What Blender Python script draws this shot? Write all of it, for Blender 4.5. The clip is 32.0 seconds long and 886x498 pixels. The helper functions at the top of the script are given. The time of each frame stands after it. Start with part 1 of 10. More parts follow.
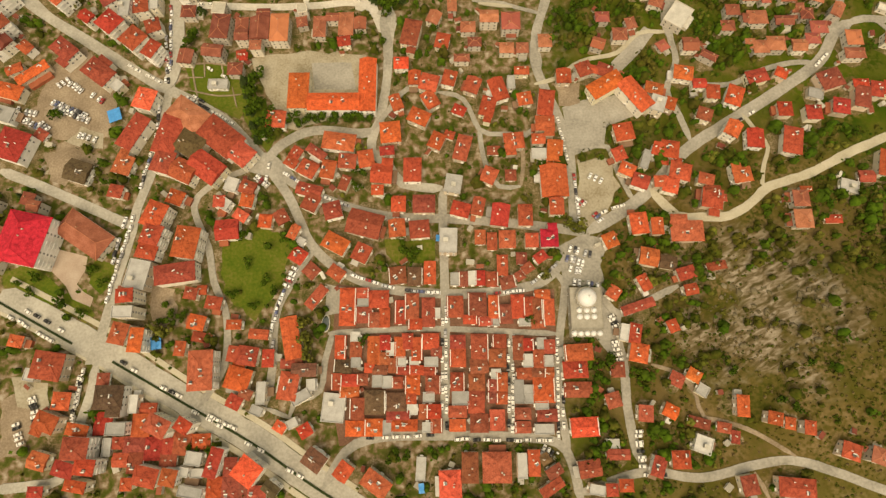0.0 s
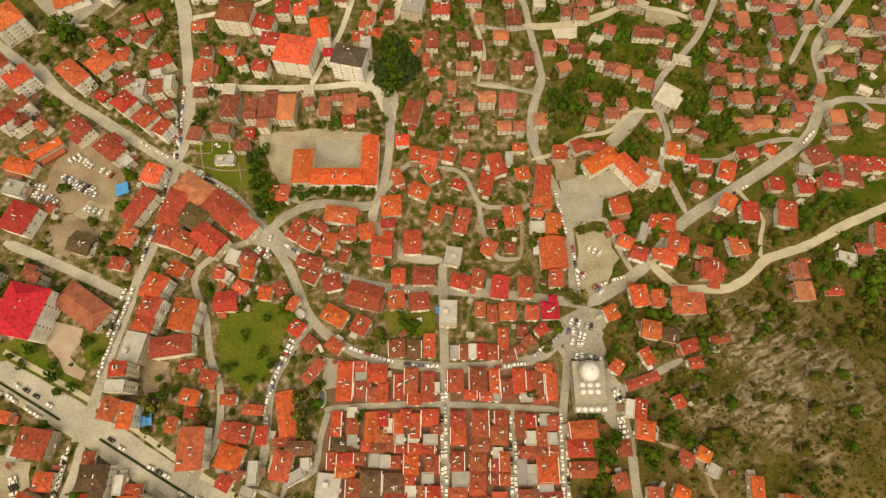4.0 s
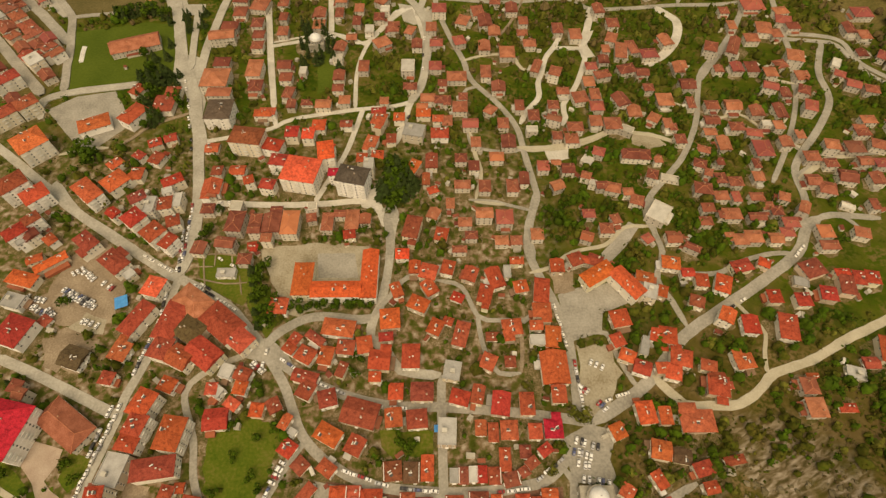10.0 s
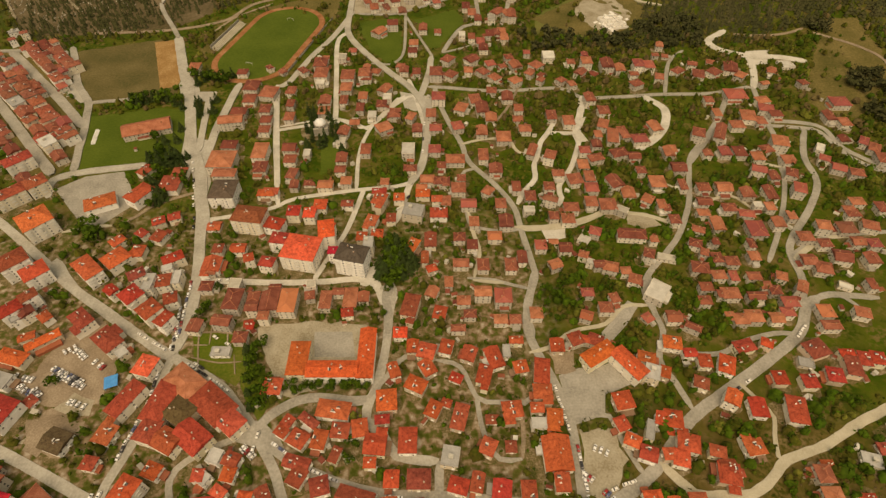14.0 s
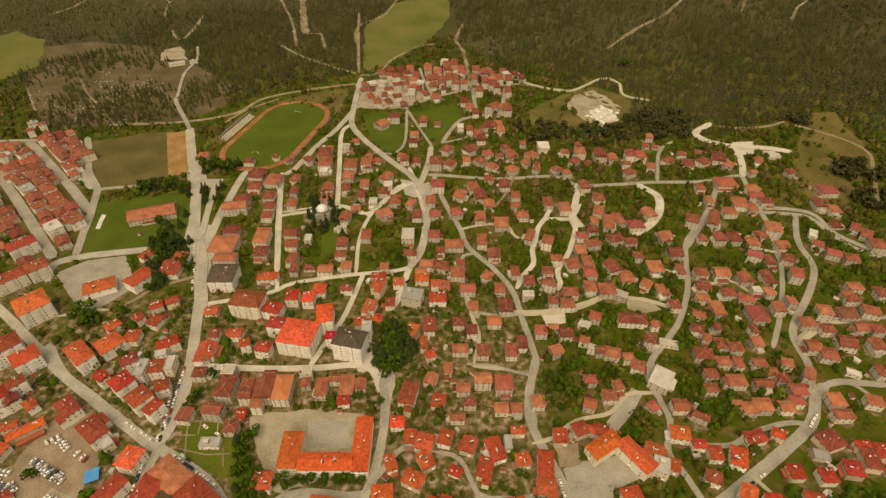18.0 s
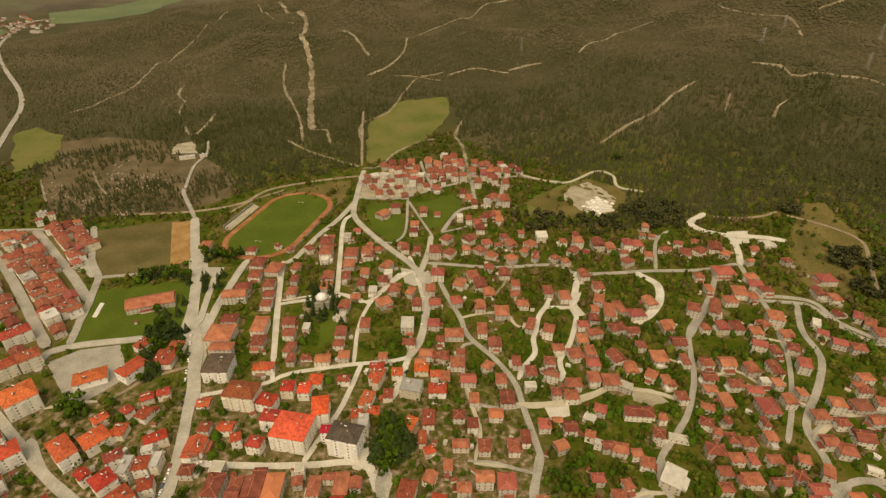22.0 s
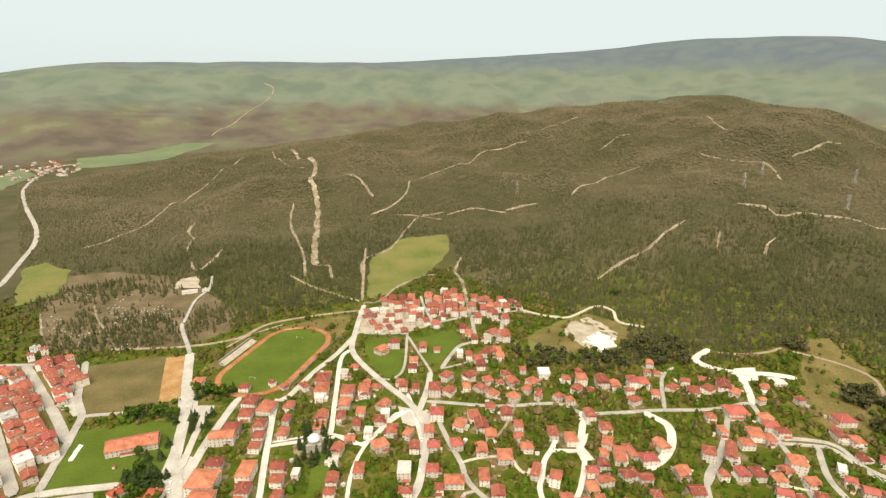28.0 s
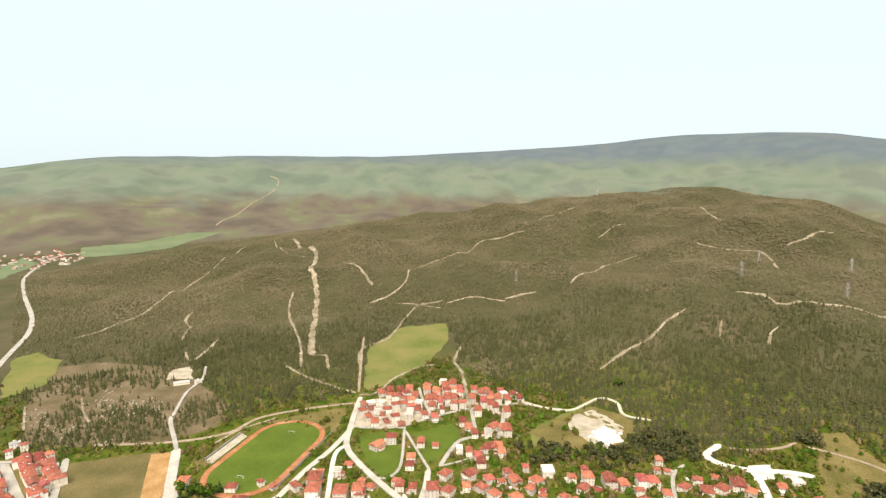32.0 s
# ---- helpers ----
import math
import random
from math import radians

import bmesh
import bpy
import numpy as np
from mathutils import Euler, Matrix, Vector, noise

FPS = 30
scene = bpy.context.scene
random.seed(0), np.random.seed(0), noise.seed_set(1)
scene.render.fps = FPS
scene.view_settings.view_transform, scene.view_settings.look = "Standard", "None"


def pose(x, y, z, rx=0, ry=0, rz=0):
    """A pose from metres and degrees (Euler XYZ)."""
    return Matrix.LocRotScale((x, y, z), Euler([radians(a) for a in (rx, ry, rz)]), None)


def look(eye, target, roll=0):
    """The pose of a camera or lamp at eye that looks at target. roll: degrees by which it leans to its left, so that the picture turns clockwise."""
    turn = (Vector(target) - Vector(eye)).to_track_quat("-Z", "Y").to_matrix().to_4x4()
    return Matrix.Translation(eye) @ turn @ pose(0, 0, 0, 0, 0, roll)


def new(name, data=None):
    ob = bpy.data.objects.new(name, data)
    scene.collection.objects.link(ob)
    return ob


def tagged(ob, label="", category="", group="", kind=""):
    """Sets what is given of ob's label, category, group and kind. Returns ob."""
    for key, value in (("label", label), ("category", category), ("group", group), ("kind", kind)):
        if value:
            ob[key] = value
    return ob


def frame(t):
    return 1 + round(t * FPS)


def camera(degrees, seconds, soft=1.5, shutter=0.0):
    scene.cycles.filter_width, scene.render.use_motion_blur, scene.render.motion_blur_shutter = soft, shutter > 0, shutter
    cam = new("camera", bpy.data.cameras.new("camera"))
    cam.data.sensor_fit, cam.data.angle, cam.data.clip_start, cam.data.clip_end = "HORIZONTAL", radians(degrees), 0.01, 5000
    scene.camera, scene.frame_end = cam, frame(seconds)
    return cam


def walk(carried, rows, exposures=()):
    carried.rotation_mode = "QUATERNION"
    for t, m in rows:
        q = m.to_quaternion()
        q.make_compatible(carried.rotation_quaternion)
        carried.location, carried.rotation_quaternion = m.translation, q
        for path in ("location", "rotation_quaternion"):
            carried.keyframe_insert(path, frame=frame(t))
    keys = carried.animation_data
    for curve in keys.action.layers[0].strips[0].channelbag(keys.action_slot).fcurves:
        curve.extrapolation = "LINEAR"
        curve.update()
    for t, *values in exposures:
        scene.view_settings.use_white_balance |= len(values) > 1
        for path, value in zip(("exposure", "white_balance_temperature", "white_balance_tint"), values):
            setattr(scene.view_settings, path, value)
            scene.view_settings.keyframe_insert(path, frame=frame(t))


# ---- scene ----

cam = camera(78.47, 32.0, soft=1.4)
PATH = [
    (0, pose(0.00, 0.00, 308.00, 13.60, 0, -0.01) @ pose(0, 0, 0, 0, 0, -0.33)),
    (0.5, pose(0.07, 0.08, 307.95, 14.44, 0, -0.00) @ pose(0, 0, 0, 0, 0, -0.25)),
    (1, pose(0.13, 0.16, 307.91, 15.35, 0, 0.00) @ pose(0, 0, 0, 0, 0, -0.22)),
    (1.5, pose(0.19, 0.24, 307.89, 16.29, 0, 0.02) @ pose(0, 0, 0, 0, 0, -0.21)),
    (2, pose(0.25, 0.31, 307.87, 17.22, 0, 0.03) @ pose(0, 0, 0, 0, 0, -0.22)),
    (2.5, pose(0.30, 0.39, 307.85, 18.19, 0, 0.04) @ pose(0, 0, 0, 0, 0, -0.25)),
    (3, pose(0.36, 0.46, 307.85, 19.18, 0, 0.05) @ pose(0, 0, 0, 0, 0, -0.28)),
    (3.5, pose(0.41, 0.54, 307.85, 20.14, 0, 0.06) @ pose(0, 0, 0, 0, 0, -0.32)),
    (5.5, pose(0.58, 0.83, 307.91, 23.95, 0, 0.05) @ pose(0, 0, 0, 0, 0, -0.41)),
    (6, pose(0.61, 0.91, 307.94, 24.92, 0, 0.04) @ pose(0, 0, 0, 0, 0, -0.41)),
    (6.5, pose(0.64, 0.98, 307.97, 25.90, 0, 0.02) @ pose(0, 0, 0, 0, 0, -0.40)),
    (7, pose(0.67, 1.06, 308.00, 26.86, 0, -0.00) @ pose(0, 0, 0, 0, 0, -0.38)),
    (7.5, pose(0.70, 1.13, 308.04, 27.84, 0, -0.03) @ pose(0, 0, 0, 0, 0, -0.36)),
    (8, pose(0.72, 1.21, 308.08, 28.80, 0, -0.05) @ pose(0, 0, 0, 0, 0, -0.33)),
    (8.5, pose(0.74, 1.28, 308.12, 29.80, 0, -0.08) @ pose(0, 0, 0, 0, 0, -0.29)),
    (9, pose(0.76, 1.36, 308.16, 30.79, 0, -0.12) @ pose(0, 0, 0, 0, 0, -0.24)),
    (9.5, pose(0.77, 1.44, 308.20, 31.80, 0, -0.15) @ pose(0, 0, 0, 0, 0, -0.19)),
    (10, pose(0.78, 1.52, 308.25, 32.80, 0, -0.18) @ pose(0, 0, 0, 0, 0, -0.14)),
    (10.5, pose(0.79, 1.61, 308.29, 33.82, 0, -0.22) @ pose(0, 0, 0, 0, 0, -0.09)),
    (11, pose(0.80, 1.69, 308.34, 34.82, 0, -0.25) @ pose(0, 0, 0, 0, 0, -0.03)),
    (11.5, pose(0.80, 1.77, 308.38, 35.85, 0, -0.28) @ pose(0, 0, 0, 0, 0, 0.02)),
    (12, pose(0.80, 1.86, 308.43, 36.84, 0, -0.31) @ pose(0, 0, 0, 0, 0, 0.07)),
    (12.5, pose(0.80, 1.95, 308.47, 37.87, 0, -0.34) @ pose(0, 0, 0, 0, 0, 0.12)),
    (13, pose(0.80, 2.04, 308.52, 38.87, 0, -0.36) @ pose(0, 0, 0, 0, 0, 0.16)),
    (13.5, pose(0.80, 2.13, 308.56, 39.90, 0, -0.39) @ pose(0, 0, 0, 0, 0, 0.20)),
    (14, pose(0.80, 2.22, 308.60, 40.93, 0, -0.41) @ pose(0, 0, 0, 0, 0, 0.24)),
    (14.5, pose(0.79, 2.32, 308.65, 41.97, 0, -0.43) @ pose(0, 0, 0, 0, 0, 0.27)),
    (16.5, pose(0.77, 2.71, 308.80, 46.35, 0, -0.47) @ pose(0, 0, 0, 0, 0, 0.36)),
    (17, pose(0.76, 2.82, 308.84, 47.47, 0, -0.48) @ pose(0, 0, 0, 0, 0, 0.37)),
    (17.5, pose(0.75, 2.93, 308.87, 48.59, 0, -0.48) @ pose(0, 0, 0, 0, 0, 0.38)),
    (18, pose(0.75, 3.03, 308.90, 49.72, 0, -0.48) @ pose(0, 0, 0, 0, 0, 0.38)),
    (18.5, pose(0.75, 3.14, 308.94, 50.85, 0, -0.48) @ pose(0, 0, 0, 0, 0, 0.38)),
    (19, pose(0.75, 3.26, 308.97, 51.95, 0, -0.47) @ pose(0, 0, 0, 0, 0, 0.38)),
    (19.5, pose(0.75, 3.37, 308.99, 53.09, 0, -0.47) @ pose(0, 0, 0, 0, 0, 0.38)),
    (20, pose(0.75, 3.48, 309.02, 54.23, 0, -0.46) @ pose(0, 0, 0, 0, 0, 0.38)),
    (20.5, pose(0.76, 3.60, 309.05, 55.40, 0, -0.45) @ pose(0, 0, 0, 0, 0, 0.37)),
    (21, pose(0.77, 3.72, 309.07, 56.58, 0, -0.44) @ pose(0, 0, 0, 0, 0, 0.37)),
    (21.5, pose(0.79, 3.84, 309.10, 57.78, 0, -0.43) @ pose(0, 0, 0, 0, 0, 0.37)),
    (22, pose(0.81, 3.96, 309.12, 58.95, 0, -0.42) @ pose(0, 0, 0, 0, 0, 0.37)),
    (22.5, pose(0.83, 4.09, 309.14, 60.04, 0, -0.41) @ pose(0, 0, 0, 0, 0, 0.37)),
    (23, pose(0.86, 4.21, 309.16, 61.26, 0, -0.40) @ pose(0, 0, 0, 0, 0, 0.37)),
    (23.5, pose(0.90, 4.34, 309.19, 62.37, 0, -0.38) @ pose(0, 0, 0, 0, 0, 0.37)),
    (24, pose(0.94, 4.47, 309.21, 63.62, 0, -0.37) @ pose(0, 0, 0, 0, 0, 0.37)),
    (24.5, pose(0.99, 4.60, 309.23, 64.71, 0, -0.36) @ pose(0, 0, 0, 0, 0, 0.38)),
    (25, pose(1.05, 4.73, 309.25, 65.94, 0, -0.35) @ pose(0, 0, 0, 0, 0, 0.38)),
    (25.5, pose(1.11, 4.86, 309.27, 67.05, 0, -0.33) @ pose(0, 0, 0, 0, 0, 0.39)),
    (27.5, pose(1.47, 5.40, 309.38, 71.78, 0, -0.28) @ pose(0, 0, 0, 0, 0, 0.41)),
    (28, pose(1.59, 5.54, 309.41, 73.04, 0, -0.27) @ pose(0, 0, 0, 0, 0, 0.41)),
    (28.5, pose(1.71, 5.68, 309.45, 74.14, 0, -0.26) @ pose(0, 0, 0, 0, 0, 0.41)),
    (29, pose(1.85, 5.82, 309.49, 75.37, 0, -0.25) @ pose(0, 0, 0, 0, 0, 0.40)),
    (29.5, pose(2.01, 5.95, 309.53, 76.49, 0, -0.24) @ pose(0, 0, 0, 0, 0, 0.40)),
    (30, pose(2.17, 6.09, 309.57, 77.75, 0, -0.23) @ pose(0, 0, 0, 0, 0, 0.39)),
    (30.5, pose(2.36, 6.23, 309.62, 78.88, 0, -0.22) @ pose(0, 0, 0, 0, 0, 0.39)),
    (31, pose(2.55, 6.37, 309.68, 80.16, 0, -0.22) @ pose(0, 0, 0, 0, 0, 0.38)),
    (31.5, pose(2.77, 6.50, 309.74, 81.27, 0, -0.22) @ pose(0, 0, 0, 0, 0, 0.37)),
    (32, pose(3.00, 6.64, 309.81, 82.34, 0, -0.22) @ pose(0, 0, 0, 0, 0, 0.37)),
]

EXPOSURES = [(0, 0.33, 9500, 12), (9, 0.09, 9900, 14), (14, -0.04, 10300, 16), (20, 0.06, 9900, 14), (25, 0.48, 8500, 14), (28, 1.12, 7250, 15), (30, 1.26, 7050, 15), (32, 1.32, 6900, 16)]
walk(cam, PATH, EXPOSURES)

world = bpy.data.worlds.new("world")
scene.world = world
world.use_nodes = True
wt = world.node_tree
sky = wt.nodes.new("ShaderNodeTexSky")
sky.sky_type, sky.sun_disc = "NISHITA", False
sky.sun_elevation, sky.sun_rotation = radians(58), radians(191)
sky.air_density, sky.dust_density = 1.0, 3.0
veil = wt.nodes.new("ShaderNodeMix")  # thin high cloud over the blue
veil.data_type = "RGBA"
veil.inputs[0].default_value = 0.78
haze = wt.nodes.new("ShaderNodeTexCoord")  # the veil whitens towards the horizon
low = wt.nodes.new("ShaderNodeSeparateXYZ")
fade = wt.nodes.new("ShaderNodeMapRange")
fade.interpolation_type = "SMOOTHSTEP"
fade.inputs[1].default_value, fade.inputs[2].default_value, fade.inputs[3].default_value, fade.inputs[4].default_value = 0.0, 0.8, 1.0, 0.0
tone = wt.nodes.new("ShaderNodeMix")
tone.data_type = "RGBA"
tone.inputs[6].default_value, tone.inputs[7].default_value = (10.2, 11.5, 11.7, 1), (9.3, 11.4, 11.9, 1)
wt.links.new(haze.outputs["Generated"], low.inputs[0])
wt.links.new(low.outputs[2], fade.inputs[0])
wt.links.new(fade.outputs[0], tone.inputs[0])
wt.links.new(tone.outputs[2], veil.inputs[7])
wt.links.new(sky.outputs[0], veil.inputs[6])
wt.links.new(veil.outputs[2], wt.nodes["Background"].inputs[0])
wt.nodes["Background"].inputs[1].default_value = 0.0425
sun = new("sun", bpy.data.lights.new("sun", "SUN"))
sun.data.energy, sun.data.angle, sun.data.color = 3.0, radians(60), (1.0, 0.94, 0.84)
sun.matrix_world = look((-30, -150, 250), (0, 0, 0))


# ---- materials ----
def mat(name, tones, rough=0.85, scale=0.35, fine=3.0, bump=0.3, dist=0.1, metal=0.0, tint=False, island=0.0, spread=(0.35, 0.65)):
    """A surface of two or three tones mixed by coarse and fine noise, with fine relief. tint: multiplied by the object's own colour."""
    m = bpy.data.materials.new(name)
    m.use_nodes = True
    nt = m.node_tree
    b = nt.nodes["Principled BSDF"]
    co = nt.nodes.new("ShaderNodeTexCoord")
    geo = nt.nodes.new("ShaderNodeNewGeometry")
    n1, n2 = nt.nodes.new("ShaderNodeTexNoise"), nt.nodes.new("ShaderNodeTexNoise")
    n1.inputs["Scale"].default_value, n1.inputs["Detail"].default_value = scale, 6
    n2.inputs["Scale"].default_value, n2.inputs["Detail"].default_value = fine, 5
    src = geo.outputs["Position"]
    nt.links.new(src, n1.inputs["Vector"])
    nt.links.new(src, n2.inputs["Vector"])
    add = nt.nodes.new("ShaderNodeMath")
    add.operation = "MULTIPLY_ADD"
    add.inputs[1].default_value = 0.55
    half = nt.nodes.new("ShaderNodeMath")
    half.operation = "MULTIPLY"
    half.inputs[1].default_value = 0.45
    nt.links.new(n2.outputs["Fac"], half.inputs[0])
    nt.links.new(n1.outputs["Fac"], add.inputs[0])
    nt.links.new(half.outputs[0], add.inputs[2])
    ramp = nt.nodes.new("ShaderNodeValToRGB")
    els = ramp.color_ramp.elements
    els[0].position, els[1].position = spread
    els[0].color, els[1].color = (*tones[0], 1), (*tones[-1], 1)
    for i, c in enumerate(tones[1:-1]):
        e = els.new(spread[0] + (spread[1] - spread[0]) * (i + 1) / (len(tones) - 1))
        e.color = (*c, 1)
    nt.links.new(add.outputs[0], ramp.inputs[0])
    out = ramp.outputs[0]
    if tint:
        info = nt.nodes.new("ShaderNodeObjectInfo")
        mul = nt.nodes.new("ShaderNodeMix")
        mul.data_type, mul.blend_type = "RGBA", "MULTIPLY"
        mul.inputs[0].default_value = 1
        nt.links.new(out, mul.inputs[6])
        nt.links.new(info.outputs["Color"], mul.inputs[7])
        out = mul.outputs[2]
    if island:
        hsv = nt.nodes.new("ShaderNodeHueSaturation")
        mp = nt.nodes.new("ShaderNodeMapRange")
        mp.inputs[3].default_value, mp.inputs[4].default_value = 1 - island, 1 + island
        nt.links.new(geo.outputs["Random Per Island"], mp.inputs[0])
        nt.links.new(mp.outputs[0], hsv.inputs["Value"])
        hue = nt.nodes.new("ShaderNodeMapRange")
        hue.inputs[3].default_value, hue.inputs[4].default_value = 0.5 - island * 0.015, 0.5 + island * 0.03
        nt.links.new(geo.outputs["Random Per Island"], hue.inputs[0])
        nt.links.new(hue.outputs[0], hsv.inputs["Hue"])
        nt.links.new(out, hsv.inputs["Color"])
        out = hsv.outputs[0]
    nt.links.new(out, b.inputs["Base Color"])
    b.inputs["Roughness"].default_value, b.inputs["Metallic"].default_value = rough, metal
    if rough > 0.83:
        b.inputs["Specular IOR Level"].default_value = 0.15
    if bump:
        bp = nt.nodes.new("ShaderNodeBump")
        bp.inputs["Strength"].default_value, bp.inputs["Distance"].default_value = bump, dist
        nt.links.new(n2.outputs["Fac"], bp.inputs["Height"])
        nt.links.new(bp.outputs[0], b.inputs["Normal"])
    return m


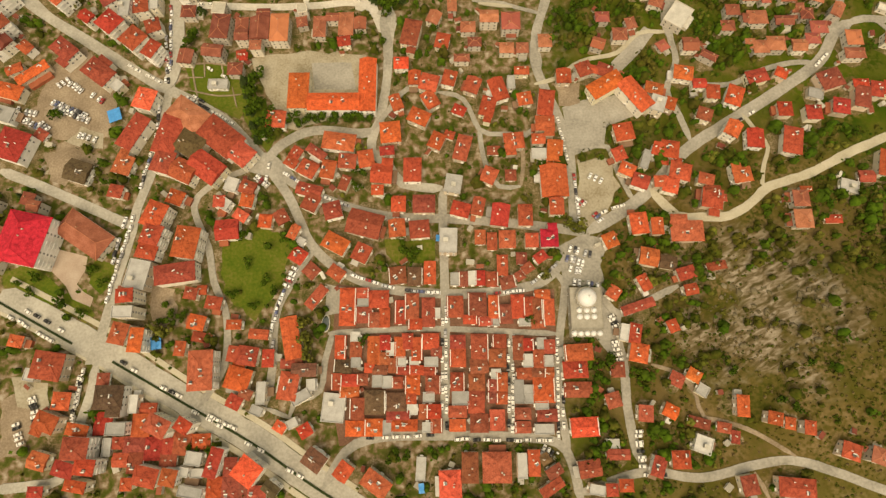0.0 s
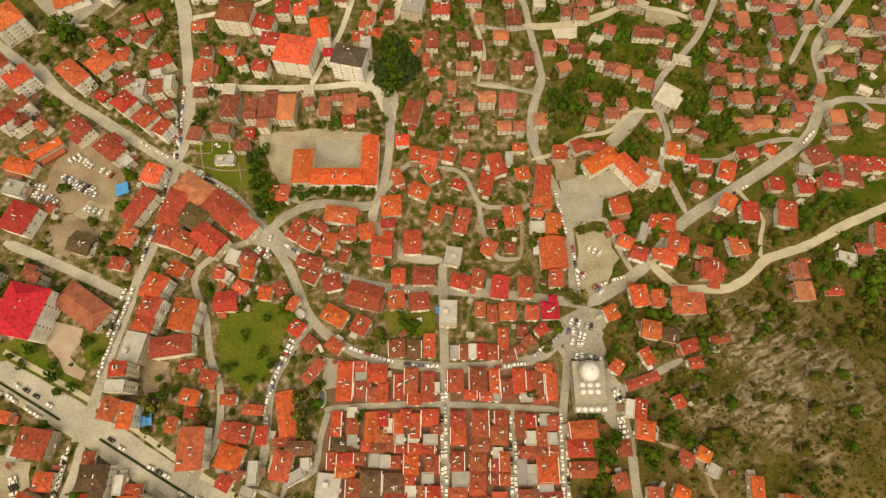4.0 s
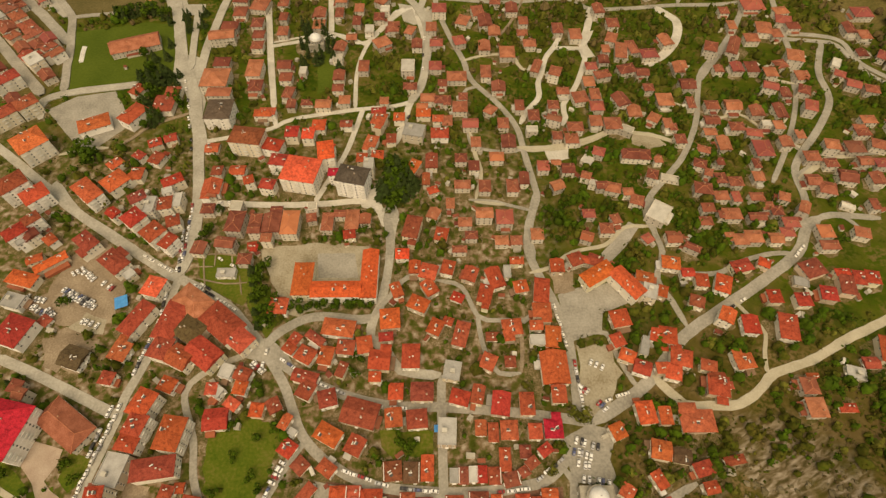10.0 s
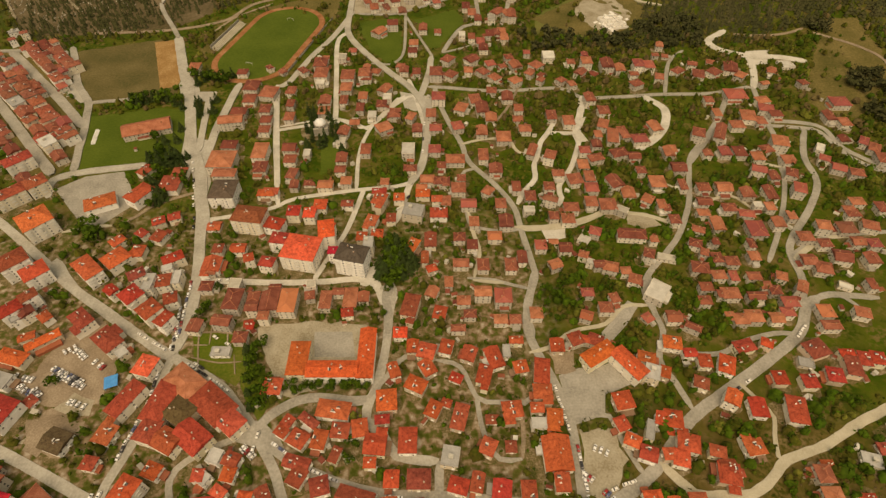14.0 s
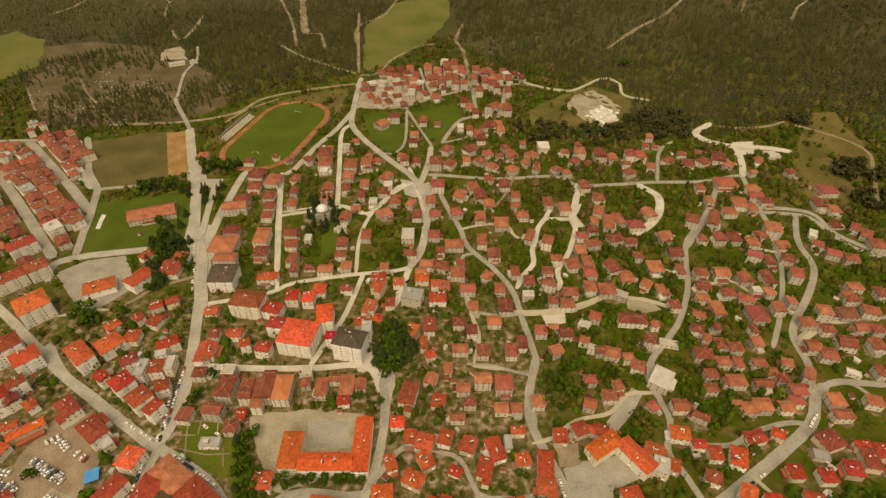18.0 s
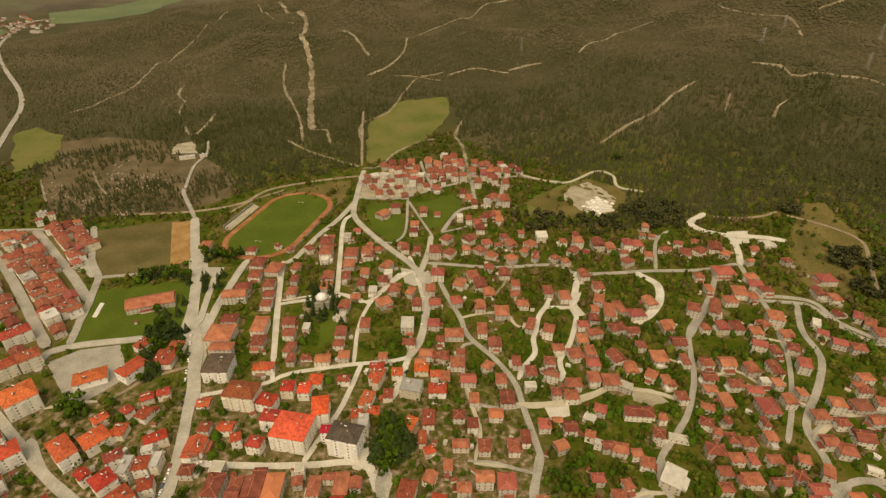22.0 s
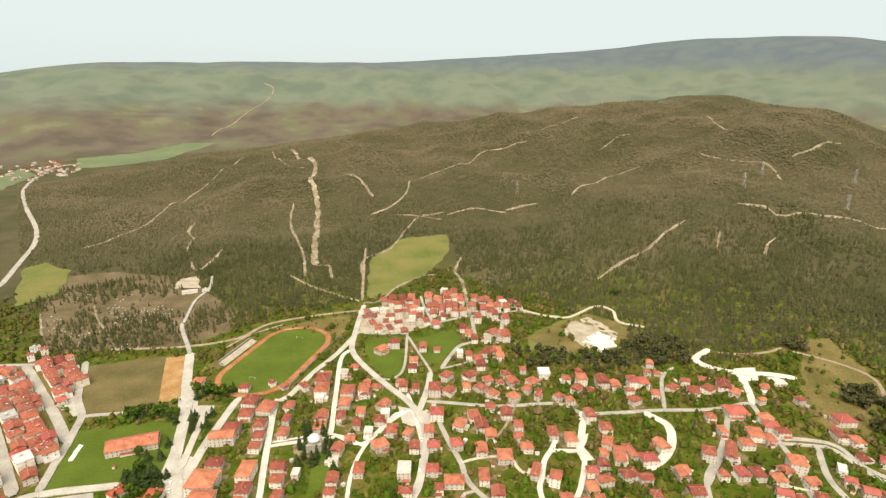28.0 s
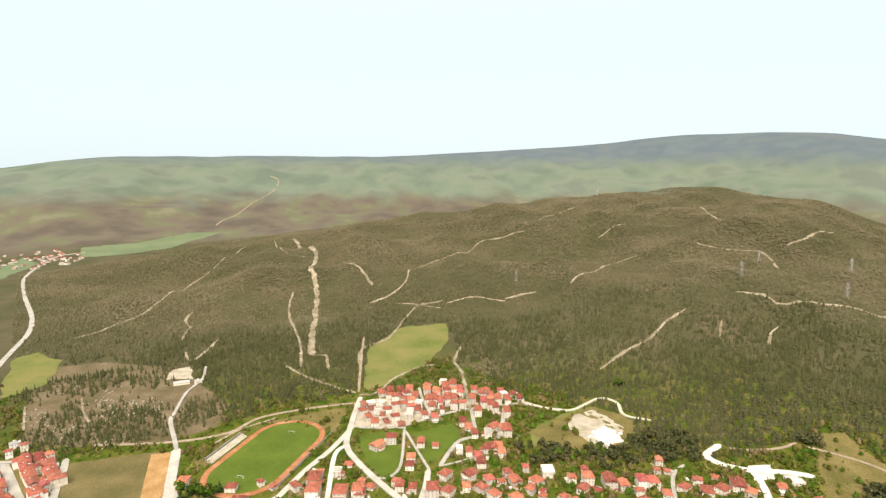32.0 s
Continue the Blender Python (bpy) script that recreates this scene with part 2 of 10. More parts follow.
M = {
    "asphalt": mat("asphalt", ((0.2, 0.188, 0.158), (0.285, 0.268, 0.228), (0.36, 0.34, 0.295)), 0.9, 0.06, 0.7),
    "street": mat("pale_asphalt", ((0.255, 0.24, 0.2), (0.34, 0.322, 0.275), (0.42, 0.4, 0.345)), 0.9, 0.06, 0.7),
    "field": mat("far_field", ((0.085, 0.115, 0.055), (0.125, 0.15, 0.08)), 0.95, 0.01, 0.1, 0),
    "concrete": mat("pale_concrete", ((0.36, 0.34, 0.285), (0.465, 0.442, 0.385), (0.56, 0.535, 0.475)), 0.85, 0.08, 0.8),
    "gravel": mat("gravel", ((0.33, 0.3, 0.22), (0.46, 0.42, 0.33)), 0.95, 0.1, 1.2),
    "dirt": mat("packed_earth", ((0.16, 0.12, 0.08), (0.24, 0.185, 0.13), (0.33, 0.265, 0.19)), 0.95, 0.07, 0.9),
    "trail": mat("forest_track", ((0.1, 0.082, 0.045), (0.19, 0.157, 0.1), (0.34, 0.29, 0.21)), 0.95, 0.03, 0.25, spread=(0.36, 0.62)),
    "sand": mat("sandy_gravel", ((0.2, 0.165, 0.105), (0.3, 0.265, 0.195), (0.37, 0.34, 0.265)), 0.95, 0.08, 0.8),
    "meadow": mat("meadow", ((0.075, 0.095, 0.018), (0.118, 0.123, 0.034), (0.16, 0.134, 0.046)), 0.95, 0.02, 0.4, 0.4, 0.2),
    "grass": mat("rough_grass", ((0.045, 0.085, 0.006), (0.085, 0.11, 0.012), (0.15, 0.125, 0.035)), 0.95, 0.05, 0.6, 0.6, 0.4),
    "lawn": mat("mown_grass", ((0.045, 0.074, 0.006), (0.08, 0.11, 0.014)), 0.95, 0.03, 0.5, 0.4, 0.2),
    "dry": mat("dry_grass", ((0.065, 0.062, 0.015), (0.11, 0.09, 0.028), (0.17, 0.13, 0.05)), 0.95, 0.03, 0.5, 0.5, 0.3),
    "earth": mat("bare_earth", ((0.06, 0.058, 0.018), (0.1, 0.082, 0.03), (0.145, 0.115, 0.05)), 0.95, 0.03, 0.5, 0.5, 0.3),
    "graveyard": mat("worn_ground", ((0.062, 0.052, 0.022), (0.105, 0.08, 0.042), (0.16, 0.122, 0.075)), 0.95, 0.03, 0.3, 0.5, 0.3),
    "clay": mat("orange_clay", ((0.19, 0.1, 0.036), (0.27, 0.155, 0.06), (0.38, 0.25, 0.12)), 0.95, 0.05, 0.6),
    "rock": mat("pale_rock", ((0.07, 0.062, 0.028), (0.14, 0.115, 0.065), (0.21, 0.175, 0.115)), 0.95, 0.09, 0.45, 0.9, 1.2),
    "roof": mat("clay_tiles", ((0.45, 0.44, 0.45), (0.76, 0.75, 0.74), (0.98, 0.97, 0.96), (1.12, 1.14, 1.14), (1.25, 1.5, 1.6)), 0.85, 0.55, 2.2, 0.9, 0.3, tint=True, spread=(0.36, 0.66)),
    "ridge": mat("ridge_tiles", ((0.72, 0.7, 0.66), (1.1, 1.08, 1.02)), 0.85, 0.4, 3, 0.3, 0.05, tint=True),
    "wall": mat("render", ((0.84, 0.82, 0.79), (1.06, 1.06, 1.05)), 0.9, 0.25, 2.5, 0.2, 0.05, tint=True),
    "flat": mat("roof_screed", ((0.7, 0.7, 0.68), (1.0, 1.0, 1.0)), 0.9, 0.3, 2.0, 0.2, 0.05, tint=True),
    "frame": mat("white_frame", ((0.62, 0.6, 0.55), (0.75, 0.73, 0.68)), 0.5, 1, 6, 0),
    "glass": mat("dark_window", ((0.05, 0.05, 0.05), (0.12, 0.115, 0.105)), 0.12, 0.5, 2, 0),
    "wood": mat("brown_door", ((0.08, 0.04, 0.02), (0.16, 0.09, 0.05)), 0.6, 1, 6),
    "brick": mat("chimney_brick", ((0.3, 0.14, 0.08), (0.5, 0.32, 0.2)), 0.9, 0.8, 5),
    "paint": mat("car_paint", ((0.92, 0.92, 0.92), (1.0, 1.0, 1.0)), 0.3, 0.5, 2, 0, tint=True),
    "rubber": mat("rubber", ((0.015, 0.015, 0.015), (0.03, 0.03, 0.03)), 0.9, 2, 8, 0),
    "steel": mat("dull_steel", ((0.4, 0.4, 0.38), (0.55, 0.55, 0.52)), 0.45, 1, 5, 0, metal=0.6),
    "lead": mat("pale_lead", ((0.55, 0.55, 0.53), (0.72, 0.72, 0.7)), 0.5, 0.4, 2, 0.1),
    "stone": mat("cut_stone", ((0.24, 0.22, 0.175), (0.36, 0.335, 0.28)), 0.9, 0.3, 2),
    "bark": mat("bark", ((0.06, 0.045, 0.03), (0.13, 0.1, 0.07)), 0.95, 1, 6),
    "leaf": mat("leaves", ((0.024, 0.054, 0.0025), (0.06, 0.1, 0.007)), 0.9, 0.08, 0.8, 0, island=0.3),
    "olive": mat("young_leaves", ((0.075, 0.088, 0.012), (0.14, 0.13, 0.025)), 0.9, 0.1, 0.8, 0, island=0.3),
    "pine": mat("needles", ((0.02, 0.036, 0.008), (0.04, 0.058, 0.014)), 0.95, 0.02, 0.2, 0, island=0.4),
    # far woods kept pale and low in contrast, distance haze in the colour
    "wood_far": mat("woodland", ((0.07, 0.06, 0.03), (0.086, 0.073, 0.039), (0.104, 0.086, 0.05)), 0.95, 0.01, 0.08, 0, island=0.05, spread=(0.38, 0.62)),
    "track": mat("running_track", ((0.18, 0.075, 0.03), (0.28, 0.115, 0.05), (0.34, 0.18, 0.1)), 0.9, 0.1, 0.8),
    "shrub": mat("shrubs", ((0.03, 0.048, 0.003), (0.06, 0.064, 0.008), (0.095, 0.08, 0.016)), 0.95, 0.05, 0.5, 0, island=0.28),
    "heath": mat("brushwood", ((0.068, 0.052, 0.018), (0.112, 0.08, 0.034), (0.155, 0.113, 0.056)), 0.95, 0.05, 0.5, 0, island=0.25),
    "wall_far": mat("far_render", ((0.46, 0.405, 0.33), (0.66, 0.61, 0.53)), 0.9, 0.05, 1.5, 0.1, 0.05, island=0.25),
    # far tiles are muted and pinker: haze put into their colour
    "roof_far_n": mat("far_tiles", ((0.165, 0.052, 0.033), (0.27, 0.085, 0.053), (0.36, 0.132, 0.089)), 0.85, 0.2, 2.0, 0.3, 0.1, island=0.38),
    "roof_far_o": mat("far_bright_tiles", ((0.34, 0.105, 0.055), (0.44, 0.15, 0.08)), 0.85, 0.2, 2.0, 0.3, 0.1, island=0.2),
    "roof_far_r": mat("far_red_sheet", ((0.22, 0.043, 0.032), (0.33, 0.07, 0.052)), 0.7, 0.2, 2.0, 0.2, 0.1, island=0.2),
    "roof_far_f": mat("far_pale_screed", ((0.34, 0.32, 0.28), (0.54, 0.52, 0.47)), 0.9, 0.2, 2.0, 0.2, 0.1, island=0.2),
    "roof_far_g": mat("far_grey_screed", ((0.26, 0.24, 0.2), (0.4, 0.37, 0.31)), 0.9, 0.2, 2.0, 0.2, 0.1, island=0.2),
    "roof_far_b": mat("far_brown_tiles", ((0.15, 0.045, 0.03), (0.27, 0.076, 0.05)), 0.85, 0.2, 2.0, 0.3, 0.1, island=0.3),
    "roof_far_d": mat("far_dark_tiles", ((0.17, 0.066, 0.044), (0.23, 0.084, 0.055)), 0.85, 0.2, 2.0, 0.3, 0.1, island=0.2),
    "yard": mat("trodden_yard", ((0.045, 0.055, 0.01), (0.09, 0.078, 0.026), (0.17, 0.125, 0.07), (0.28, 0.235, 0.165)), 0.95, 0.16, 1.0, 0.4, 0.2, spread=(0.36, 0.64)),
    "ridge_far": mat("far_ridge", ((0.36, 0.12, 0.065), (0.48, 0.19, 0.11)), 0.85, 0.3, 3, 0),
    "grave": mat("gravestone", ((0.15, 0.13, 0.095), (0.36, 0.33, 0.27)), 0.8, 0.3, 2, 0, island=0.35),
    "hedge": mat("hedge", ((0.012, 0.022, 0.008), (0.035, 0.05, 0.015)), 0.95, 0.3, 1.5, 0.6, 0.2),
    "paving": mat("brick_paving", ((0.11, 0.055, 0.035), (0.165, 0.088, 0.058), (0.23, 0.135, 0.095)), 0.9, 0.12, 1.2),
    "water": mat("shallow_water", ((0.06, 0.08, 0.08), (0.1, 0.12, 0.12)), 0.1, 0.3, 2, 0),
    "flags": mat("stone_flags", ((0.3, 0.22, 0.17), (0.42, 0.34, 0.27)), 0.9, 0.12, 1.5),
    # hillside pines are lifted above the near stand to paint in haze
    "pinewood": mat("pine_wood", ((0.057, 0.056, 0.024), (0.068, 0.064, 0.03), (0.083, 0.073, 0.037)), 0.95, 0.01, 0.08, 0, island=0.06, spread=(0.38, 0.62)),
    "pine_near": mat("pine_stand", ((0.035, 0.039, 0.013), (0.048, 0.05, 0.018), (0.068, 0.063, 0.027)), 0.95, 0.02, 0.1, 0, island=0.15),
    "tarp": mat("blue_sheet", ((0.02, 0.2, 0.5), (0.04, 0.3, 0.65)), 0.5, 0.6, 3, 0),
}


def land_material():
    """The ground: gardens in the town, leaf litter on the wooded hills, meadows and bare slopes on the far range, by
    height and noise; the range's upper tones hold a painted blue haze.
    """
    m = bpy.data.materials.new("land")
    m.use_nodes = True
    nt = m.node_tree
    b = nt.nodes["Principled BSDF"]
    b.inputs["Roughness"].default_value, b.inputs["Specular IOR Level"].default_value = 0.97, 0.1
    geo = nt.nodes.new("ShaderNodeNewGeometry")

    def noise_tex(scale, detail=7):
        n = nt.nodes.new("ShaderNodeTexNoise")
        n.inputs["Scale"].default_value, n.inputs["Detail"].default_value = scale, detail
        nt.links.new(geo.outputs["Position"], n.inputs["Vector"])
        return n.outputs["Fac"]

    def ramp(fac, *stops):
        r = nt.nodes.new("ShaderNodeValToRGB")
        e = r.color_ramp.elements
        e[0].position, e[0].color = stops[0][0], (*stops[0][1], 1)
        e[1].position, e[1].color = stops[-1][0], (*stops[-1][1], 1)
        for p, c in stops[1:-1]:
            e.new(p).color = (*c, 1)
        nt.links.new(fac, r.inputs[0])
        return r.outputs[0]

    def mix(fac, a, c):
        x = nt.nodes.new("ShaderNodeMix")
        x.data_type = "RGBA"
        nt.links.new(fac, x.inputs[0])
        nt.links.new(a, x.inputs[6])
        nt.links.new(c, x.inputs[7])
        return x.outputs[2]

    def between(value, lo, hi):
        r = nt.nodes.new("ShaderNodeMapRange")
        r.interpolation_type = "SMOOTHSTEP"
        r.inputs[1].default_value, r.inputs[2].default_value = lo, hi
        nt.links.new(value, r.inputs[0])
        return r.outputs[0]

    def calc(op, a, c):
        k = nt.nodes.new("ShaderNodeMath")
        k.operation = op
        nt.links.new(a, k.inputs[0])
        if isinstance(c, (int, float)):
            k.inputs[1].default_value = c
        else:
            nt.links.new(c, k.inputs[1])
        return k.outputs[0]

    green = mix(ramp(noise_tex(0.3, 9), (0.42, (0, 0, 0)), (0.58, (1, 1, 1))),
                ramp(noise_tex(0.022), (0.36, (0.022, 0.05, 0.002)), (0.48, (0.05, 0.076, 0.005)), (0.56, (0.07, 0.076, 0.011)), (0.64, (0.115, 0.086, 0.028))),
                ramp(noise_tex(0.06), (0.4, (0.03, 0.052, 0.003)), (0.52, (0.075, 0.082, 0.01)), (0.62, (0.135, 0.1, 0.036))))
    yards = ramp(noise_tex(0.2, 9), (0.35, (0.045, 0.058, 0.008)), (0.46, (0.085, 0.085, 0.022)), (0.52, (0.155, 0.108, 0.06)), (0.6, (0.235, 0.18, 0.12)), (0.7, (0.34, 0.295, 0.23)))
    litter = ramp(noise_tex(0.012), (0.38, (0.048, 0.048, 0.019)), (0.52, (0.062, 0.057, 0.027)), (0.68, (0.085, 0.07, 0.038)))
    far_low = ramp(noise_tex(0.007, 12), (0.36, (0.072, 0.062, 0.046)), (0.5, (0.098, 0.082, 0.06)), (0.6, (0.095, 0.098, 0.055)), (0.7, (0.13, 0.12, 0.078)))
    # the upper tones lean blue: distance haze put into the ground colour
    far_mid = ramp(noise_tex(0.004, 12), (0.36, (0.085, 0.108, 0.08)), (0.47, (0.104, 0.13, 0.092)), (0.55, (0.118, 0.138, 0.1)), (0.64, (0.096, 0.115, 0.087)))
    hazy_top = ramp(noise_tex(0.0045, 12), (0.38, (0.088, 0.11, 0.112)), (0.5, (0.074, 0.096, 0.106)), (0.62, (0.09, 0.108, 0.111)))
    sep = nt.nodes.new("ShaderNodeSeparateXYZ")
    nt.links.new(geo.outputs["Position"], sep.inputs[0])
    dist = nt.nodes.new("ShaderNodeVectorMath")
    dist.operation = "LENGTH"
    flat = nt.nodes.new("ShaderNodeVectorMath")
    flat.operation = "MULTIPLY"
    flat.inputs[1].default_value = (1, 1, 0)
    nt.links.new(geo.outputs["Position"], flat.inputs[0])
    nt.links.new(flat.outputs[0], dist.inputs[0])
    d = dist.outputs["Value"]
    west = calc("ADD", sep.outputs[0], calc("MULTIPLY", noise_tex(0.012, 4), 170.0))
    north = calc("ADD", sep.outputs[1], calc("MULTIPLY", noise_tex(0.015, 4), 160.0))
    away = nt.nodes.new("ShaderNodeVectorMath")
    away.operation = "DISTANCE"
    away.inputs[1].default_value = (176, 38, 0)
    nt.links.new(flat.outputs[0], away.inputs[0])
    tilt = nt.nodes.new("ShaderNodeMapping")  # the beds of rock run in thin streaks across the slope
    tilt.vector_type = "TEXTURE"
    tilt.inputs["Rotation"].default_value, tilt.inputs["Scale"].default_value = (0, 0, radians(27)), (7.0, 2.4, 3.0)
    nt.links.new(geo.outputs["Position"], tilt.inputs["Vector"])
    beds = nt.nodes.new("ShaderNodeTexNoise")
    beds.inputs["Scale"].default_value, beds.inputs["Detail"].default_value, beds.inputs["Distortion"].default_value = 1.0, 10, 0.6
    nt.links.new(tilt.outputs[0], beds.inputs["Vector"])
    scrub = mix(ramp(noise_tex(0.45, 10), (0.4, (0, 0, 0)), (0.6, (1, 1, 1))),
                ramp(noise_tex(0.03), (0.36, (0.046, 0.05, 0.007)), (0.48, (0.075, 0.06, 0.013)), (0.62, (0.125, 0.087, 0.035))),
                ramp(noise_tex(0.045), (0.36, (0.068, 0.063, 0.011)), (0.5, (0.115, 0.083, 0.027)), (0.62, (0.165, 0.116, 0.055))))
    rocks = ramp(beds.outputs["Fac"], (0.36, (0.066, 0.053, 0.02)), (0.46, (0.125, 0.094, 0.05)), (0.55, (0.2, 0.16, 0.108)), (0.66, (0.31, 0.26, 0.195)))
    stony = calc("MULTIPLY", between(away.outputs["Value"], 62, 34), between(noise_tex(0.03, 6), 0.4, 0.52))
    green = mix(between(away.outputs["Value"], 150, 80), green, mix(stony, scrub, rocks))
    town = mix(calc("MULTIPLY", between(west, 185, 110), between(north, 420, 320)), green, yards)
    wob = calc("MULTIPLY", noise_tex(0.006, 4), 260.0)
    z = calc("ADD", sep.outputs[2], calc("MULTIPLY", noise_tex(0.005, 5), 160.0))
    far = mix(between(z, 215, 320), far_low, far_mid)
    far = mix(between(z, 420, 560), far, hazy_top)
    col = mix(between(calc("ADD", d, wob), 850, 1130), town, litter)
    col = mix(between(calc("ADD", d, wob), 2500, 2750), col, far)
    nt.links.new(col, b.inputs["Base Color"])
    bp = nt.nodes.new("ShaderNodeBump")
    bp.inputs["Strength"].default_value, bp.inputs["Distance"].default_value = 0.5, 0.5
    nt.links.new(noise_tex(0.7), bp.inputs["Height"])
    nt.links.new(bp.outputs[0], b.inputs["Normal"])
    return m


# ---- mesh helpers ----
def mesh(name, verts, faces, mats, index=None, smooth=False):
    me = bpy.data.meshes.new(name)
    me.from_pydata([tuple(v) for v in verts], [], faces)
    for m in mats:
        me.materials.append(M[m] if isinstance(m, str) else m)
    if index is not None:
        me.polygons.foreach_set("material_index", index)
    if smooth:
        me.polygons.foreach_set("use_smooth", [True] * len(faces))
    me.update()
    return me


class Build:
    """Collects boxes, prisms and lathes into one mesh."""

    def __init__(self):
        self.v, self.f, self.i = [], [], []

    def box(self, x0, y0, z0, x1, y1, z1, m=0, taper=0.0):
        n = len(self.v)
        t = taper
        self.v += [(x0, y0, z0), (x1, y0, z0), (x1, y1, z0), (x0, y1, z0),
                   (x0 + t, y0 + t, z1), (x1 - t, y0 + t, z1), (x1 - t, y1 - t, z1), (x0 + t, y1 - t, z1)]
        for q in ((3, 2, 1, 0), (4, 5, 6, 7), (0, 1, 5, 4), (1, 2, 6, 5), (2, 3, 7, 6), (3, 0, 4, 7)):
            self.f.append(tuple(n + k for k in q))
            self.i.append(m)
        return self

    def faces(self, verts, faces, m=0):
        n = len(self.v)
        self.v += list(verts)
        for q in faces:
            self.f.append(tuple(n + k for k in q))
            self.i.append(m)
        return self

    def bar(self, p, q, r, m=0):
        """A square bar from p to q."""
        p, q = Vector(p), Vector(q)
        a = (q - p).normalized()
        s = a.cross(Vector((0, 0, 1)) if abs(a.z) < 0.9 else Vector((1, 0, 0))).normalized() * r
        t = a.cross(s).normalized() * r
        c = [e + u for e in (p, q) for u in (s + t, t - s, -s - t, s - t)]
        return self.faces([tuple(v) for v in c], ((0, 1, 2, 3), (7, 6, 5, 4), (0, 4, 5, 1), (1, 5, 6, 2), (2, 6, 7, 3), (3, 7, 4, 0)), m)

    def lathe(self, profile, n=16, m=0, x=0.0, y=0.0):
        k0 = len(self.v)
        for r, z in profile:
            for k in range(n):
                a = 2 * math.pi * k / n
                self.v.append((x + r * math.cos(a), y + r * math.sin(a), z))
        for j in range(len(profile) - 1):
            for k in range(n):
                a, b = k0 + j * n + k, k0 + j * n + (k + 1) % n
                self.f.append((a, b, b + n, a + n))
                self.i.append(m)
        self.f.append(tuple(k0 + (len(profile) - 1) * n + k for k in range(n)))
        self.i.append(m)
        return self

    def mesh(self, name, *mats, smooth=False):
        return mesh(name, self.v, self.f, mats, self.i, smooth)


def part(name, me, parent, label="", m=None, colour=None):
    ob = new(name, me)
    ob.parent = parent
    if m is not None:
        ob.matrix_basis = m
    if colour:
        ob.color = (*colour, 1)
    if label:
        ob["label"] = label
    return ob


def thing(name, m, label, category, group="", kind=""):
    ob = new(name)
    ob.matrix_basis = m
    ob.empty_display_size = 1
    return tagged(ob, label, category, group, kind)

# ---- terrain: a flat town, wooded hills behind it and a far mountain range ----
AZ = (-60, -44, -39, -33, -26, -20, -14, -8, 0, 6, 12.7, 18, 25.4, 30.5, 35, 40, 46, 60)
FOOT = (1000, 1050, 1050, 1050, 1000, 960, 930, 930, 900, 840, 740, 690, 620, 590, 590, 600, 600, 600)
CREST_D = (1900, 1900, 1900, 1930, 2000, 2120, 2200, 2250, 2320, 2380, 2450, 2500, 2600, 2400, 2300, 2200, 2200, 2200)
CREST_Z = (2, 2, 8, 28, 48, 66, 100, 120, 152, 182, 216, 242, 272, 250, 226, 150, 140, 140)
RANGE_Z = (290, 300, 322, 434, 443, 446, 450, 448, 480, 515, 542, 585, 636, 614, 618, 530, 490, 460)


# the tables, smoothed, at every half degree
DENSE = np.arange(-60, 60.5, 0.5)
SOFT = np.exp(-0.5 * (np.arange(-12, 13) / 4.5) ** 2)
SOFT = SOFT / SOFT.sum()
FOOT_S, CREST_DS, CREST_ZS, RANGE_ZS = (np.convolve(np.pad(np.interp(DENSE, AZ, v), 12, mode="edge"), SOFT, "valid") for v in (FOOT, CREST_D, CREST_Z, RANGE_Z))


def waves(x, y, s):
    a = np.sin(x / (1.9 * s) + 0.7 * np.sin(y / (2.3 * s))) * np.cos(y / (1.6 * s) + 1.3)
    b = np.sin((x + y) / (0.83 * s) + 2.1) * np.cos((x - 0.6 * y) / (0.71 * s))
    return 0.65 * a + 0.35 * b


def ease(a, b, v):
    s = np.clip((v - a) / (b - a), 0, 1)
    return s * s * (3 - 2 * s)


def height(x, y):
    """The ground's height in metres."""
    x, y = np.asarray(x, float), np.asarray(y, float)
    d, a = np.hypot(x, y), np.degrees(np.arctan2(x, y))
    ahead = ease(75, 55, np.abs(a))
    foot, cd, cz, rz = (np.interp(a, DENSE, v) for v in (FOOT_S, CREST_DS, CREST_ZS, RANGE_ZS))
    front = np.clip((d - foot) / (cd - foot), 0, 1)
    hill = cz * (0.35 * front + 0.65 * ease(0, 1, front)) + (46 * waves(x, y, 115) + 22 * waves(x, y + 70, 55)) * ease(0.05, 0.3, front) * (1 - 0.5 * ease(0.6, 1, front)) * np.clip(cz / 60, 0, 1)
    low = np.minimum(0.45 * cz, 60)
    hill = hill + (low - hill) * ease(0, 420, d - cd)
    far = ease(0, 1, (d - cd - 350) / (4500 - cd - 350)) ** 0.9
    hill = hill + (rz - low) * far + (60 * waves(x, y, 300) - 80 * np.sqrt(waves(x + 500, y, 170) ** 2 + 0.02) + 40) * ease(0.02, 0.3, far) * (0.16 + 0.84 * ease(1.0, 0.72, far))
    rock = 20 * np.exp(-(((x - 235) / 62) ** 2 + ((y - 5) / 55) ** 2) ** 1.4)
    return hill * ahead + rock




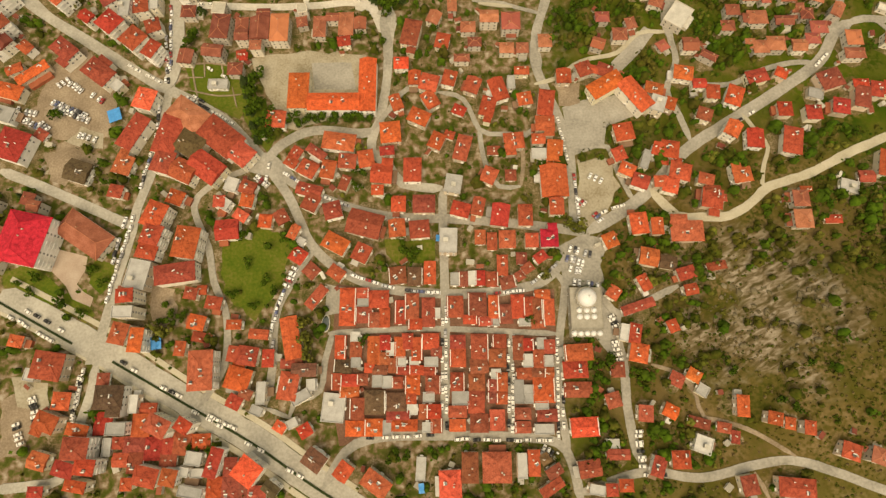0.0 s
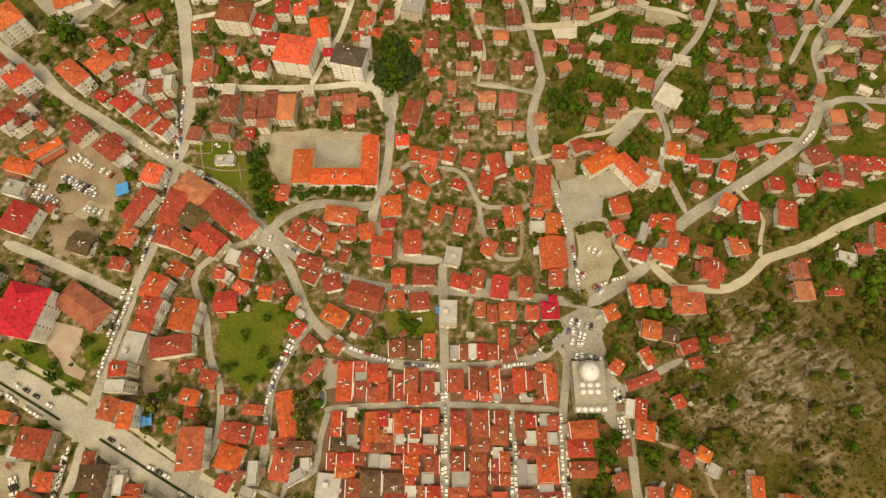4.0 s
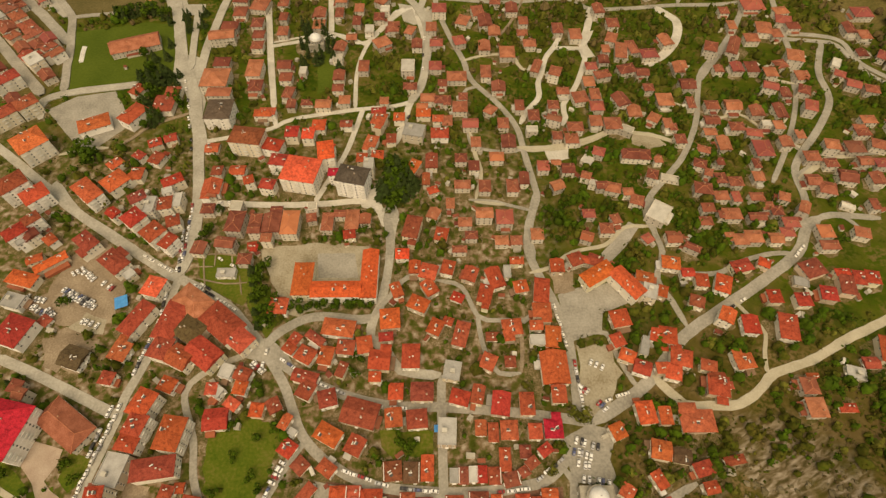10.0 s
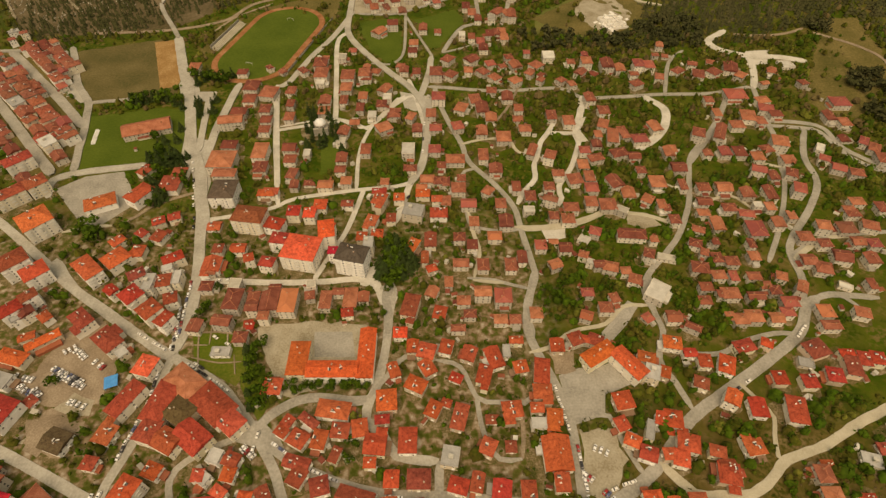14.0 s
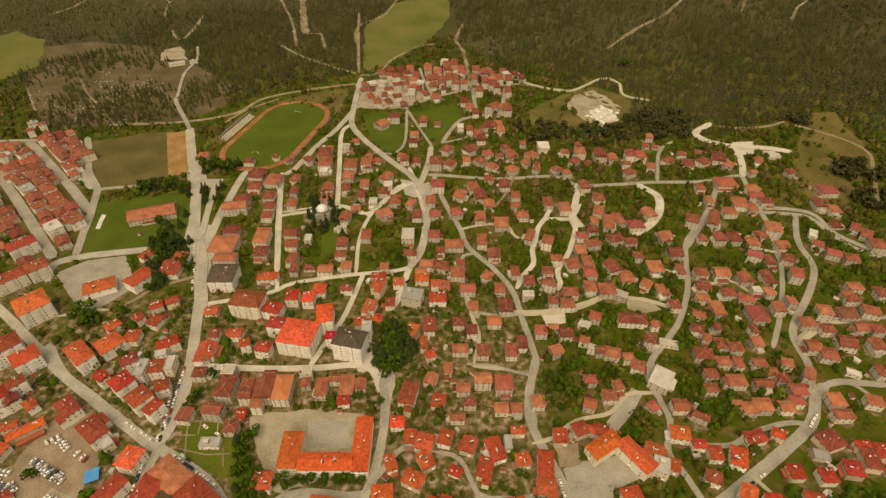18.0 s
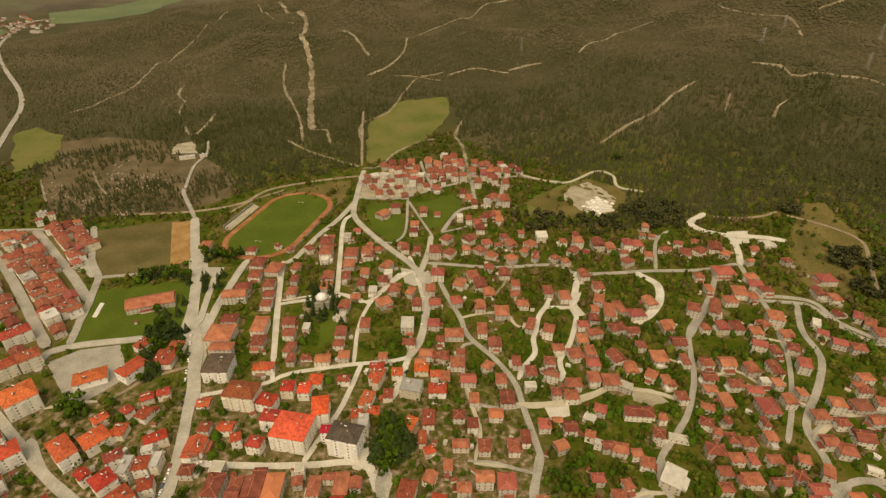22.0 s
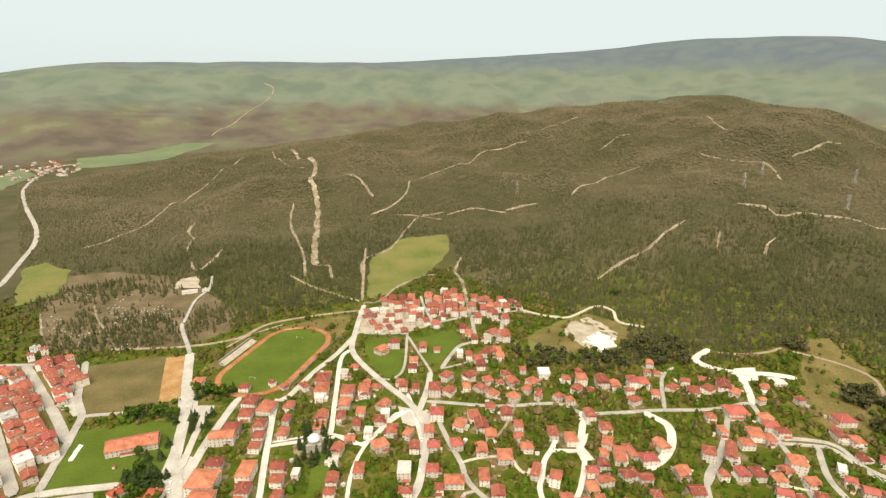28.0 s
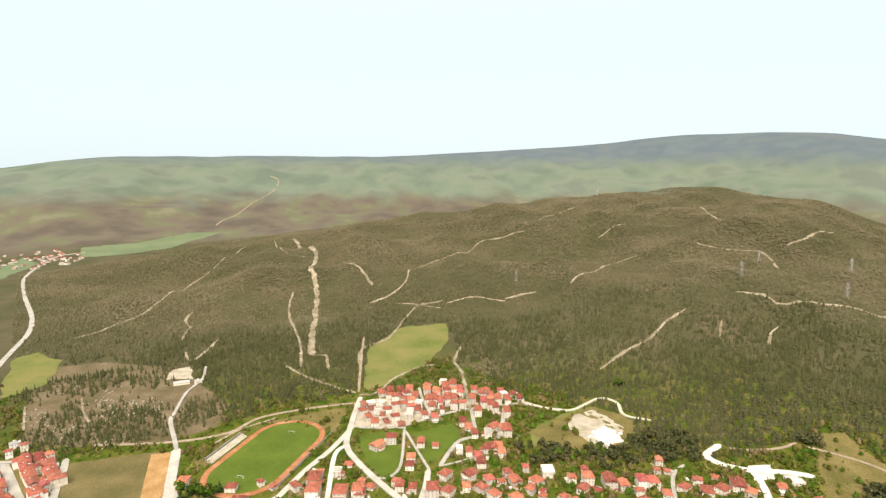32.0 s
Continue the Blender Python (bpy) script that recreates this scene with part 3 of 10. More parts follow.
# ---- the ground: one sheet out to the horizon ----
def ground_sheet():
    radii = [0.0] + list(np.geomspace(30, 4980, 250))
    az = np.concatenate([np.arange(-48, 48, 0.4), np.arange(48, 312, 4.0)])
    verts, faces = [(0, 0, float(height(0, 0)))], []
    n = len(az)
    for r in radii[1:]:
        x, y = r * np.sin(np.radians(az)), r * np.cos(np.radians(az))
        verts += list(zip(x.tolist(), y.tolist(), height(x, y).tolist()))
    for k in range(n):
        faces.append((0, 1 + (k + 1) % n, 1 + k))
    for j in range(len(radii) - 2):
        for k in range(n):
            a, b = 1 + j * n + k, 1 + j * n + (k + 1) % n
            faces.append((a, b, b + n, a + n))
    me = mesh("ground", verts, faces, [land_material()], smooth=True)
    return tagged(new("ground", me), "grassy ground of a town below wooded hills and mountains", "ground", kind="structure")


ground_sheet()
lift = [0.06]
STRIPS = []  # centre lines, for keeping trees off the roads


def spline(pts, step):
    p = [Vector((*q, 0)) for q in pts]
    p = [2 * p[0] - p[1], *p, 2 * p[-1] - p[-2]]
    line = []
    for i in range(1, len(p) - 2):
        n = max(1, int((p[i + 1] - p[i]).length / step))
        for k in range(n):
            t = k / n
            line.append(0.5 * (2 * p[i] + (p[i + 1] - p[i - 1]) * t + (2 * p[i - 1] - 5 * p[i] + 4 * p[i + 1] - p[i + 2]) * t * t
                               + (3 * p[i] - p[i - 1] - 3 * p[i + 1] + p[i + 2]) * t ** 3))
    return line + [p[-2]]


ROAD_LABEL = {"street": "pale worn asphalt of a main street", "asphalt": "worn grey asphalt street between houses", "concrete": "pale new concrete street between houses",
              "gravel": "pale gravel lane with rough edges", "dirt": "bare earth track through grass", "trail": "rutted pale earth track through the wood"}
ROAD_NAME = {"street": "main_street", "asphalt": "road", "concrete": "concrete_road", "gravel": "gravel_road", "dirt": "dirt_track", "trail": "forest_track"}


def road(kind, width, *pts):
    far = math.hypot(*pts[len(pts) // 2]) > 900
    line = spline(pts, 14 if far else 5)
    STRIPS.append((np.array([(v.x, v.y) for v in line]), width))
    lift[0] += 0.003
    up = lift[0] + (0.4 if far else 0.75 if max(math.hypot(*p) for p in pts) > 730 else 0)
    rough = 0.55 if kind == "trail" else 0.12 if kind in ("dirt", "gravel") else 0.05
    verts, faces, across = [], [], (-1, -0.5, 0, 0.5, 1)
    for i, v in enumerate(line):
        a = (line[min(i + 1, len(line) - 1)] - line[max(i - 1, 0)]).normalized()
        s = Vector((a.y, -a.x, 0))
        for u in across:
            h = width / 2 * u * (1 + rough * random.uniform(-1, 1) * (abs(u) == 1)) * (0.45 if i in (0, len(line) - 1) else 1)
            x, y = v.x + s.x * h, v.y + s.y * h
            verts.append((x, y, float(height(x, y)) + up + 0.05 * (1 - u * u)))
    for u in (-1, 1):  # the sheet's edges go down into the ground
        base = len(verts)
        k = 0 if u < 0 else 4
        for i in range(len(line)):
            x, y, z = verts[i * 5 + k]
            verts.append((x, y, z - up - 0.3))
        for i in range(len(line) - 1):
            q = (base + i, base + i + 1, (i + 1) * 5 + k, i * 5 + k)
            faces.append(q if u > 0 else q[::-1])
    for i in range(len(line) - 1):
        for k in range(4):
            faces.append((i * 5 + k, i * 5 + k + 1, i * 5 + k + 6, i * 5 + k + 5))
    return tagged(new(ROAD_NAME[kind], mesh("road", verts, faces, [kind])), ROAD_LABEL[kind], "road", kind="structure")


AREA = {"cem": ("graveyard", "grey-brown worn ground of a cemetery"), "farm": ("field", "pale green field in the valley"), "dirt": ("dirt", "bare brown earth yard"), "asph": ("asphalt", "worn grey asphalt square"), "sand": ("sand", "sandy gravel ground"),
        "conc": ("concrete", "pale concrete paving"), "pale": ("street", "pale worn asphalt of a road junction"), "grass": ("grass", "rough green meadow"), "lawn": ("lawn", "bright green mown grass"),
        "rock": ("rock", "pale weathered rock on a scrubby slope"), "earth": ("earth", "brown fallow field"), "clay": ("clay", "orange clay ground"),
        "pave": ("paving", "reddish brick paving of the bazaar"), "mead": ("meadow", "yellow-green spring meadow"), "plaz": ("flags", "pinkish stone paving before a public building"), "dryg": ("dry", "dry yellow-green grass bank")}
OPEN = []  # outlines kept free of trees


def inside(poly, x, y):
    hit, n = np.zeros(np.shape(x), bool), len(poly)
    for i in range(n):
        (x0, y0), (x1, y1) = poly[i], poly[(i + 1) % n]
        if y0 != y1:
            hit ^= ((y0 > y) != (y1 > y)) & (x < (x1 - x0) * (y - y0) / (y1 - y0) + x0)
    return hit


def patch(name, kind, *pts):
    """A draped area with a slightly ragged outline."""
    OPEN.append((kind, pts))
    material, label = AREA[kind]
    far = math.hypot(*pts[0]) > 900
    lift[0] += 0.004
    up = lift[0] * 0.5 + (0.6 if far else 0.02)
    ring, jag = [], (0.25 if kind in ("asph", "conc", "pale", "pave", "plaz", "clay") else 1.5) * (3 if far else 1)
    for (x0, y0), (x1, y1) in zip(pts, (*pts[1:], pts[0])):
        n = max(1, int(math.hypot(x1 - x0, y1 - y0) / (18 if far else 5)))
        ring += [Vector((x0 + (x1 - x0) * k / n + random.uniform(-jag, jag), y0 + (y1 - y0) * k / n + random.uniform(-jag, jag), 0)) for k in range(n)]
    bm = bmesh.new()
    bm.faces.new([bm.verts.new(v) for v in ring])
    bmesh.ops.triangulate(bm, faces=bm.faces[:])
    for _ in range(4):
        long = [e for e in bm.edges if e.calc_length() > 14]
        if long:
            bmesh.ops.subdivide_edges(bm, edges=long, cuts=1)
            bmesh.ops.triangulate(bm, faces=bm.faces[:])
    for v in bm.verts:
        v.co.z = float(height(v.co.x, v.co.y)) + up
    bmesh.ops.recalc_face_normals(bm, faces=bm.faces[:])
    if sum(f.normal.z for f in bm.faces) < 0:
        bmesh.ops.reverse_faces(bm, faces=bm.faces[:])
    me = bpy.data.meshes.new(name)
    bm.to_mesh(me)
    bm.free()
    me.materials.append(M[material])
    return tagged(new(name, me), label, "ground", kind="structure")



patch('parking_yard', 'dirt', (-254, 167), (-249, 195), (-230, 209), (-203, 183), (-204, 165), (-206, 146), (-220, 140), (-252, 150), (-268, 161))
patch('plaza', 'asph', (66, 75), (82, 83), (97, 80), (91, 64), (94, 48), (99, 27), (95, 10), (86, 22), (89, 51), (70, 53))
patch('gravel_lot', 'sand', (83, 129), (101, 131), (106, 113), (94, 90), (79, 88))
patch('square', 'asph', (75, 165), (91, 171), (102, 155), (99, 139), (78, 132))
patch('courtyard', 'asph', (86, 165), (113, 175), (120, 159), (86, 146))
patch('meadow', 'grass', (-130, 76), (-105, 89), (-87, 79), (-93, 55), (-107, 33), (-124, 46))
patch('parking_ground', 'dirt', (-243, -10), (-226, -4), (-220, -19), (-226, -36), (-238, -39))
patch('dug_lot', 'dirt', (-245, 137), (-208, 135), (-212, 115), (-236, 118))
patch('field_green', 'lawn', (-337, 436), (-267, 452), (-229, 443), (-224, 372), (-310, 359), (-327, 405))
patch('sports_yard', 'asph', (-319, 336), (-300, 352), (-270, 358), (-245, 320), (-270, 287), (-295, 311))
patch('green_lot', 'lawn', (-108, 407), (-88, 411), (-80, 367), (-102, 353))
patch('vacant_field', 'earth', (-397, 556), (-313, 584), (-276, 519), (-262, 472), (-342, 461), (-369, 501))
patch('clay_field', 'clay', (-319, 577), (-292, 584), (-268, 531), (-266, 490), (-281, 482))
patch('meadow_north', 'mead', (-127, 937), (-82, 1066), (14, 1090), (23, 999), (-16, 886), (-81, 778), (-110, 760))
patch('lot_green', 'lawn', (-98, 622), (-55, 638), (-45, 615), (-42, 545), (-54, 530), (-76, 558))
patch('lot_green', 'lawn', (-29, 631), (17, 655), (31, 631), (-1, 565), (-12, 565))
patch('quarry_ground', 'mead', (119, 648), (171, 691), (212, 706), (227, 655), (195, 599), (152, 586), (105, 594))
patch('dry_slope', 'dryg', (383, 507), (445, 610), (480, 610), (481, 551), (460, 494), (403, 436), (370, 437), (366, 467))
patch('stadium_bank', 'dryg', (-266, 543), (-257, 596), (-224, 653), (-164, 688), (-117, 707), (-125, 630), (-137, 638), (-225, 659), (-251, 557))
patch('north_meadow_left', 'mead', (-713, 887), (-691, 912), (-625, 878), (-575, 772), (-608, 722))
patch('valley_field', 'farm', (-1297, 1939), (-1381, 2078), (-1220, 2213), (-1126, 2412), (-998, 2480), (-1055, 2254), (-1070, 1935))
patch('valley_field', 'farm', (-1448, 1771), (-1474, 1906), (-1349, 1814), (-1246, 1517))
patch('bazaar_ground', 'pave', (-61, 54), (-40, 51), (-14, 47), (15, 46), (46, 49), (64, 51), (63, 22), (62, -28), (29, -29), (1, -28), (-29, -28), (-49, -33), (-56, -34), (-60, -17), (-66, -5), (-64, 11), (-62, 26))
patch('park_grass', 'grass', (-255, 62), (-238, 67), (-220, 51), (-223, 41), (-238, 46), (-254, 54))
patch('park_grass', 'grass', (-218, 49), (-206, 52), (-197, 36), (-203, 31), (-214, 38))
patch('park_grass', 'grass', (-202, 69), (-187, 67), (-190, 55), (-195, 49), (-204, 56))
patch('garden_plot', 'grass', (-163, 198), (-132, 195), (-121, 167), (-127, 157), (-157, 175))
patch('school_garden', 'grass', (-122, 182), (-108, 167), (-101, 151), (-108, 137), (-124, 157))
patch('apron', 'conc', (-58, 244), (-48, 255), (-44, 244), (-38, 227), (-29, 226), (-31, 217), (-41, 219), (-46, 232), (-56, 236))
patch('concrete_square', 'conc', (334, 553), (360, 554), (349, 528), (327, 527))
patch('front_yard', 'plaz', (-226, 76), (-207, 71), (-207, 63), (-211, 55), (-206, 50), (-200, 47), (-201, 42), (-212, 46), (-217, 54), (-231, 66))
patch('grave_terrace', 'sand', (-415, 799), (-422, 844), (-402, 855), (-371, 799))
patch('spoil_ground', 'sand', (-241, 121), (-232, 141), (-222, 154), (-210, 150), (-209, 138), (-228, 142), (-234, 122))
patch('cemetery_ground', 'cem', (-548, 693), (-633, 845), (-553, 875), (-417, 849), (-282, 706), (-274, 644), (-309, 609), (-390, 593), (-474, 592))
patch('terrace_ground', 'dryg', (-496, 542), (-470, 562), (-437, 597), (-388, 530), (-376, 495), (-343, 433), (-324, 377), (-324, 347), (-334, 337), (-401, 397))
patch('concrete_yard', 'conc', (79, 290), (98, 292), (97, 281), (82, 277))
patch('gravel_yard', 'sand', (150, 309), (168, 306), (174, 295), (159, 290), (148, 295))
patch('concrete_yard', 'conc', (129, 430), (140, 437), (131, 414), (136, 399), (124, 398), (122, 410))
patch('schoolyard', 'sand', (-122, 199), (-112, 203), (-79, 205), (-50, 203), (-43, 191), (-40, 163), (-89, 151), (-97, 152), (-103, 165), (-111, 176))
patch('school_court', 'asph', (-83, 197), (-58, 197), (-54, 178), (-80, 178))
patch('garden_grass', 'grass', (-33, 81), (-6, 80), (-5, 67), (-27, 66), (-34, 72))
patch('back_yard', 'dirt', (-169, 54), (-155, 52), (-151, 35), (-163, 26))
patch('gravel_lot', 'sand', (-238, 3), (-219, 0), (-215, -13), (-234, -14))
patch('yard_paving', 'asph', (-67, 54), (-56, 52), (-54, 38), (-67, 36))
patch('trench_ground', 'dirt', (-240, 124), (-236, 142), (-232, 144), (-212, 134), (-227, 116))
patch('dirt_lot', 'dirt', (70, 181), (86, 181), (85, 167), (73, 167))
patch('junction', 'pale', (-234, 410), (-221, 404), (-210, 401), (-203, 396), (-202, 375), (-200, 362), (-192, 345), (-191, 324), (-198, 324), (-211, 355), (-226, 372), (-229, 384))
patch('turning_circle', 'pale', (-258, 474), (-265, 492), (-266, 505), (-258, 508), (-246, 492), (-240, 479), (-223, 479), (-221, 466), (-232, 462), (-241, 466))
patch('lane_end', 'pale', (-375, 491), (-375, 505), (-359, 482), (-343, 463), (-351, 459), (-366, 472), (-370, 469))
patch('quarry_ground', 'dryg', (110, 631), (158, 674), (208, 706), (243, 678), (248, 646), (201, 584), (152, 594))
patch('quarry_gravel', 'sand', (160, 648), (179, 683), (206, 696), (223, 672), (233, 644), (198, 593), (178, 613))
patch('street_corner', 'asph', (-119, 124), (-115, 133), (-108, 136), (-101, 133), (-93, 126), (-88, 119), (-94, 117), (-102, 119), (-109, 121))
patch('court', 'asph', (106, 194), (119, 208), (131, 222), (138, 218), (130, 207), (120, 196), (111, 187))
patch('village_yard', 'sand', (-114, 718), (-83, 735), (-22, 723), (-16, 664), (-45, 646), (-104, 645))
patch('crossroads', 'pale', (-40, 479), (-19, 473), (-8, 470), (-7, 451), (-24, 446), (-34, 451))
road('street', 15, (-254, 49), (-223, 34), (-181, 12), (-141, -10), (-102, -31), (-74, -49), (-52, -62), (-25, -79))
road('street', 6.45, (-285, 254), (-282, 258), (-259, 234), (-231, 215), (-203, 197), (-172, 179), (-157, 171), (-134, 157), (-119, 142), (-108, 130))
road('street', 5.59, (-174, 253), (-172, 219), (-171, 178), (-172, 170), (-173, 140), (-178, 114), (-182, 100), (-183, 86), (-187, 63), (-190, 43), (-193, 22), (-197, 11), (-193, 11))
road('street', 6.02, (-268, 125), (-247, 117), (-221, 106), (-183, 89))
road('asphalt', 6.02, (-108, 129), (-98, 141), (-79, 150), (-50, 148), (-40, 150))
road('asphalt', 5.59, (-108, 129), (-83, 112), (-55, 100), (-28, 94), (2, 93), (39, 90), (72, 86), (85, 83))
road('asphalt', 5.59, (-108, 129), (-93, 109), (-85, 93), (-78, 79), (-64, 65), (-40, 53), (-14, 49), (15, 48), (44, 51), (59, 56), (71, 68), (83, 78), (85, 83))
road('asphalt', 4, (-110, 132), (-118, 125), (-137, 116), (-148, 102), (-137, 76), (-132, 56), (-123, 36), (-122, 8), (-134, -14))
road('asphalt', 4.5, (-74, 75), (-79, 70), (-89, 52), (-95, 36), (-95, 8), (-96, -5), (-98, -14))
road('street', 5.59, (-42, 233), (-33, 235), (-34, 210), (-35, 182), (-39, 156), (-42, 149), (-43, 136), (-32, 126), (-24, 115), (-5, 112), (-0, 112))
road('asphalt', 5, (-0, 112), (0, 89), (1, 48), (1, 10), (-0, -29))
road('asphalt', 3.2, (-65, 26), (-27, 28), (5, 28), (64, 25))
road('asphalt', 5, (-64, -55), (-53, -37), (-41, -31), (-26, -29), (1, -29), (41, -30), (61, -33), (68, -43), (72, -63))
road('asphalt', 3.2, (38, 26), (36, -30))
road('asphalt', 4.5, (64, 61), (70, 54), (65, 22), (63, -8), (66, -35), (63, -37))
road('asphalt', 7.31, (85, 84), (110, 99), (128, 114), (149, 136), (182, 157), (212, 176), (240, 196), (253, 216), (266, 225))
road('asphalt', 5, (263, 224), (275, 227), (289, 226), (308, 224))
road('asphalt', 5.59, (70, 250), (61, 217), (59, 197), (65, 177), (71, 161), (77, 139), (78, 113), (77, 85))
road('asphalt', 4, (152, 142), (147, 159), (141, 176), (149, 197), (147, 217), (152, 243))
road('gravel', 5.5, (293, 154), (273, 144), (247, 133), (221, 120), (196, 112), (184, 102), (170, 94), (153, 93), (139, 94), (124, 111))
road('gravel', 2.6, (195, 111), (192, 114), (195, 127), (199, 137), (194, 147), (186, 160))
road('asphalt', 5, (100, 36), (97, 27), (100, 7), (100, -15), (103, -38), (107, -47))
road('asphalt', 4.73, (71, -58), (76, -57), (106, -48), (136, -51), (163, -45), (183, -42), (202, -47), (229, -57), (251, -63))
road('dirt', 2.2, (185, -40), (162, -26), (141, -20), (138, -9), (131, 2), (115, 8))
road('dirt', 2.2, (141, -20), (159, -25), (175, -33))
road('dirt', 2.5, (164, -48), (168, -56), (171, -63))
road('street', 5.16, (-193, 11), (-194, -7), (-197, -20), (-201, -33), (-204, -50), (-217, -53), (-238, -55))
road('asphalt', 4, (89, 48), (100, 36), (118, 44), (135, 52))
road('asphalt', 3.5, (-43, 150), (-33, 164), (-22, 178), (-8, 176), (-3, 176))
road('asphalt', 3, (-3, 176), (13, 171), (23, 150), (34, 147), (42, 147), (49, 146))
road('asphalt', 3, (24, 150), (23, 148), (26, 128), (34, 113), (47, 113))
road('dirt', 2.5, (49, 146), (49, 128), (47, 113))
road('asphalt', 3, (49, 146), (51, 146), (62, 154), (72, 156))
road('asphalt', 3, (77, 137), (101, 138), (105, 124), (112, 107), (115, 103))
road('gravel', 3, (58, 181), (72, 185), (89, 197), (112, 203), (127, 217), (146, 218))
road('asphalt', 3.5, (145, 186), (158, 181), (181, 180), (200, 189), (222, 195), (237, 195))
road('asphalt', 2.5, (-82, -20), (-98, -14))
road('asphalt', 3.4, (-63, 26), (-63, 23), (-66, 11), (-68, -5), (-82, -12), (-84, -19))
road('concrete', 5, (-174, 241), (-145, 239), (-113, 238), (-81, 239), (-57, 241), (-42, 233))
road('concrete', 4, (-187, 299), (-158, 306), (-133, 314), (-118, 324), (-72, 334), (-36, 339), (-20, 346))
road('concrete', 3.6, (-164, 486), (-167, 485), (-159, 451), (-147, 389), (-136, 341), (-130, 315))
road('concrete', 3.4, (-39, 465), (-41, 467), (-64, 419), (-71, 381), (-69, 335))
road('concrete', 2.8, (-103, 436), (-80, 427), (-67, 417), (-65, 417))
road('concrete', 5, (-32, 502), (-19, 450), (-13, 410), (-16, 366), (-25, 340), (-31, 309), (-37, 294))
road('concrete', 4, (-63, 335), (-63, 333), (-71, 292), (-77, 274), (-89, 243), (-89, 239))
road('asphalt', 4.73, (-3, 487), (-4, 475), (8, 430), (20, 395), (26, 370), (46, 342), (60, 314), (64, 285), (68, 257), (69, 242), (60, 217), (62, 192))
road('gravel', 5.5, (63, 290), (95, 293), (113, 299), (140, 313))
road('asphalt', 4.5, (293, 481), (268, 439), (247, 408), (223, 379), (213, 352), (203, 319), (186, 286), (172, 268), (152, 246), (145, 231), (146, 214))
road('asphalt', 4, (317, 463), (309, 415), (303, 378), (286, 331), (264, 289), (243, 256))
road('asphalt', 4.73, (297, 424), (340, 419), (353, 413), (363, 378), (383, 357), (388, 362))
road('asphalt', 5.59, (339, 419), (339, 415), (323, 378), (319, 344), (299, 313), (273, 283), (263, 266), (261, 240), (250, 216))
road('asphalt', 3.5, (264, 264), (293, 280), (338, 286), (370, 288))
road('asphalt', 3, (255, 220), (278, 227), (287, 220), (292, 213))
road('street', 6.45, (-372, 317), (-336, 292), (-300, 265), (-260, 234), (-225, 212), (-172, 177))
road('dirt', 3, (-254, 293), (-240, 304), (-229, 318), (-201, 332))
road('gravel', 3, (-291, 287), (-271, 293), (-255, 294))
road('asphalt', 3, (32, 362), (19, 353), (22, 309), (26, 294), (47, 288), (63, 290))
road('asphalt', 2.6, (20, 242), (40, 240), (48, 237), (65, 232))
road('gravel', 4, (139, 310), (167, 304), (188, 293))
road('dirt', 2.4, (208, 331), (228, 322), (247, 310))
road('gravel', 3, (20, 395), (40, 402), (62, 402), (70, 384), (90, 376))
road('street', 6.5, (-108, 649), (-105, 649), (-120, 592), (-139, 545), (-154, 496), (-164, 488))
road('street', 7, (-109, 736), (-108, 649), (-104, 596), (-82, 555), (-53, 515), (-30, 486), (-15, 454), (-11, 416), (-15, 367), (-25, 341))
road('concrete', 5, (-104, 602), (-114, 578), (-107, 508), (-99, 437), (-100, 435))
road('concrete', 5, (-165, 491), (-151, 416), (-135, 337))
road('concrete', 3.4, (-99, 435), (-68, 420), (-43, 456), (-30, 470), (-24, 472))
road('concrete', 2.4, (-149, 421), (-118, 430), (-97, 433))
road('asphalt', 5, (-12, 488), (8, 486), (61, 480), (121, 485), (142, 469), (183, 470), (219, 474), (273, 476), (313, 487), (319, 486))
road('concrete', 8, (205, 473), (206, 467), (218, 450), (213, 426), (198, 404), (177, 387))
road('asphalt', 5, (290, 477), (262, 427), (236, 391), (217, 367))
road('concrete', 7, (336, 543), (328, 509), (319, 485))
road('asphalt', 5.16, (319, 488), (311, 436), (307, 400), (294, 352))
road('asphalt', 5.16, (308, 431), (342, 427), (359, 418), (364, 388), (391, 359), (412, 338))
road('asphalt', 4, (226, 476), (246, 534), (269, 560))
road('asphalt', 3.2, (-41, 653), (-39, 559), (-48, 533), (-48, 530))
road('gravel', 4, (116, 726), (117, 722), (171, 695), (224, 727), (244, 711), (243, 677), (271, 659))
road('dirt', 4, (420, 585), (459, 557), (474, 527), (455, 484), (429, 432))
road('asphalt', 3, (-73, 532), (-48, 530))
road('dirt', 5, (-399, 595), (-308, 605), (-253, 628), (-228, 670), (-174, 698), (-115, 717))
road('dirt', 3, (-259, 602), (-241, 637), (-206, 671))
road('asphalt', 9, (-687, 800), (-741, 917), (-787, 1020), (-878, 1148), (-1059, 1364), (-1219, 1589), (-1371, 1915), (-1324, 2014))
road('dirt', 5.2, (-1061, 2565), (-1050, 2911), (-993, 3125), (-985, 3327), (-1049, 3377))
road('asphalt', 6.02, (-33, 228), (-38, 228), (-35, 213), (-34, 195))
road('dirt', 1, (-163, 196), (-147, 197), (-129, 194))
road('dirt', 1, (-161, 187), (-151, 187))
road('dirt', 1, (-159, 178), (-140, 174), (-126, 175))
road('dirt', 1, (-161, 206), (-157, 187), (-152, 169))
road('dirt', 1, (-152, 204), (-150, 187))
road('dirt', 1, (-142, 204), (-138, 187))
road('dirt', 1, (-132, 180), (-128, 166))
road('concrete', 4, (-150, 416), (-148, 416), (-122, 423), (-96, 428), (-94, 432))
road('concrete', 4, (-65, 421), (-43, 460), (-35, 470), (-33, 467))
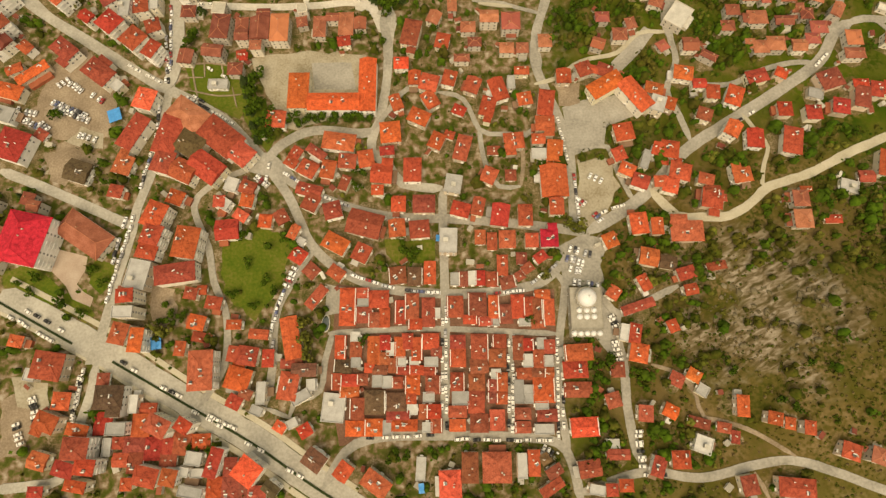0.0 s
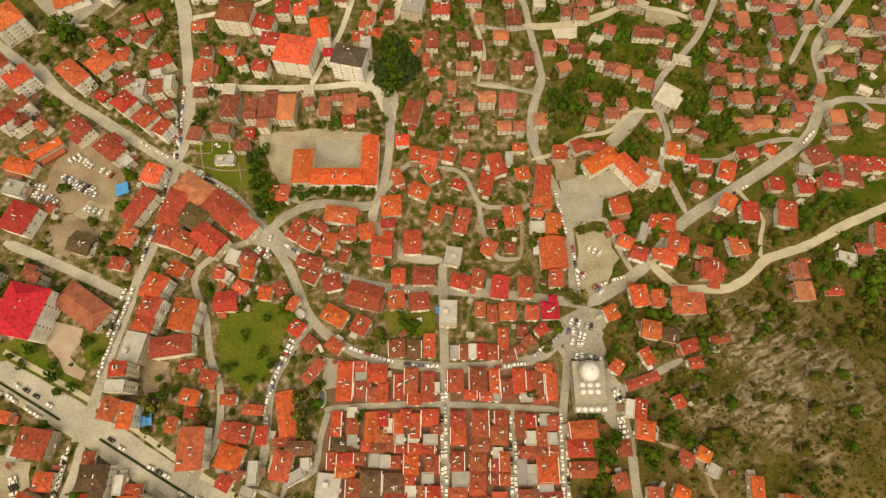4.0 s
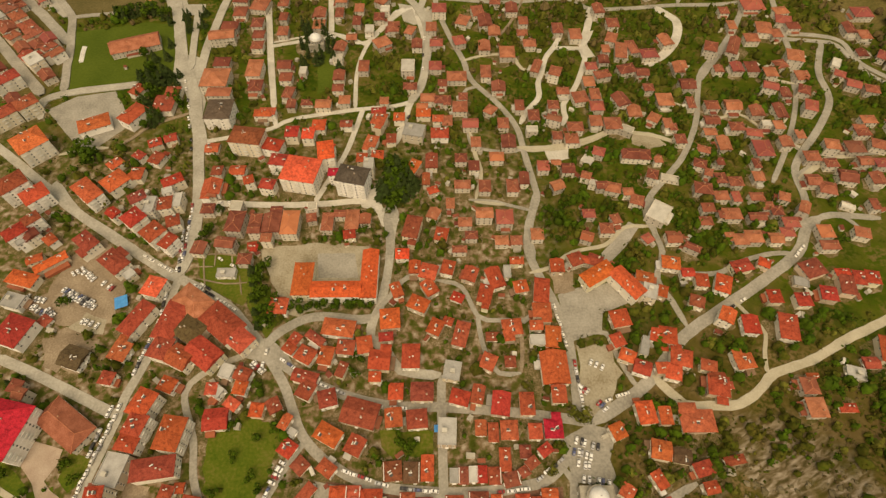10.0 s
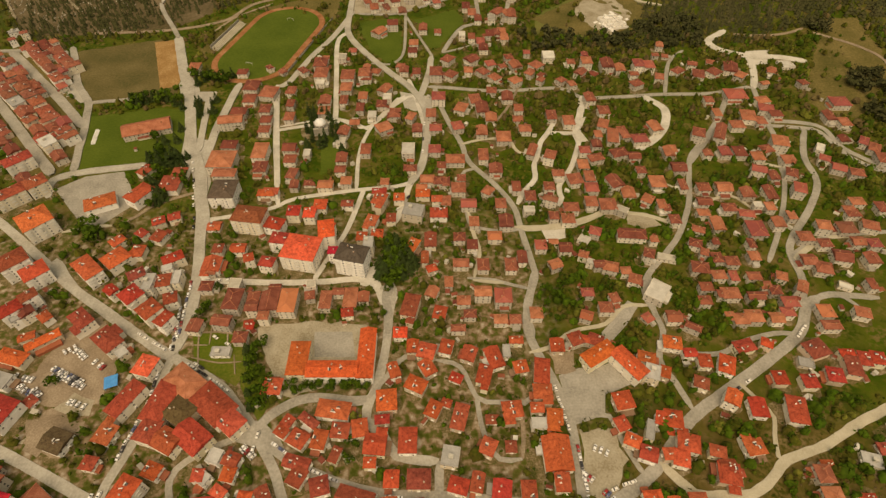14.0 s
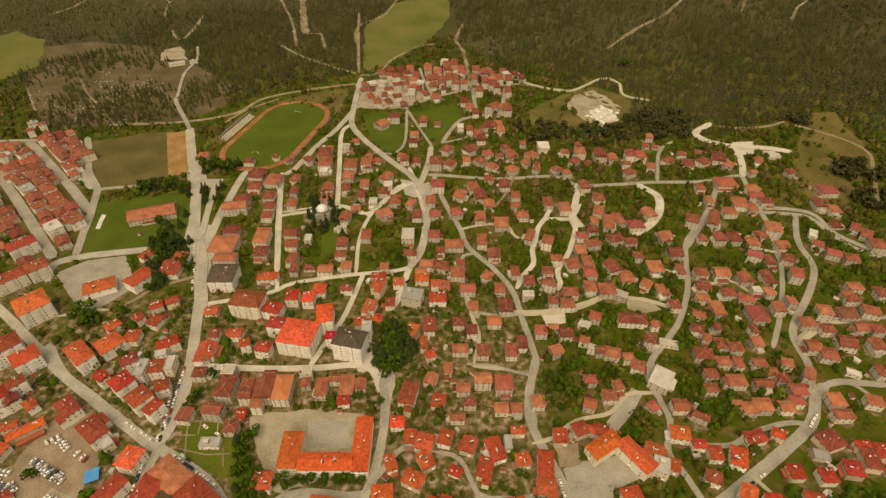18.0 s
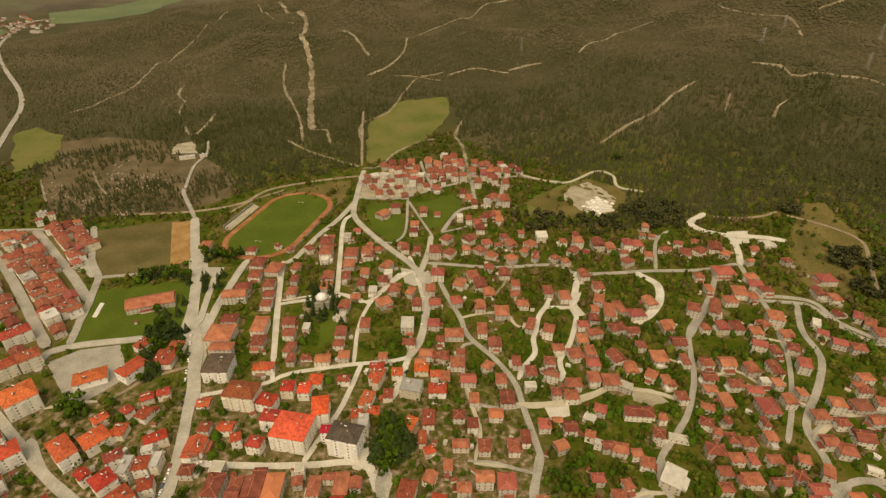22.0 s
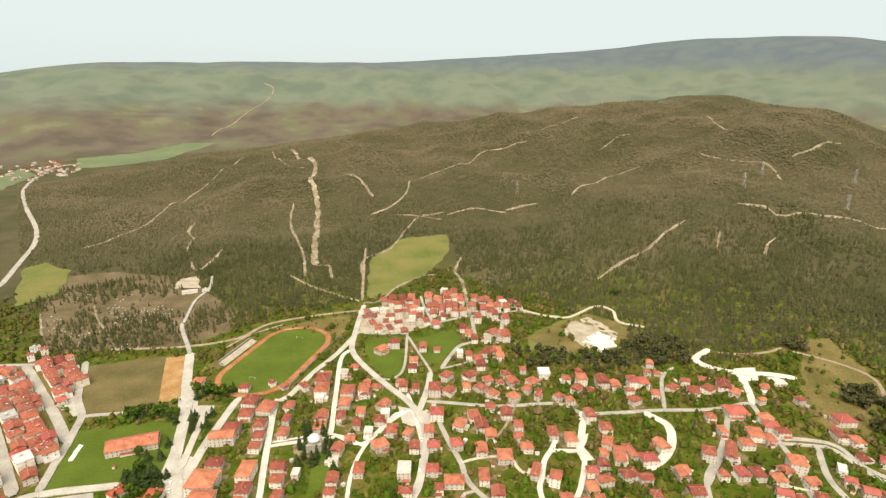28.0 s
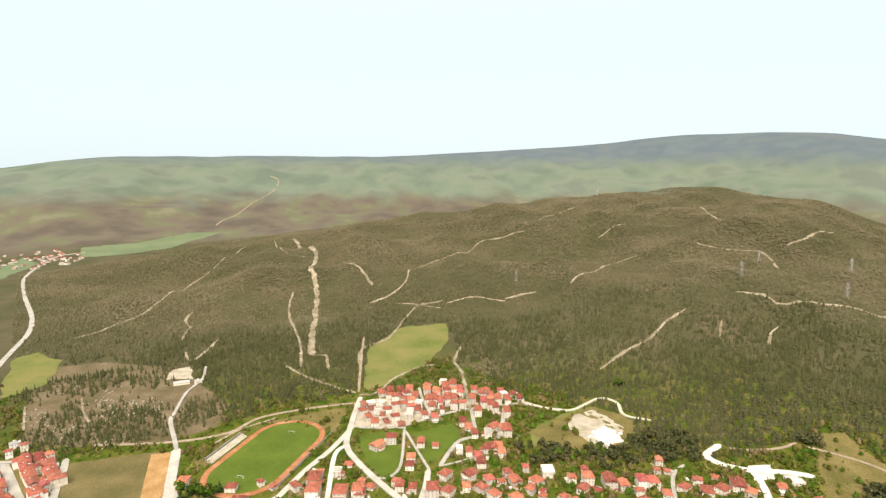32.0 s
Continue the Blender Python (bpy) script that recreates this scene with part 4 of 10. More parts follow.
road('trail', 4.7, (-677, 978), (-652, 1024), (-657, 1120), (-649, 1211), (-694, 1461), (-668, 1572), (-685, 1824), (-685, 1935))
road('trail', 12, (-532, 1969), (-389, 1661), (-356, 1550), (-342, 1424), (-309, 1338), (-289, 1256), (-265, 1135), (-234, 973), (-219, 915))
road('trail', 4.7, (-219, 915), (-196, 915), (-177, 845))
road('trail', 4.7, (-356, 1300), (-336, 1193), (-255, 973), (-224, 857))
road('trail', 4.7, (-554, 1197), (-552, 1158), (-504, 1077), (-477, 977))
road('trail', 4.7, (-443, 925), (-414, 882), (-410, 941), (-415, 997))
road('trail', 8.1, (-251, 1431), (-199, 1364), (-160, 1277))
road('trail', 4.7, (-157, 1197), (-105, 1259), (-83, 1336), (-76, 1479), (-31, 1539), (34, 1559), (128, 1752), (220, 1760), (271, 1741))
road('trail', 5.0, (-128, 854), (-136, 946), (-95, 1007), (-71, 1134), (-49, 1201), (7, 1231))
road('trail', 4.7, (-101, 1212), (-49, 1208), (7, 1201))
road('trail', 5.0, (155, 1253), (234, 1285))
road('trail', 3.7, (15, 1219), (154, 1244))
road('trail', 4.7, (314, 1283), (394, 1379), (489, 1499), (546, 1488))
road('trail', 5.6, (253, 819), (320, 887), (365, 909), (412, 956), (461, 996))
road('trail', 4.7, (692, 1476), (700, 1451), (747, 1400), (802, 1343), (805, 1272))
road('trail', 4.7, (582, 1051), (608, 1002), (625, 958), (741, 975), (839, 990))
road('trail', 5.6, (856, 1332), (920, 1358), (1040, 1429))
road('trail', 5.0, (871, 1925), (877, 1813), (838, 1685), (828, 1542))
road('trail', 4.7, (279, 1797), (384, 1957), (510, 2068))
road('trail', 4.7, (522, 834), (572, 909), (590, 919))
road('trail', 3.7, (476, 896), (504, 946))
road('trail', 4.7, (485, 1661), (523, 1678), (587, 1718))
road('trail', 4.7, (-602, 1964), (-489, 1677), (-392, 1567))
road('asphalt', 4.5, (-97, 644), (-57, 644), (-35, 655), (-13, 669), (18, 689), (58, 705), (103, 717), (122, 715), (145, 704), (168, 700))
road('trail', 3.5, (-112, 744), (-88, 751), (-68, 806), (-35, 854), (-7, 871))
road('asphalt', 4, (-28, 771), (-22, 732), (-12, 693), (-9, 673))
road('trail', 5, (41, 954), (27, 890), (37, 837), (40, 776), (41, 733), (43, 695))
road('asphalt', 3.5, (-10, 695), (10, 708), (33, 725))
road('asphalt', 5, (45, 699), (46, 657), (45, 624), (27, 612), (16, 590), (3, 554))
road('asphalt', 5, (90, 707), (82, 657), (72, 616))
road('asphalt', 4, (113, 757), (113, 734), (119, 717))
road('asphalt', 3, (-40, 638), (-24, 592), (-7, 544))
road('asphalt', 3, (3, 554), (32, 568), (50, 582))
road('dirt', 4, (-114, 753), (-124, 835), (-135, 932), (-143, 1010))
road('concrete', 8, (326, 596), (317, 589), (301, 576), (305, 561), (318, 551), (339, 542), (363, 540), (392, 531))
road('dirt', 3.5, (326, 589), (356, 582), (388, 584), (412, 593))
road('trail', 2.5, (-495, 728), (-461, 680), (-436, 653))
road('trail', 2.5, (-551, 698), (-524, 661), (-500, 628))
road('trail', 4, (-248, 860), (-206, 814), (-161, 779), (-118, 750))
road('concrete', 6.5, (142, 471), (138, 452), (132, 432), (125, 411))
road('concrete', 5, (127, 410), (111, 411), (99, 411))
road('concrete', 4.5, (109, 430), (101, 413), (92, 398), (87, 380), (82, 365), (81, 348), (70, 332), (63, 317))
road('concrete', 4.5, (126, 414), (127, 401), (122, 384), (113, 361), (100, 339), (100, 325), (96, 315))
road('dirt', 2.5, (80, 486), (65, 449), (49, 422))
road('gravel', 3, (23, 309), (26, 288), (30, 265), (25, 242))
road('gravel', 2.5, (24, 240), (46, 237))
road('gravel', 4, (58, 292), (81, 292), (103, 297), (123, 304), (136, 312))
road('gravel', 4.5, (292, 280), (280, 271), (263, 259))
road('gravel', 3, (298, 281), (318, 282))
road('gravel', 3, (267, 381), (280, 369), (297, 363))
road('gravel', 2.2, (191, 341), (204, 331))
road('gravel', 2.5, (216, 320), (240, 327), (252, 312))
road('asphalt', 5, (-526, 553), (-508, 554), (-483, 556), (-452, 557))
road('asphalt', 9, (-469, 557), (-439, 529), (-411, 501), (-387, 478), (-366, 457), (-347, 437), (-331, 420))
road('asphalt', 9, (-507, 534), (-468, 496), (-437, 465), (-413, 441), (-387, 414), (-367, 393), (-348, 373), (-329, 353))
road('asphalt', 7, (-406, 566), (-389, 535), (-378, 511), (-365, 488), (-351, 470), (-342, 457), (-335, 435), (-327, 410), (-322, 389), (-317, 372), (-313, 357))
road('asphalt', 5, (-343, 459), (-327, 462), (-311, 464), (-297, 468))
road('street', 8, (-319, 325), (-326, 338), (-325, 347), (-316, 353), (-300, 358), (-283, 361), (-265, 364), (-251, 367))
road('street', 10, (-296, 589), (-278, 542), (-263, 505), (-252, 483), (-245, 462), (-237, 437), (-230, 414), (-223, 393), (-215, 377), (-207, 362), (-201, 345), (-195, 325), (-188, 307), (-183, 289))
road('street', 6, (-229, 474), (-225, 452), (-221, 426), (-217, 403), (-214, 385))
road('street', 7.5, (-203, 494), (-205, 472), (-206, 444), (-207, 419), (-206, 397), (-205, 373))
road('asphalt', 5, (-295, 586), (-309, 610), (-331, 646), (-343, 670))
road('street', 8, (-202, 355), (-190, 310), (-174, 243), (-169, 205), (-172, 180))
road('asphalt', 4, (-341, 671), (-359, 748), (-359, 799), (-377, 855))
road('street', 6.5, (-9, 547), (-11, 514), (-17, 480), (-22, 459))


# ---- houses ----
random.seed(11)
TILE = {"b": ((0.29, 0.08, 0.05), (0.24, 0.07, 0.045), (0.32, 0.086, 0.051)), "n": ((0.42, 0.092, 0.042), (0.37, 0.08, 0.038), (0.45, 0.104, 0.047), (0.31, 0.07, 0.04), (0.4, 0.102, 0.056), (0.27, 0.064, 0.04), (0.42, 0.09, 0.043), (0.35, 0.068, 0.038)),
        "o": ((0.5, 0.11, 0.04), (0.49, 0.122, 0.048)), "r": ((0.34, 0.046, 0.031), (0.37, 0.055, 0.038)), "d": ((0.1, 0.072, 0.045), (0.15, 0.09, 0.055)),
        "s": ((0.62, 0.11, 0.065), (0.6, 0.1, 0.05)), "m": ((0.45, 0.025, 0.045),), "w": ((0.5, 0.14, 0.06), (0.42, 0.1, 0.05)), "k": ((0.09, 0.075, 0.065),),
        "f": ((0.5, 0.49, 0.46), (0.42, 0.41, 0.38)), "g": ((0.33, 0.31, 0.27), (0.4, 0.37, 0.31))}
SHADE = {"b": "weathered brown-red tiled", "n": "weathered orange-red tiled", "o": "bright orange tiled", "r": "dark red sheet", "d": "dark brown tiled", "s": "vivid salmon-red",
         "m": "crimson sheet", "w": "orange-red tiled", "k": "dark slate-grey", "f": "flat pale", "g": "flat grey concrete"}
PLASTER = ((0.72, 0.66, 0.54), (0.76, 0.72, 0.64), (0.64, 0.56, 0.44), (0.66, 0.52, 0.41), (0.55, 0.49, 0.4), (0.82, 0.8, 0.76), (0.68, 0.63, 0.48), (0.5, 0.41, 0.32))
PLASTER_NAME = ("cream", "off-white", "beige", "peach", "grey-brown", "white", "pale yellow", "brown")
WINDOW = Build().box(-0.6, -0.06, 0, 0.6, 0.02, 1.4).box(-0.5, -0.075, 0.1, -0.04, -0.06, 1.3, 1).box(0.04, -0.075, 0.1, 0.5, -0.06, 1.3, 1).box(-0.68, -0.16, -0.08, 0.68, 0.0, 0.0).mesh("window", "frame", "glass")
DOOR = Build().box(-0.6, -0.05, 0, 0.6, 0.02, 2.2).box(-0.5, -0.08, 0, 0.5, -0.05, 2.1, 1).box(-0.9, -0.9, 2.35, 0.9, 0.0, 2.45, 0).mesh("door", "frame", "wood")
CHIMNEY = Build().box(-0.35, -0.3, -1.2, 0.35, 0.3, 1.0).box(-0.43, -0.38, 1.0, 0.43, 0.38, 1.12, 1).box(-0.2, -0.15, 1.12, 0.2, 0.15, 1.3).mesh("chimney", "brick", "concrete")
HEATER = Build().box(-0.9, -0.75, 0.0, 0.9, 0.75, 0.08, 1).box(-1.0, 0.55, 0.25, 1.0, 1.0, 0.7).bar((-0.8, 0.7, -0.6), (-0.8, 0.7, 0.3), 0.05).bar((0.8, 0.7, -0.6), (0.8, 0.7, 0.3), 0.05).mesh("solar_heater", "frame", "glass")
DISH = Build().bar((0, 0, -1.0), (0, 0, 0.3), 0.05).faces([(0.62 * math.cos(k * math.pi / 5), -0.2 - 0.25 * math.sin(k * math.pi / 5), 0.5 + 0.6 * math.sin(k * math.pi / 5)) for k in range(10)] + [(0, 0.0, 0.42)], [(k, (k + 1) % 10, 10) for k in range(10)]).mesh("satellite_dish", "frame")
TANK = Build().box(-1.2, -1.0, 0, 1.2, 1.0, 2.1).box(-1.4, -1.2, 2.1, 1.4, 1.2, 2.25).mesh("stair_head", "concrete", "concrete")
BALCONY = Build().box(-1.6, -1.15, 0, 1.6, 0, 0.16).box(-1.6, -1.15, 0.16, 1.6, -1.03, 1.0).box(-1.6, -1.03, 0.16, -1.5, 0, 1.0).box(1.5, -1.03, 0.16, 1.6, 0, 1.0).mesh("balcony", "frame")
PLACED = []
shown = [0]


def hip(w, d, rise, over=0.55, gable=False, half=False):
    """A pitched roof over a w by d plan, ridge along the longer side, with thick eaves and ridge tiles. The eaves are at z = 0."""
    a, b = w / 2 + over, d / 2 + over
    turn = b > a
    if turn:
        a, b = b, a
    e = a if gable else max(a - b * (0.6 if half else 1.0), 0.25)
    t = 0.22
    low = [(-a, -b), (a, -b), (a, b), (-a, b)]
    top = [(-e, 0), (e, 0)]
    v = [(x, y, -t) for x, y in low] + [(x, y, 0.0) for x, y in low] + [(x, y, rise) for x, y in top]
    B = Build()
    B.faces(v, ((3, 2, 1, 0), (0, 1, 5, 4), (1, 2, 6, 5), (2, 3, 7, 6), (3, 0, 4, 7), (4, 5, 9, 8), (6, 7, 8, 9), (5, 6, 9), (7, 4, 8)))
    for p, q in [(8, 9)] + ([] if gable else [(4, 8), (7, 8), (5, 9), (6, 9)]):
        B.bar(v[p], v[q], 0.13, 1)
    if turn:
        B.v = [(-y, x, z) for x, y, z in B.v]
    return B


def flat_roof(w, d, lip=0.6):
    a, b, t = w / 2 + 0.12, d / 2 + 0.12, 0.28
    B = Build().box(-a, -b, -0.2, a, b, 0.05)
    B.box(-a, -b, 0.05, a, -b + t, lip, 1).box(-a, b - t, 0.05, a, b, lip, 1).box(-a, -b + t, 0.05, -a + t, b - t, lip, 1).box(a - t, -b + t, 0.05, a, b - t, lip, 1)
    return B


def walls(w, d, h, storeys):
    """One shell with a plinth and a string course at each floor."""
    rings = [(-1.5, 0.06), (0.45, 0.06), (0.5, 0.0)]
    for k in range(1, storeys):
        z = k * h / storeys
        rings += [(z - 0.12, 0.0), (z - 0.1, 0.08), (z + 0.06, 0.08), (z + 0.08, 0.0)]
    rings.append((h, 0.0))
    v, f, idx = [], [], []
    for z, o in rings:
        a, b = w / 2 + o, d / 2 + o
        v += [(-a, -b, z), (a, -b, z), (a, b, z), (-a, b, z)]
    for j in range(len(rings) - 1):
        for k in range(4):
            p, q = j * 4 + k, j * 4 + (k + 1) % 4
            f.append((p, q, q + 4, p + 4))
            idx.append(1 if j == 0 else 0)
    n = len(v) - 4
    f.append((n, n + 1, n + 2, n + 3))
    idx.append(0)
    B = Build()
    B.v, B.f, B.i = v, f, idx
    return B


def house(x, y, w, d, rot, storeys, code):
    z = float(height(x, y))
    h = storeys * 2.85 + random.uniform(-0.1, 0.35)
    block = storeys >= 4
    flat = code in "fg"
    k = random.randrange(len(PLASTER))
    if code in "wk" or block:
        k = random.choice((0, 1, 5, 5))
    elif x < -60 and random.random() < 0.6:
        k = random.choice((0, 1, 1, 5, 5))
    if code == "s":
        k = 1
    if code == "k":
        k = 5
    tile = random.choice(TILE[code])
    tile = tuple(c * random.uniform(0.86, 1.12) for c in tile)
    far_haze = 0.3 * min(max((y - 290) / 150, 0.0), 1.0)
    if not flat:  # clean red tiles in the old centre; haze mixed into distant tile colours
        tile = tuple(c * f * (1 - far_haze) + g * far_haze for c, f, g in zip(tile, (1.02, 0.93, 0.9), (0.25, 0.125, 0.085)))
    else:
        tile = (tile[1] * 1.02, tile[1], tile[1] * 0.95)
    kind = "apartment block" if block else "house" if storeys > 1 else "shed"
    count = ("", "single-storey", "two-storey", "three-storey", "four-storey", "five-storey", "six-storey")[storeys]
    size = "large " if w * d > 230 else "small " if w * d < 60 else ""
    root = thing({"apartment block": "apartment_block", "house": "house", "shed": "shed"}[kind], pose(x, y, z, 0, 0, rot),
                 f"{size}{count} {PLASTER_NAME[k]} {kind} with a {SHADE[code]} roof", "building" if block else kind, "houses of the town")
    PLACED.append((x, y, 0.5 * math.hypot(w, d)))
    # the same haze factor dulls and warms distant plaster
    plaster = tuple(c * (1 - f * far_haze) for c, f in zip(PLASTER[k], (0.2, 0.26, 0.32)))
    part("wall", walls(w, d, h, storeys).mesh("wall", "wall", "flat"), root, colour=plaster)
    if flat:
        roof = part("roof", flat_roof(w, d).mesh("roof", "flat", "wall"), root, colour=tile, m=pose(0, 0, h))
        if w * d > 70:
            part("stair_head", TANK, root, m=pose(random.uniform(-0.2, 0.2) * w, random.uniform(-0.2, 0.2) * d, h + 0.05))
    else:
        ratio = max(w, d) / min(w, d)
        rise = min(w, d) * random.uniform(0.19, 0.25)
        style = random.random()
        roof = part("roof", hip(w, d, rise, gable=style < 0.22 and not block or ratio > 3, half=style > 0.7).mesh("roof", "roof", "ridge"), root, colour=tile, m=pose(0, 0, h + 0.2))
        for _ in range(2 if w * d > 200 else 1):
            px, py = random.uniform(-0.25, 0.25) * w, random.uniform(-0.25, 0.25) * d
            part("chimney", CHIMNEY, root, m=pose(px, py, h + 0.2 + rise * 0.75))
        if random.random() < 0.5:
            part("satellite_dish", DISH, root, "small white satellite dish", m=pose(random.uniform(-0.35, 0.35) * w, random.uniform(-0.35, 0.35) * d, h + 0.35 + rise * 0.6, 0, 0, 180))
        for _ in range((random.random() < 0.55) + (random.random() < 0.35) if w * d > 55 else 0):
            part("solar_heater", HEATER, root, "white solar water heater", m=pose(random.uniform(-0.3, 0.3) * w, random.uniform(-0.3, 0.3) * d, h + 0.4 + rise * 0.8, 0, 0, random.choice((0, 90, 180, 30))))
        if not block and storeys > 1 and 85 < w * d < 260 and ratio < 1.8 and random.random() < 0.4:
            ww, dd, s = w * 0.5, min(4.0, d * 0.4), random.choice((-1, 1))
            off = random.choice((-0.22, 0.22)) * w
            hh = h - random.choice((0.0, 0.4, 2.6))
            part("wing", walls(ww, dd + 1.0, hh, 1).mesh("wing", "wall", "flat"), root, colour=plaster, m=pose(off, s * (d / 2 + dd / 2 - 0.5), 0))
            part("wing_roof", hip(ww, dd + 3.0, ww * 0.2, 0.4).mesh("wing_roof", "roof", "ridge"), root, colour=tile, m=pose(off, s * (d / 2 + dd / 2 - 1.5), hh + 0.22))
        if -66 < x < 76 and -32 < y < 66 and w > d * 0.3 and random.random() < 0.6:
            s = random.choice((-1, 1))
            part("parapet", Build().box(s * w / 2 - 0.18, -d / 2, h - 0.6, s * w / 2 + 0.18, d / 2, h + 1.3).mesh("parapet", "frame"), root, "white rendered party wall above the tiles")
    if storeys == 2 and w * d > 40 and random.random() < 0.62:
        a = random.choice((0, 90, 180, 270))
        run, off = (w, d / 2) if a % 180 == 0 else (d, w / 2)
        ww = run * random.uniform(0.35, 0.75)
        part("lean_to", lean_to(ww, random.uniform(1.8, 3.4), random.uniform(2.0, 2.7)).mesh("lean_to", "wall", "flat"), root, "low lean-to with a sloping sheet roof",
             m=Matrix.Rotation(radians(a), 4, "Z") @ pose(random.uniform(-0.5, 0.5) * (run - ww), -off, 0),
             colour=random.choice(((0.3, 0.1, 0.06), (0.42, 0.4, 0.36), (0.55, 0.53, 0.5), (0.24, 0.15, 0.1), (0.36, 0.11, 0.06), (0.3, 0.28, 0.25))))
    # windows, doors and balconies on the sides
    near = math.hypot(x, y)
    sides = []
    for a, run, off in ((0, w, d / 2), (90, d, w / 2), (180, w, d / 2), (270, d, w / 2)):
        n = Matrix.Rotation(radians(rot + a), 3, "Z") @ Vector((0, -1, 0))
        sides.append((n.dot(Vector((-x, -y, 60)).normalized()), a, run, off))
    sides.sort(reverse=True)
    if storeys == 1:
        sides = sides[:1]
    for rank, (_, a, run, off) in enumerate(sides[:2]):
        if rank and near < 190 and not block:
            continue
        n = max(1, min(5 if block else 3 if rank == 0 else 2, int(run / 3.2)))
        if near > 420 and not block:
            n = min(n, 2 if rank == 0 else 1)
        if near > 600 and rank:
            continue
        for s in range(storeys):
            if not block and storeys > 1 and s == 0 and near > 250:
                continue
            for j in range(n):
                u = (j + 0.5) / n * run - run / 2
                m = Matrix.Rotation(radians(a), 4, "Z") @ pose(u, -off - 0.0, s * h / storeys + 1.0)
                if s == 0 and j == n // 2 and rank == 0:
                    if near < 420:
                        part("door", DOOR, root, m=Matrix.Rotation(radians(a), 4, "Z") @ pose(u, -off - 0.05, 0.1))
                    continue
                if block and rank == 0 and s and j % 2 == 0 and run > 7:
                    part("balcony", BALCONY, root, m=Matrix.Rotation(radians(a), 4, "Z") @ pose(u, -off, s * h / storeys + 0.1))
                    continue
                part("window", WINDOW, root, m=m)
                shown[0] += 1
    return root



# the houses further off, joined
FAR = {}


def lean_to(w, d, h):
    """A low shed with a sloping sheet roof, its high side at y = 0."""
    B = Build().faces([(-w / 2, 0, -0.8), (w / 2, 0, -0.8), (w / 2, -d, -0.8), (-w / 2, -d, -0.8), (-w / 2, 0, h + 0.5), (w / 2, 0, h + 0.5), (w / 2, -d, h), (-w / 2, -d, h)],
                      ((0, 1, 5, 4), (1, 2, 6, 5), (2, 3, 7, 6), (3, 0, 4, 7)))
    a = w / 2 + 0.25
    return B.faces([(-a, 0, h + 0.5), (a, 0, h + 0.5), (a, -d - 0.35, h - 0.06), (-a, -d - 0.35, h - 0.06), (-a, 0, h + 0.62), (a, 0, h + 0.62), (a, -d - 0.35, h + 0.06), (-a, -d - 0.35, h + 0.06)],
                   ((4, 7, 6, 5), (0, 1, 2, 3), (1, 0, 4, 5), (2, 1, 5, 6), (3, 2, 6, 7), (0, 3, 7, 4)), 1)


def far_house(x, y, w, d, rot, storeys, code):
    z = float(height(x, y))
    h = storeys * 2.85 + random.uniform(-0.1, 0.35)
    key = code if code in "orfgb" else "d" if code in "dk" else "n"
    B = FAR.setdefault(key, Build())
    PLACED.append((x, y, 0.5 * math.hypot(w, d)))
    m = pose(x, y, z, 0, 0, rot)

    def lay(C, up, *slots):
        B.faces([tuple(m @ Vector((p[0], p[1], p[2] + up))) for p in C.v], C.f)
        B.i[-len(C.i):] = [slots[k] for k in C.i]

    lay(walls(w, d, h, 1), 0, 0, 0)
    if key in "fg":
        lay(flat_roof(w, d), h, 1, 0)
    else:
        rise = min(w, d) * random.uniform(0.19, 0.25)
        style = random.random()
        lay(hip(w, d, rise, gable=style < 0.22, half=style > 0.7), h + 0.2, 1, 2)
        C = Build().box(-0.35, -0.3, 0, 0.35, 0.3, 1.5)
        px, py = random.uniform(-0.25, 0.25) * w, random.uniform(-0.25, 0.25) * d
        C.v = [(p[0] + px, p[1] + py, p[2]) for p in C.v]
        lay(C, h + rise * 0.6, 4)
    if storeys < 4 and random.random() < 0.7:
        a = random.choice((0, 90, 180, 270))
        run, off = (w, d / 2) if a % 180 == 0 else (d, w / 2)
        ww = run * random.uniform(0.35, 0.75)
        C = lean_to(ww, random.uniform(1.8, 3.4), random.uniform(2.0, 2.7))
        q, u = Matrix.Rotation(radians(a), 4, "Z"), random.uniform(-0.5, 0.5) * (run - ww)
        C.v = [tuple(q @ Vector((p[0] + u, p[1] - off, p[2]))) for p in C.v]
        lay(C, 0, 0, random.choice((5, 5, 6, 7)))
    for a, run, off in ((0, w, d / 2), (90, d, w / 2), (180, w, d / 2), (270, d, w / 2)):
        n = Matrix.Rotation(radians(rot + a), 3, "Z") @ Vector((0, -1, 0))
        if n.dot(Vector((-x, -y, 0)).normalized()) < -0.3:
            continue
        q = Matrix.Rotation(radians(a), 4, "Z")
        for k in range(storeys):
            for j in range(max(1, int(run / 3.4))):
                u = (j + 0.5) / max(1, int(run / 3.4)) * run - run / 2
                C = Build().box(u - 0.45, -off - 0.05, 1.0 + k * h / storeys, u + 0.45, -off + 0.05, 2.15 + k * h / storeys)
                C.v = [tuple(q @ Vector(p)) for p in C.v]
                lay(C, 0, 3)


def finish_far():
    look_of = {"n": "orange-red tiled", "o": "bright orange tiled", "r": "dark red", "f": "flat pale", "g": "flat grey", "b": "weathered brown-red", "d": "dark brown"}
    for key, B in FAR.items():
        me = B.mesh("far_houses", "wall_far", "roof_far_" + key, "roof_far_b" if key in "bd" else "ridge_far", "glass", "brick", "roof_far_b", "roof_far_g", "roof_far_f")
        tagged(new("far_houses", me), f"many rendered houses with {look_of[key]} roofs", "houses", kind="stuff")


